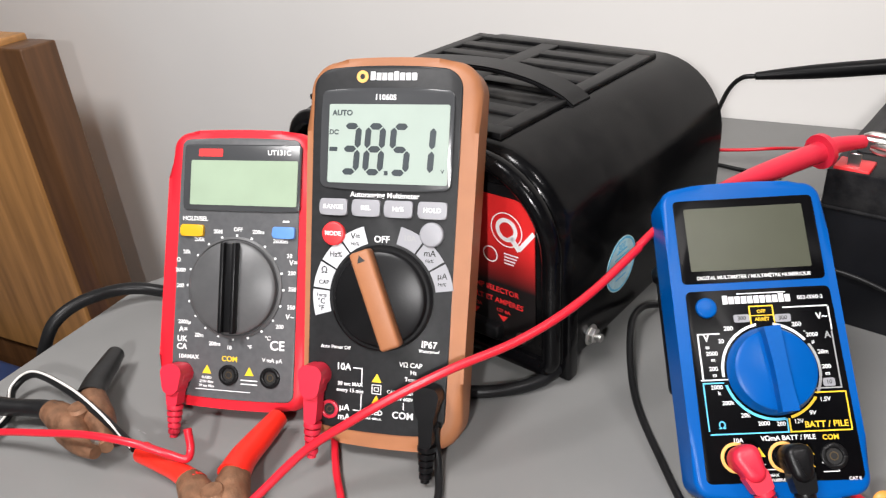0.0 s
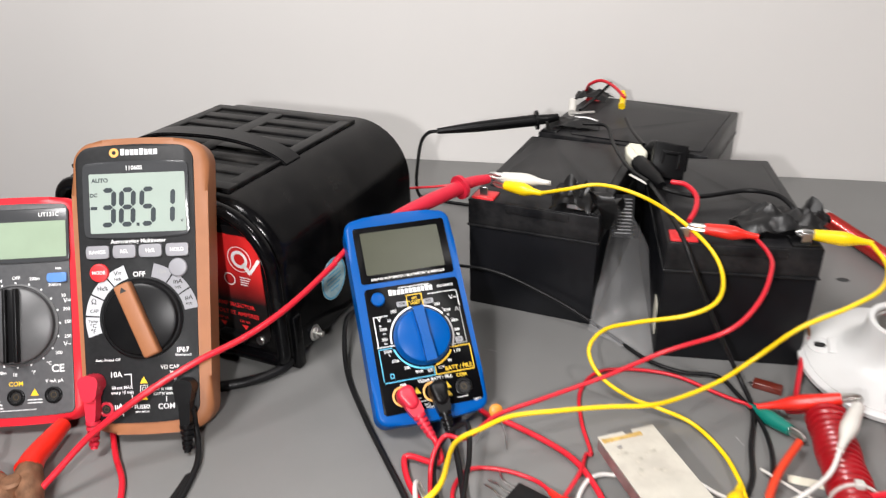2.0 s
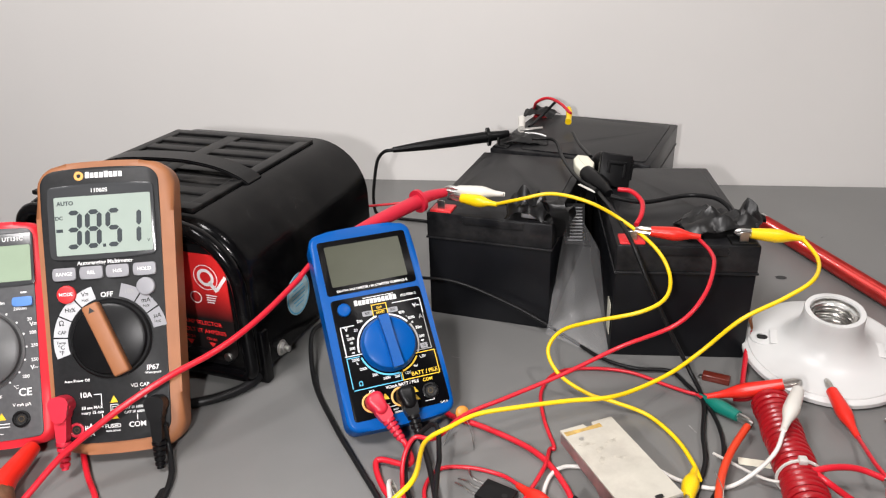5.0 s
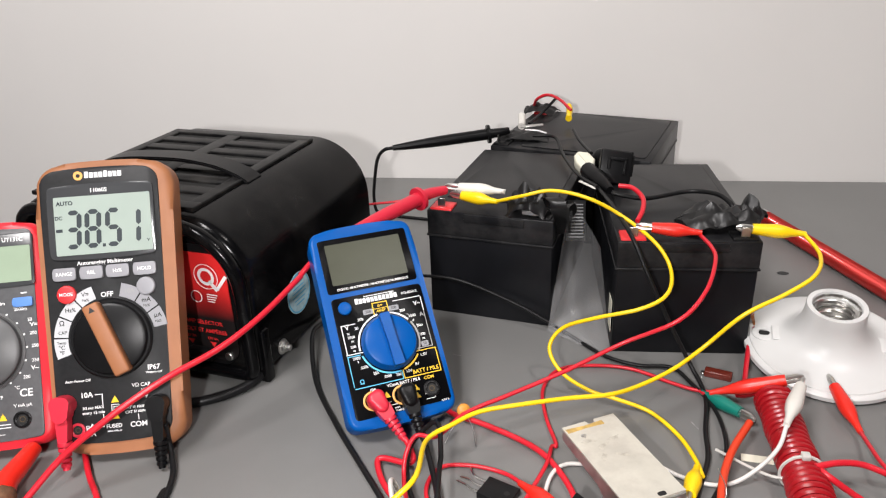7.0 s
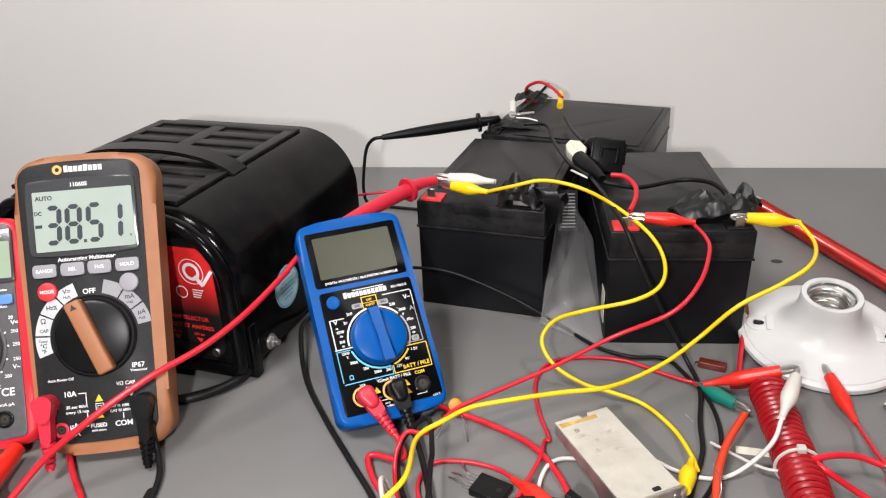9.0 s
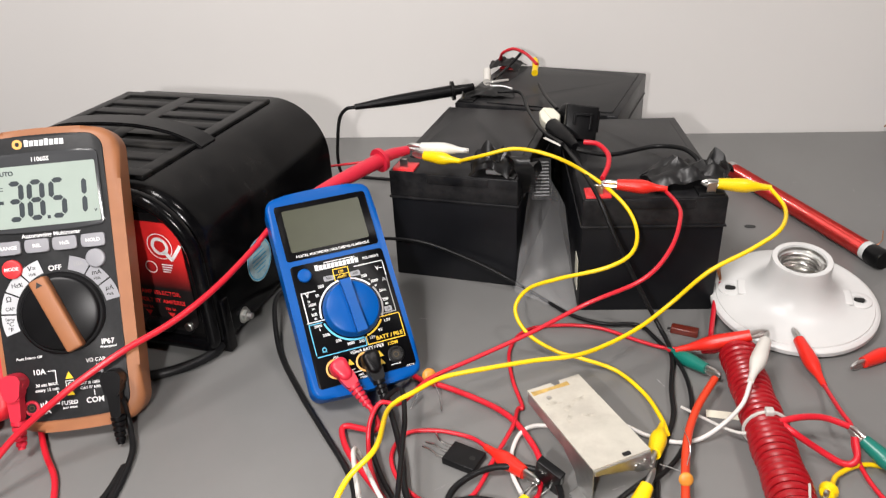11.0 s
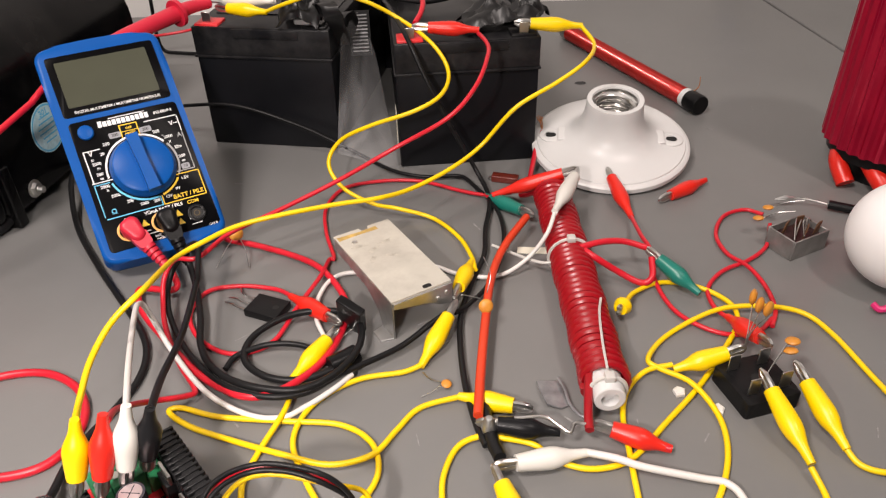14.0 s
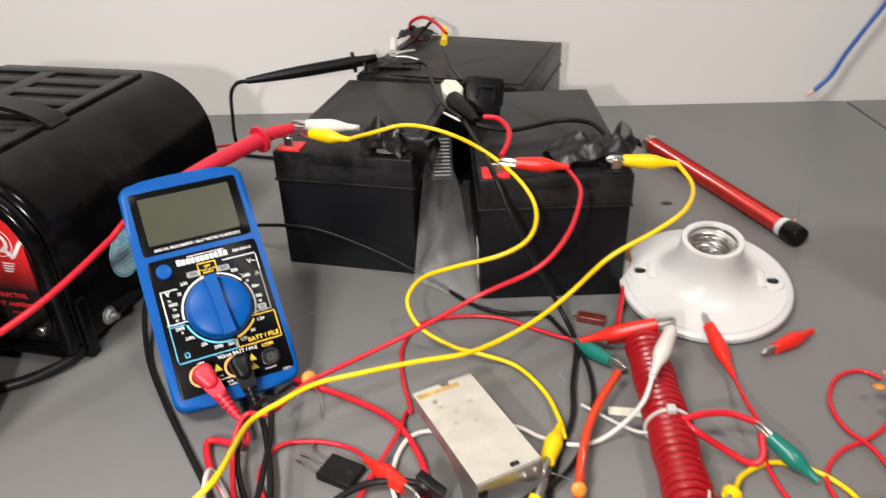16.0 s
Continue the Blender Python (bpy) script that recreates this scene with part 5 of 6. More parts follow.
GLUE = mat("yellowed_glue", (0.5, 0.33, 0.1), 0.45, var=0.35, scale=180)
ZINC = mat("zinc_sheet", (0.55, 0.55, 0.54), 0.45, metal=1.0, var=0.2, scale=80)
GREYMETAL = mat("grey_cast_metal", (0.24, 0.23, 0.22), 0.45, metal=0.5, var=0.2, scale=120)
POTTING = mat("dark_potting", (0.03, 0.012, 0.012), 0.4, var=0.4, scale=200, bump=0.4, bscale=400)
BROWNCHIP = mat("brown_chip", (0.13, 0.02, 0.012), 0.25, var=0.15)
PINK = mat("pink_tie", (0.65, 0.02, 0.15), 0.4, var=0.05)
TIE = mat("translucent_nylon", (0.72, 0.7, 0.66), 0.4, var=0.05, trans=0.3)
CLEAR = mat("clear_resin", (0.96, 0.96, 0.97), 0.04, var=0.01, trans=0.94)
BRASS = mat("brass", (0.6, 0.36, 0.12), 0.3, metal=1.0, var=0.15)
GREYFILM = mat("grey_foil", (0.3, 0.3, 0.31), 0.3, metal=0.6, var=0.3, scale=150, bump=0.2)
FILM = mat("clear_film", (0.75, 0.75, 0.76), 0.22, var=0.2, scale=30, bump=0.5, bscale=90)
FILM.node_tree.nodes["Principled BSDF"].inputs["Alpha"].default_value = 0.15
SCUFF = mat("pale_scuff", (0.25, 0.245, 0.24), 0.6, var=0.3, scale=300)

# ---- lampholder ----


def lampholder():
    o = thing("lampholder", "white plastic keyless lampholder lying face up", "lampholder", pose(0.3695, 0.3935, 0.0092, 9, 0, -13))
    prof = [(0, 0.001), (0.054, 0), (0.0575, 0.0015), (0.0575, 0.0045), (0.056, 0.006), (0.054, 0.0063), (0.0535, 0.0072), (0.045, 0.0078), (0.037, 0.0092), (0.031, 0.0122), (0.0262, 0.0165), (0.0232, 0.0218), (0.0212, 0.028), (0.0203, 0.034), (0.0202, 0.0398), (0.0198, 0.041), (0.0165, 0.041), (0.0158, 0.0398), (0.0152, 0.026)]
    part("base", lathe(prof, 72), WHITE, o, "glossy white moulded base")
    bm = bmesh.new()
    n, r0 = 20, 0.0142
    helix = [(r0 * math.cos(2 * math.pi * i / n), r0 * math.sin(2 * math.pi * i / n), 0.0235 + 0.0034 * i / n) for i in range(n * 4 + 1)]
    tube(helix, 0.0013, 8, 1, bm)
    part("screw_shell", bm, STEEL, o, "threaded metal shell")
    part("shell_floor", lathe([(0, 0.024), (0.0156, 0.0235), (0.0157, 0.0395)], 40), STEEL, o)
    for a in (0, 180):
        x, y = 0.0435 * math.cos(radians(a)), 0.0435 * math.sin(radians(a))
        pad = part("screw_boss", lathe([(0.0085, -0.0008), (0.0085, 0.0002), (0.0075, 0.0007), (0.0045, 0.0007), (0.0042, 0.0002)], 28), WHITE, o, m=pose(x, y, 0.0083, 0, 0, a))
        part("screw_hole", slab(shifted(outline(0.0075, 0.0075, -0.002, 0.002, 0.0019), 0), -0.0002, 0.0008), HOLE, pad)
        rb = box(-0.0045, 0.0045, -0.008, 0.008, 0, 0.0016, 0.0007, 3)
        part("rib", rb, WHITE, o, m=pose(0.034 * math.cos(radians(a)), 0.034 * math.sin(radians(a)), 0.0092, 0, 0, a))
    return o


lampholder()
w = thing("wire", "short red wire with frayed copper end through the lampholder", "wire")
part("insulation", tube([(0.2999, 0.3505, 0.004), (0.3071, 0.3727, 0.007), (0.3166, 0.4001, 0.013), (0.3222, 0.4103, 0.0165)], 0.0018), WIRE_RED, w)
bm = bmesh.new()
for i in range(7):
    tube([(0.3222, 0.4103, 0.0165), (0.3227 + 0.0008 * (i % 3 - 1), 0.4163, 0.02), (0.3227 + 0.0016 * (i % 4 - 1.5), 0.4223 + 0.0004 * i, 0.022 + 0.0006 * (i % 3))], 0.0003, 5, 4, bm)
part("copper_strands", bm, COPPER, w)

# ---- wound red coil ----
o = thing("wire_coil", "red insulated wire wound tightly round a white plastic rod", "coil")
a, b = Vector((0.3111, 0.3300, 0.0125)), Vector((0.2970, 0.1518, 0.0125))
ax = (b - a).normalized()
s1 = Vector((0, 0, 1))
s2 = ax.cross(s1).normalized()
turns, per = 38, 18
pts = []
for i in range(turns * per + 1):
    u = i / (turns * per)
    ang = 2 * math.pi * i / per
    rr = 0.0102 + 0.0004 * math.sin(u * 40)
    pts.append(a + (b - a) * u + (s1 * math.sin(ang) + s2 * math.cos(ang)) * rr)
part("winding", tube(pts, 0.00205, 8, 1), COILRED, o, "tight red winding")
fr = ax.to_track_quat("Z", "Y").to_matrix().to_4x4()
fr.translation = a
LC = (b - a).length
part("former", lathe([(0, -0.006), (0.0079, -0.006), (0.0079, LC + 0.002), (0.0074, LC + 0.009), (0.0068, LC + 0.0095), (0.0042, LC + 0.0095), (0.004, LC + 0.005), (0, LC + 0.005)], 36), WHITE, o, "white hollow rod", m=fr)
for t in (0.42, 1.02):
    rt = 0.0124 if t < 1 else 0.0088
    ring = [(rt * math.cos(2 * math.pi * i / 24), rt * math.sin(2 * math.pi * i / 24), LC * t) for i in range(25)]
    tie = part("cable_tie", tube(ring, 0.001, 6, 1), TIE, o, "white nylon cable tie", m=fr)
    part("tie_head", box(-0.0024, 0.0024, rt - 0.0015, rt + 0.002, LC * t - 0.0025, LC * t + 0.0025, 0.0006), TIE, tie)
part("tie_tail", tube([(0.3003, 0.2517, 0.012), (0.2869, 0.2587, 0.008), (0.2639, 0.2820, 0.006)], 0.0009, 6), TIE, o)
part("tie_tail", tube([(0.2962, 0.1508, 0.024), (0.2982, 0.1668, 0.026), (0.3034, 0.1898, 0.024), (0.3076, 0.2021, 0.0235)], 0.0007, 6), TIE, o)
part("wire_tail", tube([(0.2904, 0.1598, 0.018), (0.2874, 0.1478, 0.014), (0.2846, 0.1360, 0.01), (0.2834, 0.1291, 0.009)], 0.0021), COILRED, o)
part("coil_tail", tube([(0.3059, 0.3352, 0.012), (0.2989, 0.3392, 0.006), (0.2929, 0.3432, 0.003)], 0.0019), COILRED, o)

# ---- ferrite rod with enamelled wire ----
o = thing("wound_rod", "dark rod wound with shiny red enamelled copper wire", "wound rod")
a, b = Vector((0.4003, 0.6512, 0.0085)), Vector((0.4622, 0.4596, 0.0085))
ax = (b - a).normalized()
fr = ax.to_track_quat("Z", "Y").to_matrix().to_4x4()
fr.translation = a
LR = (b - a).length
prof = [(0, 0)]
for i in range(150):
    z = LR * (0.03 + 0.9 * i / 150)
    prof += [(0.0072, z), (0.0076, z + LR * 0.003)]
part("winding", lathe(prof, 24), ENAMELRED, o, "shiny red winding", m=fr)
part("end_cap", lathe([(0, LR * 0.955), (0.0078, LR * 0.955), (0.0084, LR * 0.96), (0.0084, LR + 0.004), (0.0076, LR + 0.006), (0, LR + 0.006)], 28), BLACK, o, "black end cap", m=fr)
part("tape_band", lathe([(0, LR * 0.93), (0.0079, LR * 0.93), (0.0079, LR * 0.956), (0, LR * 0.956)], 28), WHITE, o, m=fr)
part("tape_band", lathe([(0, -0.002), (0.0077, -0.002), (0.0077, 0.006), (0, 0.006)], 28), ZINC, o, m=fr)
part("wire_tail", tube([(0.4584, 0.4650, 0.015), (0.4661, 0.4682, 0.019), (0.4701, 0.4766, 0.024)], 0.0004, 6), COPPER, o)
part("wire_tail", tube([(0.4004, 0.6495, 0.014), (0.3914, 0.6407, 0.02), (0.3824, 0.6335, 0.016)], 0.0004, 6), COPPER, o)

# ---- painted steel bracket ----
o = thing("steel_bracket", "bone-painted folded steel bracket with screw holes and a yellowed edge", "bracket", pose(0.2000, 0.2100, 0, 0, 0, 25.5))
part_mm("top_plate", slab([(0, 0), (36, 0), (36, 62), (36, 72), (22, 72), (21, 69), (17, 69), (16, 72), (0, 72)], 24, 25.2, 0.3, 1), CARD, o, "bone-painted top plate")
part_mm("glue_stripe", slab([(1, 65.5), (13, 66), (26, 65.5), (26, 69.2), (14, 68.5), (1, 69.5)], 25.2, 25.3), GLUE, o, "yellowed strip")
fl = slab([(0.6, 24), (36, 24), (36, 11), (29, 12), (22, 16), (0.6, 20.5)], 0, 1.0, 0.2, 1)
part_mm("front_flange", fl, ZINC, o, "bare zinc bent flange", m=pose(0, 0, 0, 90, 0, 0))
fl = slab([(0, 0), (13, 0), (17, 8), (30, 16), (71, 17), (71, 24), (0, 24)], 0, 1.0, 0.2, 1)
part_mm("side_flange", fl, ZINC, o, "bare zinc side flange", m=pose(0, 0, 0, 90, 0, 90))
part_mm("foot_flange", slab([(0, 0), (0, 13), (-7, 11), (-7, 2)], 0, 1.0, 0.2, 1), ZINC, o, "bare zinc foot")
for x, y, z in ((27, -1.1, 17.5), (32.5, -1.1, 19.5)):
    part_mm("screw", disc(1.6, 0, 0.9, 14, 0.3), STEEL, o, m=pose(x * K, y * K, z * K, 90, 0, 0))
part_mm("rivet", disc(1.5, 25.2, 25.8, 14, 0.2, 8, 60), STEEL, o)
for x, y, a_ in ((14, 48, 20), (20, 38, -30), (10, 40, 60), (24, 52, 10), (8, 55, -15)):
    part_mm("rust_stain", slab([(math.cos(t * 0.7) * (4.5 + 1.6 * math.sin(2.3 * t + x)), math.sin(t * 0.7) * (1.6 + 0.7 * math.sin(1.7 * t + y))) for t in range(9)], 25.2, 25.24), STAIN, o, m=pose(x * K, y * K, 0, 0, 0, a_))
part_mm("notch_shadow", slab(rect(20, 25, 1, 4, 1), 25.2, 25.3), HOLE, o)

# ---- motor driver board ----
o = thing("circuit_board", "red motor-driver circuit board with black heatsinks and capacitors", "circuit board", pose(0.1112, 0.0415, 0, 0, 0, 34.5))
part_mm("board", slab(rect(-1, 51, -4, 92, 1), 7, 8.6), PCBRED, o, "red solder-masked board")
for x, y in ((3, 0), (46, 0), (4, 88), (46, 88)):
    part_mm("standoff", disc(2.2, 0, 7, 12, 0, 25 + (x - 25) * 0.7, 44 + (y - 44) * 0.82), PLUGBLACK, o)
    part_mm("mounting_hole", disc(2.4, 8.6, 8.75, 18, 0, x, y, inner=1.3), STEEL, o)
for x0, x1, y0, y1, h in ((2, 10, 6, 79, 15), (39, 48, 10, 82, 21)):
    hs = part_mm("heatsink", box(x0 + 1.5, x1 - 1.5, y0, y1, 8.6, h + 8, 0.3, 1), FINS, o, "black finned heatsink")
    n = 24
    for i in range(n):
        y = y0 + (y1 - y0) * (i + 0.5) / n
        part_mm("fin", box(x0 - 1, x1, y - 0.75, y + 0.75, 8.6, h + 8.6, 0.2, 1), FINS, hs)
for x, ys in ((12.4, (30, 48, 66)), (36.5, (24, 44, 64))):
    for y in ys:
        t = part_mm("power_transistor", box(x - 2.2, x + 2.2, y - 5, y + 5, 10, 22, 0.5), BLACK, o)
        part_mm("tab", box(x - 0.7, x + 0.7, y - 5, y + 5, 22, 27, 0.2), STEEL, t)
for i in range(4):
    x = 14.5 + 6.6 * i
    t = part_mm("terminal_block", box(x - 3.1, x + 3.1, 72, 87, 8.6, 22.5, 0.6), GREEN, o, "green screw terminal")
    part_mm("terminal_screw", disc(1.9, 22.5, 23, 12, 0, x, 78), STEEL, t)
for x, y, r, h in ((21.8, 59, 5.4, 21), (24.2, 46, 5.6, 21), (28, 26, 3.6, 10)):
    c = part_mm("capacitor", disc(r, 8.6, 8.6 + h, 28, 0.9, x, y), CAPBODY, o, "dark electrolytic capacitor")
    part_mm("capacitor_top", disc(r * 0.82, 8.6 + h, 8.9 + h, 26, 0, x, y), CAPTOP, c)
    for a0 in (205, 262):
        part_mm("sleeve_print", disc(r + 0.06, 10, 7 + h, 60, 0, x, y, a0=a0, a1=a0 + 16, inner=r - 0.2), PRINTG, c, "pale printed stripe")
    bm = bmesh.new()
    for a in (45, 135):
        join(bm, box(-r * 0.7, r * 0.7, -0.18, 0.18, 8.9 + h, 8.98 + h), pose(x, y, 0, 0, 0, a))
    part_mm("vent_score", bm, CAPBODY, c)
cn = part_mm("connector", box(14, 35, -3.4, 4, 8.6, 16, 0.6), CREAM, o, "cream pin connector")
for i in range(5):
    part_mm("connector_key", box(15 + 4 * i, 17.6 + 4 * i, -4, -3, 10, 17.5, 0.2, 1), CREAM, cn)
part_mm("inductor_block", box(10.5, 20, 11, 20, 8.6, 17.5, 0.5), BLACK, o, "square black block")
rng = random.Random(5)
for i in range(140):
    x, y = rng.uniform(14, 37), rng.uniform(6, 71)
    big = rng.random() < 0.18
    w_, h_ = (5, 4) if big else (rng.uniform(0.9, 2.4), rng.uniform(0.8, 1.8))
    part_mm("chip" if big else "resistor", box(x - w_ / 2, x + w_ / 2, y - h_ / 2, y + h_ / 2, 8.6, 10 if big else 9.3, 0.15, 1), BLACK if big else rng.choice((STEEL, CREAM, BRASS, BLACK)), o)
bm = bmesh.new()
for i in range(14):
    x, y = rng.uniform(13, 36), rng.uniform(10, 84)
    box(x, x + rng.uniform(2, 7), y, y + 0.35, 8.6, 8.68, bm=bm)
q = part_mm("board_print", bm, PRINTW, o, "white legend lines", smooth=False)
q["kind"] = "stuff"

# ---- potentiometer with knob ----
o = thing("potentiometer", "panel potentiometer with a black knob lying on its side", "potentiometer", pose(0.1755, 0.0340, 0.0115, 0, 90, -8))
part_mm("rear_cover", lathe([(0, 0), (8, 0), (8.4, 0.6), (8.4, 6), (0, 6)], 32), ZINC, o, "zinc rear cover")
part_mm("wafer", lathe([(0, -1.6), (8.8, -1.6), (8.8, -0.1), (0, -0.1)], 32), BRASS, o)
part_mm("bushing", lathe([(0, 6), (4.5, 6), (4.5, 13), (3, 13), (3, 17), (0, 17)], 24), STEEL, o)
prof = [(0, 16), (11.2, 16), (11.4, 18), (9.4, 18.6), (8.8, 31), (8.0, 32), (0, 32)]
part_mm("knob", lathe(prof, 36), BLACK, o, "black skirted knob")
for i in (-1, 0, 1):
    part_mm("solder_lug", box(-12, -6, 3 * i - 0.8, 3 * i + 0.8, 1.6, 2.1, 0.1, 1), BRASS, o)
for i in (-1, 1):
    part("heat_shrink", tube([(0.1803 + 0.0026 * i, 0.0455, 0.011), (0.1796 + 0.0018 * i, 0.0585, 0.0105)], 0.0024, 10, 4), PLUGBLACK, o, "black heat-shrink sleeve").matrix_parent_inverse = o.matrix_basis.inverted()


def disc_capacitor(label, x, y, z, r, turn, legs, lean=60):
    o = thing("capacitor", label, "capacitor", pose(x, y, z, lean, 0, turn))
    part_mm("body", lathe([(0, -r * 0.42), (r * 0.55, -r * 0.37), (r * 0.88, -r * 0.2), (r, 0), (r * 0.88, r * 0.2), (r * 0.55, r * 0.37), (0, r * 0.42)], 22), CERAMIC, o, "orange ceramic disc")
    for i, g in enumerate(legs):
        part("leg", tube(g, 0.0003, 6, 5), STEEL, o, m=Matrix.Translation((0, 0, 0)))
        o.children[-1].matrix_parent_inverse = o.matrix_basis.inverted()
    return o


disc_capacitor("orange ceramic disc capacitor with bent wire legs", 0.1069, 0.3066, 0.0125, 4.6, 20, [[(0.1042, 0.3046, 0.009), (0.1003, 0.2975, 0.006), (0.0956, 0.2872, 0.001)], [(0.1090, 0.3057, 0.009), (0.1134, 0.2955, 0.006), (0.1158, 0.2845, 0.001)]])
disc_capacitor("orange disc capacitor clipped across the bracket", 0.2495, 0.2129, 0.0155, 3.9, 0, [[(0.2508, 0.2185, 0.02), (0.2537, 0.2264, 0.026), (0.2517, 0.2373, 0.03)], [(0.2468, 0.2166, 0.018), (0.2418, 0.2206, 0.017), (0.2378, 0.2235, 0.016)]])
disc_capacitor("small orange capacitor lying on the table", 0.2238, 0.1716, 0.0028, 2.6, 30, [[(0.2210, 0.1726, 0.003), (0.2160, 0.1766, 0.002), (0.2130, 0.1826, 0.001)], [(0.2210, 0.1706, 0.003), (0.2160, 0.1676, 0.002), (0.2110, 0.1662, 0.001)]], 10)
disc_capacitor("orange capacitor with long legs beside the red loop", -0.0280, 0.1643, 0.0045, 4.2, 10, [[(-0.0300, 0.1610, 0.004), (-0.0320, 0.1542, 0.002), (-0.0308, 0.1432, 0.001)], [(-0.0250, 0.1653, 0.004), (-0.0127, 0.1675, 0.003), (-0.0026, 0.1555, 0.001)]], 15)
for i, (x, y, z) in enumerate(((0.3809, 0.1867, 0.029), (0.3824, 0.1819, 0.0275), (0.3864, 0.1801, 0.026))):
    disc_capacitor("orange capacitor of a bunch with twisted legs", x, y, z, 4.2, 52 - 8 * i, [[(x, y - 0.001, z - 0.004), (0.3735 + 0.001 * i, 0.172, 0.0195), (0.3700, 0.1658, 0.0125)]], 84)
for i, (x, y, z) in enumerate(((0.3910, 0.1617, 0.0205), (0.3890, 0.1584, 0.0175))):
    disc_capacitor("orange capacitor leaning over the rectifier", x, y, z, 3.6, 15 - 10 * i, [[(x - 0.003, y - 0.001, z), (0.3827, 0.1567, 0.0165), (0.3743, 0.1497, 0.0125)]], -14 - 8 * i)
for x, y, z in ((0.4309, 0.2799, 0.0125), (0.4425, 0.2909, 0.0125)):
    disc_capacitor("orange capacitor hung on the metal case", x, y, z, 3.3, 15, [[(x + 0.003, y, z), (x + 0.009, y - 0.004, 0.018), (x + 0.018, y - 0.008, 0.021)]], -14)

# ---- black rectifier block ----
o = thing("rectifier", "flat black square bridge rectifier with four lugs", "rectifier", pose(0.3590, 0.1338, 0, 0, 0, 10))
part_mm("body", slab(rect(0, 28.5, 0, 28.5, 1.5), 0, 9.5, 0.8, 2), BLACK, o)
part_mm("centre_hole", disc(3, 9.5, 9.6, 22, 0, 14.2, 14.2), HOLE, o)
for x, y in ((6, 6), (22.5, 6), (6, 22.5), (22.5, 22.5)):
    part_mm("lug", box(x - 3, x + 3, y - 0.4, y + 0.4, 9.5, 19, 0.2, 1), STEEL, o)

# ---- open metal tray with lugs ----
o = thing("metal_tray", "small open grey metal case with tarnished lugs and wires", "component case", pose(0.4393, 0.2494, 0, 0, 0, 21))
for x0, x1, y0, y1 in ((0, 29, 0, 1.2), (0, 29, 19.8, 21), (0, 1.2, 1.2, 19.8), (27.8, 29, 1.2, 19.8)):
    part_mm("side", box(x0, x1, y0, y1, 0, 13.5, 0.3, 1), GREYMETAL, o)
part_mm("filling", box(1.2, 27.8, 1.2, 19.8, 0, 9, 0.3, 1), POTTING, o, "dark broken potting")
for x, y, a in ((7, 15, 20), (20, 16, -15), (14, 6, 35), (24, 6, 10)):
    part_mm("lug", box(-2.4, 2.4, -0.4, 0.4, 0, 9, 0.2, 1), RUSTY, o, "tarnished lug", m=pose(x * K, y * K, 0.0095, 8, 0, a))
for i in range(4):
    g = [(4 + 4 * i, 4 + 3 * (i % 2), 12), (10 + 3 * i, 10, 16 + i), (16 + 2 * i, 15 - 2 * i, 17)]
    part_mm("wire_end", tube(g, 0.45, 6, 5), STEEL, o)

# ---- red finned heatsink on clips ----
o = thing("finned_cylinder", "tall crimson anodised ribbed housing standing on red clips", "housing", pose(0.5520, 0.3444, 0, 0, 0, -14))
pts = []
for i in range(120):
    ang = 2 * math.pi * i / 120
    rr = 41 + (2.0 if i % 4 < 2 else 0)
    pts.append((rr * math.cos(ang), rr * math.sin(ang)))
part_mm("ribbed_body", slab(pts, 26, 205, 0.8, 1), ANODRED, o, "crimson ribbed body")
part_mm("base_plate", disc(38, 18, 26, 40, 1), BLACK, o, "black base")
part_mm("inner_core", disc(24, 0, 18, 30, 1), BLACK, o)
part_mm("clip_leg", tube([(-30, -26, 4), (-34, -14, 14), (-30, 0, 19)], 6, 12, 5), BOOT_RED, o, "red clip boot")
part_mm("clip_leg", tube([(-6, -44, 4), (-14, -34, 13), (-18, -22, 19)], 6, 12, 5), BOOT_RED, o, "red clip boot")
o2 = thing("diode", "glass-ended black component with silver leads", "component")
part("body", tube([(0.4910, 0.3018, 0.004), (0.5086, 0.2905, 0.004)], 0.003, 12, 3), BLACK, o2)
part("leg", tube([(0.4648, 0.3091, 0.006), (0.4767, 0.3080, 0.006), (0.4910, 0.3018, 0.004)], 0.0006, 6), STEEL, o2)
part("solder", tube([(0.4585, 0.3111, 0.005), (0.4648, 0.3098, 0.006), (0.4697, 0.3087, 0.006)], 0.002, 8, 4, radii=[0.0006, 0.0022, 0.0015]), ZINC, o2)

# ---- white lamp at the edge ----
o = thing("bulb", "matt white globe lamp lying on its side", "bulb", pose(0.4860, 0.2240, 0.0312, 0, 66, -30))
prof = [(0, -31)] + [(31 * math.sin(radians(a_)), -31 * math.cos(radians(a_))) for a_ in range(8, 120, 8)] + [(25, 20), (24, 22), (24.6, 23), (21, 36), (17, 46), (0, 46)]
part_mm("globe", lathe(prof, 48), GLOBE, o, "matt white globe")
part_mm("collar", lathe([(24.4, 17.5), (26.2, 18), (26.2, 20.5), (24.4, 21)], 48), KEYWHITE, o)
o = thing("cable_tie", "curled bright pink cable tie beside the lamp", "cable tie")
part("strap", tube([(0.4610, 0.2015, 0.004), (0.4631, 0.1975, 0.003), (0.4701, 0.1985, 0.005), (0.4756, 0.2055, 0.008), (0.4766, 0.2135, 0.011)], 0.0018, 8), PINK, o)

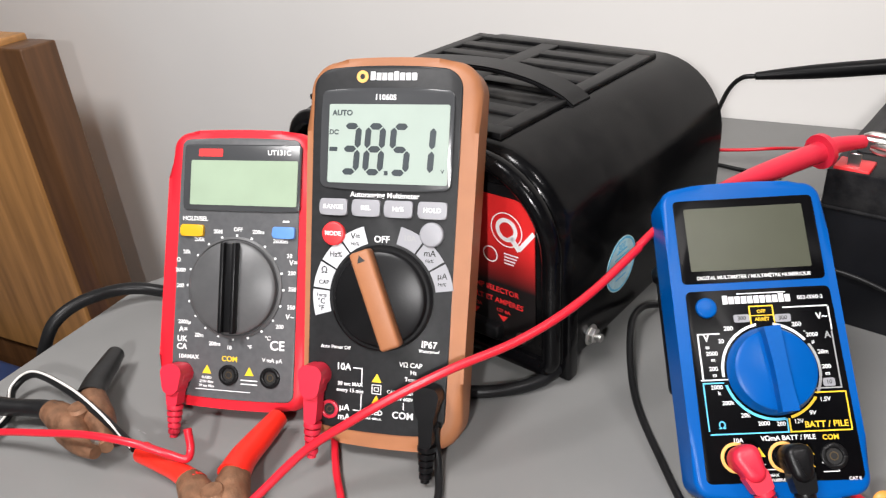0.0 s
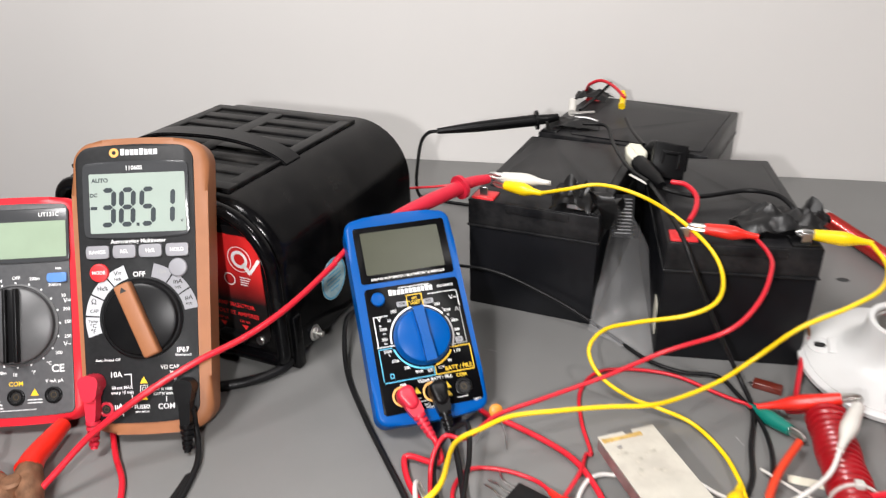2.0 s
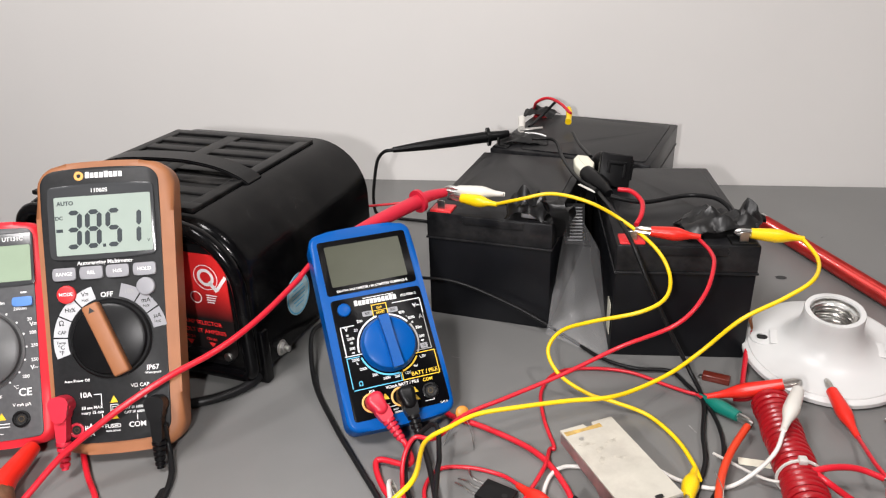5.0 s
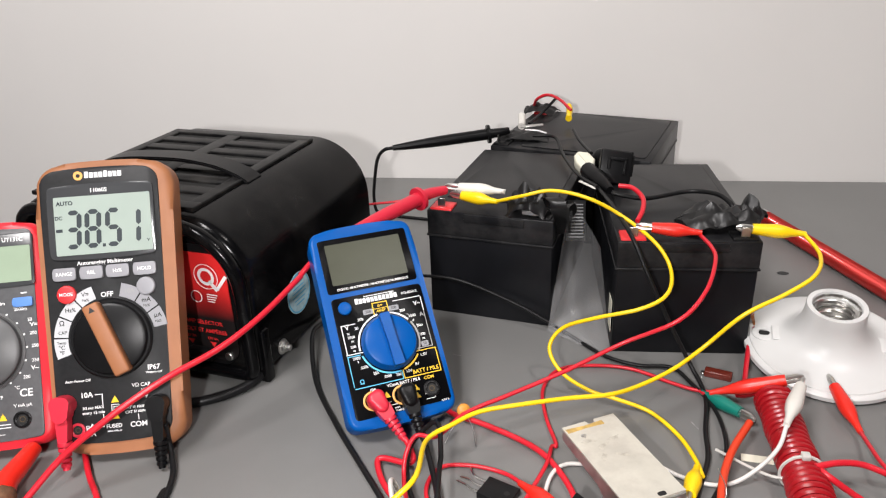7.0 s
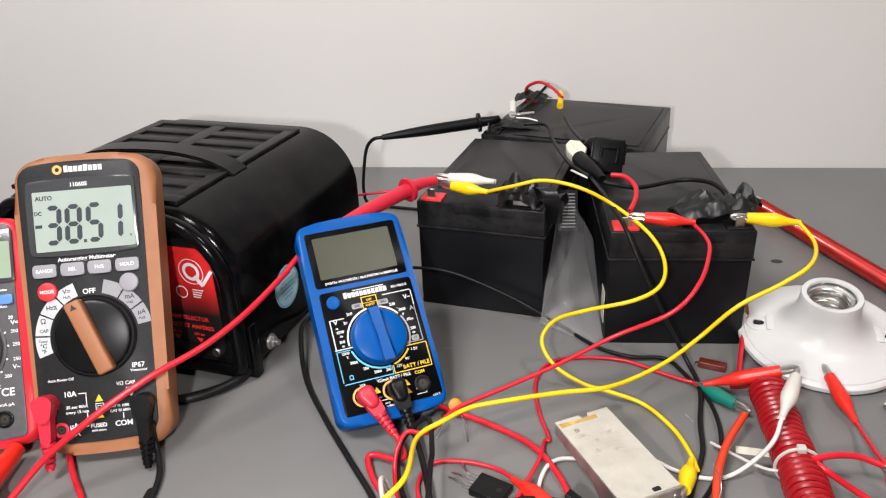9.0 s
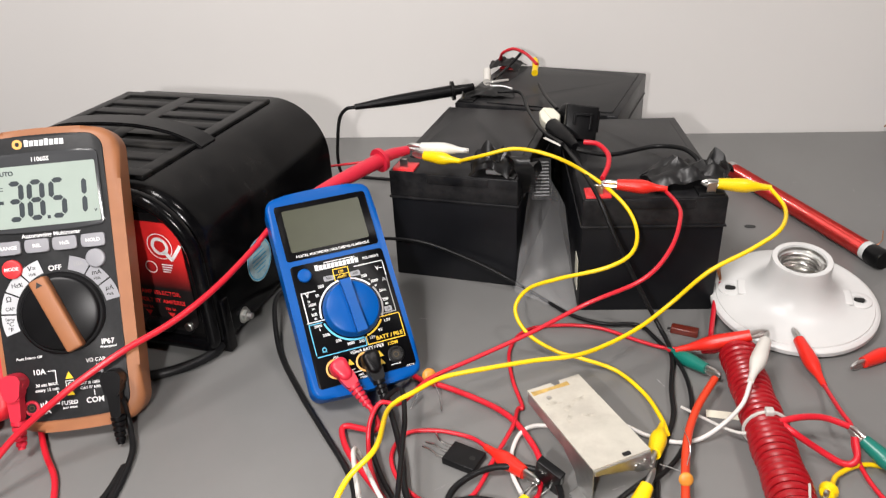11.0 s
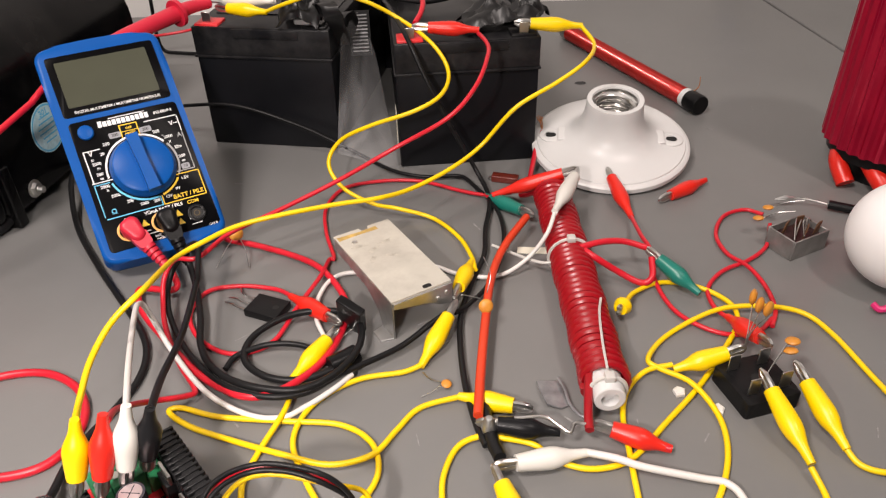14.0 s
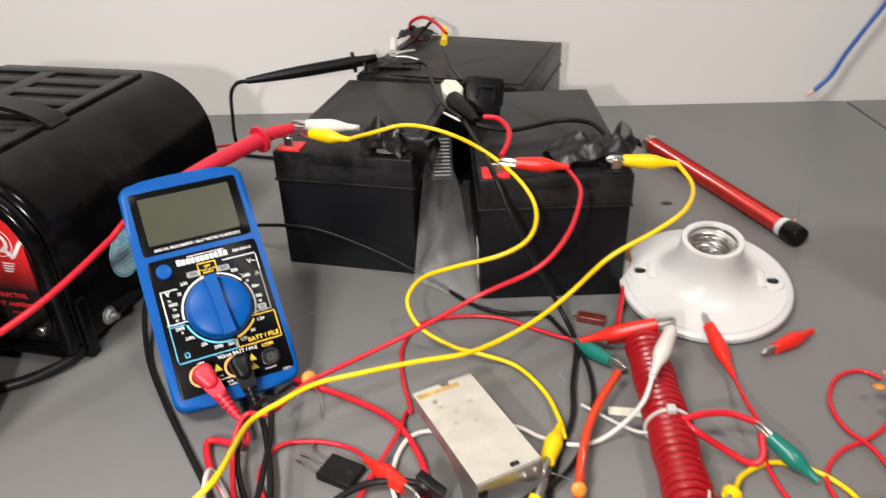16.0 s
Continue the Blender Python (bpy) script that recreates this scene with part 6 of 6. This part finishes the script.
# ---- transistors, LEDs, chips and scraps ----
o = thing("transistor", "black flat power transistor with three silver legs", "transistor", pose(0.1178, 0.2398, 0, 0, 0, -28))
part_mm("body", box(0, 21, 0, 16, 0.3, 5, 0.6), BLACK, o)
part_mm("mounting_hole", disc(1.8, 5, 5.1, 18, 0, 16, 8), HOLE, o)
for i, dy in enumerate((3, 8, 13)):
    part_mm("leg", tube([(0, dy, 2.5), (-6, dy, 2.5), (-10, dy + 1, 3), (-17, dy + (3, 2, 8)[i], 1.2)], 0.5, 6, 5), STEEL, o)
o = thing("transistor", "black power transistor standing against the bracket", "transistor", pose(0.1778, 0.2231, 0, 0, 0, -38))
part_mm("body", box(-8, 8, -2.5, 2.5, 0, 21, 0.6), BLACK, o, m=pose(0, 0, 0.0015, 14, 14, 0))
for dx in (-4, 0, 4):
    part_mm("leg", tube([(dx, 0, 3), (dx - 2, -7, 2), (dx - 3, -13, 1)], 0.4, 6, 5), STEEL, o)
o = thing("transistor", "black round component under the crossing leads", "component", pose(0.1736, 0.1910, 0, 0, 0, 20))
part_mm("body", tube([(-7, 0, 5), (0, 1, 5), (8, 3, 5)], 5, 14, 4), BLACK, o)
o = thing("led", "large clear LED on the end of a black lead", "LED", pose(0.0506, 0.1149, 0.009, 20, 60, 30))
part_mm("lens", lathe([(0, -7), (5.5, -7), (5.5, -4), (5, -3.5), (5, 3), (4, 6), (2, 7.4), (0, 7.7)], 24), CLEAR, o)
part_mm("lead_frame", box(-1.6, 1.6, -0.4, 0.4, -7, 1, 0.2, 1), STEEL, o)
o = thing("led", "clear square LED with twisted wire legs", "LED")
part("lens", box(-0.006, 0.006, -0.004, 0.004, 0, 0.007, 0.0012, 3), CLEAR, o, m=pose(0.2101, 0.0441, 0.0005, 0, 0, -12))
part("leg", tube([(0.2156, 0.0430, 0.004), (0.2241, 0.0440, 0.002), (0.2290, 0.0490, 0.002)], 0.0003, 6), STEEL, o)
part("leg", tube([(0.2156, 0.0400, 0.003), (0.2230, 0.0360, 0.002), (0.2216, 0.0270, 0.001)], 0.0003, 6), STEEL, o)
part("twisted_wire", tube([(0.2240, 0.0360, 0.002), (0.2310, 0.0340, 0.002), (0.2380, 0.0320, 0.002), (0.2470, 0.0340, 0.002), (0.2560, 0.0330, 0.001)], 0.0004, 6), STEEL, o)
part("resistor", tube([(0.2300, 0.0346, 0.002), (0.2330, 0.0340, 0.002)], 0.0014, 10, 2), CERAMIC, o)
o = thing("fuse", "dark red translucent blade fuse on the worktop", "fuse", pose(0.2870, 0.3686, 0, 0, 0, -22))
part_mm("body", box(-9.5, 9.5, -3.5, 3.5, 0, 5, 0.8), BROWNCHIP, o)
part_mm("blade", box(-12, -9, -1.6, 1.6, 1, 1.8, 0.1, 1), STEEL, o)
o = thing("foil_scrap", "crumpled grey foil scrap with a thin wire", "scrap", pose(0.2730, 0.1598, 0, 0, 0, -12))
bm = slab([(-7, 7), (4, 10), (9, -6), (5, -9), (-2, -8), (-4, -3)], 0.4, 1.2)
part_mm("sheet", bm, GREYFILM, o, m=pose(0, 0, 0.001, -4, 9, 0))
part_mm("curled_edge", tube([(4, 10, 2.6), (7, 2, 2.8), (9, -6, 2.2), (14, -12, 1), (20, -14, 1)], 0.8, 6, 5), GREYFILM, o)
o = thing("wire_link", "bent bare steel wire link between clips", "wire")
part("wire", tube([(0.2510, 0.1376, 0.012), (0.2638, 0.1358, 0.013), (0.2696, 0.1318, 0.011), (0.2746, 0.1289, 0.009), (0.2776, 0.1328, 0.01), (0.2830, 0.1318, 0.01)], 0.0008, 8), STEEL, o)
o = thing("solder_joint", "silvery blob of solder joining the sleeve and clips", "solder joint", pose(0.2396, 0.1382, 0.008))
part_mm("blob", lathe([(0, -5), (3, -4.5), (3.6, -1), (2.8, 3), (1.6, 5), (0, 5.6)], 14), ZINC, o)
o = thing("tape_scrap", "strip of beige masking tape beside the coil", "tape")
part("strip", slab([(0.279, 0.279), (0.298, 0.276), (0.2985, 0.2825), (0.2805, 0.2855)], 0.0003, 0.0007), CREAM, o)
for x, y, a in ((0.335, 0.154, 20), (0.349, 0.141, 70)):
    o = thing("plastic_scrap", "tiny crumpled clear plastic scrap", "scrap", pose(x, y, 0.0002, 0, 0, a))
    part_mm("flake", slab([(-3, -2), (1, -3), (3.5, 0), (1, 3), (-2, 2.4)], 0, 2.2, 0.7, 1), BOOT_WHITE, o)
o = thing("stain", "small dark round stain on the worktop", "stain", pose(0.3852, 0.5353, 0.0002))
part_mm("spot", slab([(5 * math.cos(t / 8 * math.pi) * (1 + 0.12 * math.sin(3 * t)), 3.4 * math.sin(t / 8 * math.pi)) for t in range(16)], 0, 0.2), SEAM, o)
rng = random.Random(11)
bm = bmesh.new()
for i in range(70):
    x, y, a = rng.uniform(-0.32, 0.6), rng.uniform(0.0, 0.7), rng.uniform(0, 180)
    join(bm, box(-rng.uniform(0.001, 0.006), rng.uniform(0.001, 0.005), -0.0003, rng.uniform(0.0001, 0.0006), 0.00005, 0.00015), pose(x, y, 0, 0, 0, a))
tagged(part("scuff_marks", bm, SCUFF, None, smooth=False), "fine pale scratches and flecks on the worktop paint", "scratches", kind="stuff")

# ---- jump clamps at the worktop's edge ----


def clamp(label, m, grip):
    o = thing("battery_clamp", label, "clamp", m)
    for s in (1, -1):
        shape = [5.0, 5.8, 6.4, 7.0, 7.8] if s > 0 else [5.4, 4.8, 4.6, 5.2, 6.6]
        part_mm("handle", tube([(-48, 33 * s, 12), (-36, 24 * s, 13), (-23, 14 * s, 14), (-13, 8.5 * s, 14)], 7, 16, 6, radii=shape), grip, o, "insulated handle grip")
        jw = tube([(-18, 11 * s, 14), (-6, 7.5 * s, 13), (8, 6.5 * s, 12), (20, 5.5 * s, 12), (30, 2.6 * s, 12)], 7, 16, 6, radii=[6.2, 8.2, 8.6, 7.0, 5.2, 3.4])
        part_mm("jaw", jw, RUSTY, o, "rusty steel jaw")
    part_mm("spring", lathe([(0, 3), (5, 3), (6, 5), (6, 20), (4.6, 21.5), (0, 21.5)], 20), RUSTY, o)
    part_mm("nose_rivet", lathe([(0, 10), (2.4, 10), (2.4, 17.2), (0, 17.6)], 14), STEEL, o, m=pose(0.026, 0, 0))
    return o


clamp("rusty steel battery clamp with taped black handles", pose(-0.2620, 0.2190, 0, 0, 0, -25), TAPE)
clamp("rusty steel battery clamp with red handles", pose(-0.1565, 0.2005, 0, 0, 0, -47), BOOT_RED)

# ---- test probes ----


def probe(label, material, a, b, tip):
    """A test probe from its lead end a to its guard b, with its tip beyond."""
    o = thing("test_probe", label, "test probe")
    a, b, tip = Vector(a), Vector(b), Vector(tip)
    n = (b - a).normalized()
    part("grip", tube([a, a.lerp(b, 0.5), b], 0.005, 16, 8, radii=[0.0028, 0.0042, 0.0052, 0.0056, 0.0056, 0.0058]), material, o, "ribbed grip")
    part("finger_guard", tube([b - n * 0.0015, b + n * 0.0015], 0.0095, 18, 3), material, o)
    part("barrel", tube([b, b + n * 0.012, tip - n * 0.004], 0.004, 14, 4, radii=[0.0052, 0.0045, 0.0036]), material, o)
    part("tip", tube([tip - n * 0.006, tip], 0.001, 8, 2), STEEL, o)
    return o


probe("red test probe with its tip on a battery terminal", PLUGRED, (0.0168, 0.3954, 0.1), (0.0648, 0.4530, 0.106), (0.0873, 0.4744, 0.107))
probe("black test probe with its tip at the rear battery", PLUGBLACK, (0.0180, 0.6244, 0.095), (0.1144, 0.6447, 0.1025), (0.1388, 0.6515, 0.1045))
lead("test_lead", "red lead joining the probe behind the blue meter", WIRE_RED, 0.002, [(-0.0093, 0.3597, 0.085), (-0.0007, 0.3737, 0.092), (0.0168, 0.3954, 0.1)], [])
lead("test_lead", "black probe lead looping down behind the batteries", WIRE_BLACK, 0.0018, [(0.0180, 0.6244, 0.095), (0.0086, 0.6260, 0.0925), (-0.0005, 0.6349, 0.08), (-0.0099, 0.6594, 0.05), (-0.0152, 0.6731, 0.022), (-0.0128, 0.6762, 0.004), (0.0041, 0.6703, 0.002), (0.0465, 0.6590, 0.002)], [])
lead("wire", "blue wire with a bare copper end before the wall", WIRE_BLUE, 0.0023, [(0.6110, 0.7570, 0.0190), (0.6260, 0.7570, 0.0350), (0.6380, 0.7570, 0.0620), (0.6550, 0.7570, 0.0920), (0.6660, 0.7570, 0.1120), (0.6770, 0.7570, 0.1430)], [])
lead("wire", "bare copper end of the blue wire", COPPER, 0.0008, [(0.6030, 0.7570, 0.0120), (0.6070, 0.7570, 0.0155), (0.6110, 0.7570, 0.0190)], [])
o = thing("test_probe", "red test probe lying at the loop of red wire", "test probe")
part("grip", tube([(-0.1040, 0.1880, 0.004), (-0.0742, 0.1902, 0.004), (-0.0510, 0.1913, 0.004)], 0.0035, 12), PLUGRED, o)
part("tip", tube([(-0.0510, 0.1913, 0.004), (-0.0320, 0.1903, 0.003)], 0.0009, 8), STEEL, o)

# ---- fuse holder, connector and tape on the batteries ----
o = thing("fuse_holder", "black plastic fuse holder with an open cover", "fuse holder", pose(0.2110, 0.5120, 0.098, 0, 0, 0))
tip = pose(0, 0, 0, -20, 8, 0)
part_mm("body", box(0, 27, 0, 8, 0, 29, 1.2), BLACK, o, m=tip)
part_mm("cover", slab([(1, 1), (26, 1), (26, 28), (1, 28)], 0, 1.2, 0.4, 2), BLACK, o, "dull black hinged cover", m=tip @ pose(0, 0, 0, 90, 0, 0))
part_mm("cover_rib", box(6, 22, -3, -1, 20, 22.5, 0.5), BLACK, o, m=tip)
part_mm("cover_rib", box(19.5, 22, -3, -1, 9, 22, 0.5), BLACK, o, m=tip)
part_mm("cover_rib", box(6, 8.5, -3, -1, 12, 22, 0.5), BLACK, o, m=tip)
part_mm("hinge", box(26, 28.5, 1, 7, 8, 26, 0.8), BLACK, o, m=tip)
o = thing("connector", "cream plastic two-way wire connector", "connector", pose(0.2030, 0.5440, 0.0985, 24, -18, 24))
part_mm("shell", slab([(-7, -9), (3, -11), (8, -4), (7.5, 6), (1, 12), (-5, 9.5), (-8, 2)], 1, 13, 1.8, 3), CREAM, o)
part_mm("latch", box(-5, 2, -12, -8, 3, 8, 1), CREAM, o)
part_mm("key_ridge", box(-1.2, 1.2, -7, 8, 12.4, 14, 0.5), CREAM, o)
o = thing("connector_sleeve", "black rubber sleeve behind the cream connector", "sleeve")
part("sleeve", tube([(0.2130, 0.5560, 0.1000), (0.2180, 0.5510, 0.1090), (0.2220, 0.5420, 0.1060)], 0.0062, 12, 5, radii=[0.0058, 0.0068, 0.0062]), PLUGBLACK, o)
o = thing("cable_boot", "black rubber cable boot below the connector", "boot")
part("boot", tube([(0.2021, 0.5158, 0.108), (0.2103, 0.4942, 0.106), (0.2169, 0.4759, 0.104)], 0.005, 12, 6, radii=[0.0066, 0.0068, 0.0056, 0.0034]), PLUGBLACK, o)
part("tie_end", box(-0.0012, 0.0012, -0.011, 0.011, 0, 0.0012, 0.0004, 1), BOOT_WHITE, o, "white end of a cable tie", m=pose(*(0.2000, 0.4870, 0.1040), 0, 0, 32))
o = thing("crimp", "yellow crimp terminal on the red bridging wire", "crimp")
part("sleeve", tube([(0.2005, 0.7215, 0.112), (0.2009, 0.7130, 0.108), (0.1988, 0.6946, 0.104)], 0.0034, 12, 4, radii=[0.0026, 0.0034, 0.0036, 0.003, 0.0036]), BOOT_YELLOW, o)


def tape_wrap(label, x, y, z, w_, d_, h_, turn, seed):
    """A loose wad of insulating tape."""
    o = thing("insulating_tape", label, "tape", pose(x, y, z, 0, 0, turn))
    r_ = random.Random(seed)
    bm = bmesh.new()
    bmesh.ops.create_grid(bm, x_segments=16, y_segments=12, size=1)
    for v in bm.verts:
        u, t = v.co.x, v.co.y
        k = max(0.0, 1 - (u * u + t * t) * 0.62)
        hgt = h_ * (k ** 0.7) * (0.7 + 0.5 * noise.noise(Vector((u * 2.1 + seed, t * 2.3, 0)))) + 0.0012 * noise.noise(Vector((u * 6, t * 6 + seed, 3)))
        v.co = Vector((u * w_ * (0.85 + 0.2 * noise.noise(Vector((t * 2, seed, 1)))), t * d_ * (0.85 + 0.2 * noise.noise(Vector((u * 2, seed, 5)))), max(0.0004, hgt)))
    ext = bmesh.ops.extrude_face_region(bm, geom=bm.faces[:])
    for e in ext["geom"]:
        if isinstance(e, bmesh.types.BMVert):
            e.co.z += 0.0006
    part("wad", bm, TAPE, o)
    return o


tape_wrap("shiny black tape wad over a battery terminal", 0.2900, 0.4260, 0.0945, 0.032, 0.019, 0.02, 8, 1)
tape_wrap("crumpled black tape lump beside the battery's wound wire", 0.3130, 0.4330, 0.0945, 0.013, 0.017, 0.021, -30, 6)
tape_wrap("black tape wrapped over the battery corner", 0.1520, 0.4510, 0.0945, 0.019, 0.015, 0.026, -18, 4)
tape_wrap("black tape over the rear battery terminals", 0.1500, 0.6560, 0.0940, 0.030, 0.016, 0.009, -6, 8)
tape_wrap("black tape on the rear battery's far terminal", 0.1720, 0.7600, 0.0940, 0.022, 0.016, 0.012, -22, 12)


def tape_strap(label, pts, wide, width):
    """A strip of insulating tape bent along pts, lying across the direction wide."""
    o = thing("insulating_tape", label, "tape")
    p = [Vector(q) for q in pts]
    fine = []
    for i in range(len(p) - 1):
        p0, p1, p2, p3 = p[max(i - 1, 0)], p[i], p[i + 1], p[min(i + 2, len(p) - 1)]
        for j in range(6):
            k = j / 6
            fine.append(0.5 * (2 * p1 + (p2 - p0) * k + (2 * p0 - 5 * p1 + 4 * p2 - p3) * k * k + (3 * p1 - p0 - 3 * p2 + p3) * k ** 3))
    fine.append(p[-1])
    bm = bmesh.new()
    w_ = Vector(wide).normalized() * width
    rows = []
    for i, c in enumerate(fine):
        row = []
        for j in range(5):
            f = j / 4 - 0.5
            row.append(bm.verts.new(c + w_ * f * (1 + 0.15 * noise.noise(Vector((i * 0.35, 1, 2)))) + Vector((0, 0, 0.0012 * noise.noise(Vector((i * 0.5, f * 3, 7)))))))
        rows.append(row)
    for a_, b_ in zip(rows, rows[1:]):
        for j in range(4):
            bm.faces.new((a_[j], a_[j + 1], b_[j + 1], b_[j]))
    ext = bmesh.ops.extrude_face_region(bm, geom=bm.faces[:])
    bm.normal_update()
    for e in ext["geom"]:
        if isinstance(e, bmesh.types.BMVert):
            e.co += Vector((0.0004, -0.0003, 0.0006))
    part("strip", bm, TAPE, o)


tape_strap("black tape strip draped over the battery's edge", [(0.1590, 0.4510, 0.0965), (0.1640, 0.4470, 0.1060), (0.1700, 0.4370, 0.1120), (0.1740, 0.4310, 0.1060), (0.1770, 0.4440, 0.0880), (0.1780, 0.4530, 0.0760)], (0.95, -0.3, 0.1), 0.013)
tape_strap("black tape strip hanging into the gap between batteries", [(0.1770, 0.4460, 0.0980), (0.1830, 0.4600, 0.0980), (0.1860, 0.4690, 0.0880), (0.1820, 0.4820, 0.0700)], (0.8, 0.5, 0), 0.010)
o = thing("spade_terminal", "white sleeved spade terminal on the rear battery", "terminal")
part("sleeve", tube([(0.1485, 0.6860, 0.0985), (0.1490, 0.6960, 0.1010), (0.1490, 0.7050, 0.1060)], 0.0040, 10, 4), BOOT_WHITE, o, "off-white sleeve")
part("blade", box(-0.012, 0.012, -0.003, 0.003, 0, 0.001, 0.0002, 1), STEEL, o, m=pose(0.1590, 0.6740, 0.1020, 0, -4, 4))
part("crimp_barrel", tube([(0.1520, 0.6660, 0.1000), (0.1640, 0.6640, 0.1000), (0.1740, 0.6600, 0.0980)], 0.0013, 10, 4), ZINC, o)
o = thing("spade_terminal", "bare steel spade terminal under tape", "terminal")
part("blade", box(-0.006, 0.006, -0.004, 0.004, 0, 0.004, 0.0006, 1), ZINC, o, m=pose(0.1528, 0.4435, 0.097, 0, 0, -18))

# ---- clear bag between the batteries ----
o = thing("plastic_bag", "crumpled clear plastic bag with a bar-code strip between batteries", "plastic bag")
bm = bmesh.new()
nx, nz = 14, 16
grid = []
for i in range(nx + 1):
    col = []
    for j in range(nz + 1):
        u, v = i / nx, j / nz
        x = 0.19 + (u - 0.5) * 0.046 * (1 - 0.5 * v)
        y = 0.428 - u * 0.034 + 0.075 * v * (1 - abs(2 * u - 1)) + 0.006 * noise.noise(Vector((u * 5, v * 4, 2)))
        col.append(bm.verts.new((x, y, 0.001 + 0.09 * v)))
    grid.append(col)
for i in range(nx):
    for j in range(nz):
        bm.faces.new((grid[i][j], grid[i + 1][j], grid[i + 1][j + 1], grid[i][j + 1]))
part("film", bm, FILM, o, "clear film")
bc = part("label_strip", box(-0.008, 0.008, -0.0006, 0, 0, 0.034, 0), PLUGBLACK, o, "black bar-code strip", m=pose(0.1912, 0.4737, 0.06, -28, 0, 0))
for i in range(11):
    part("bar", box(-0.006, 0.006, -0.0011, -0.0007, 0.003 + 0.0027 * i, 0.0039 + 0.0027 * i), GREYFILM, bc)
part("crease_tape", box(0, 0.0004, 0, 0.014, 0.004, 0.03), CREAM, o, "white paper sticker on the battery side", m=pose(0.2132, 0.4039, 0.012))
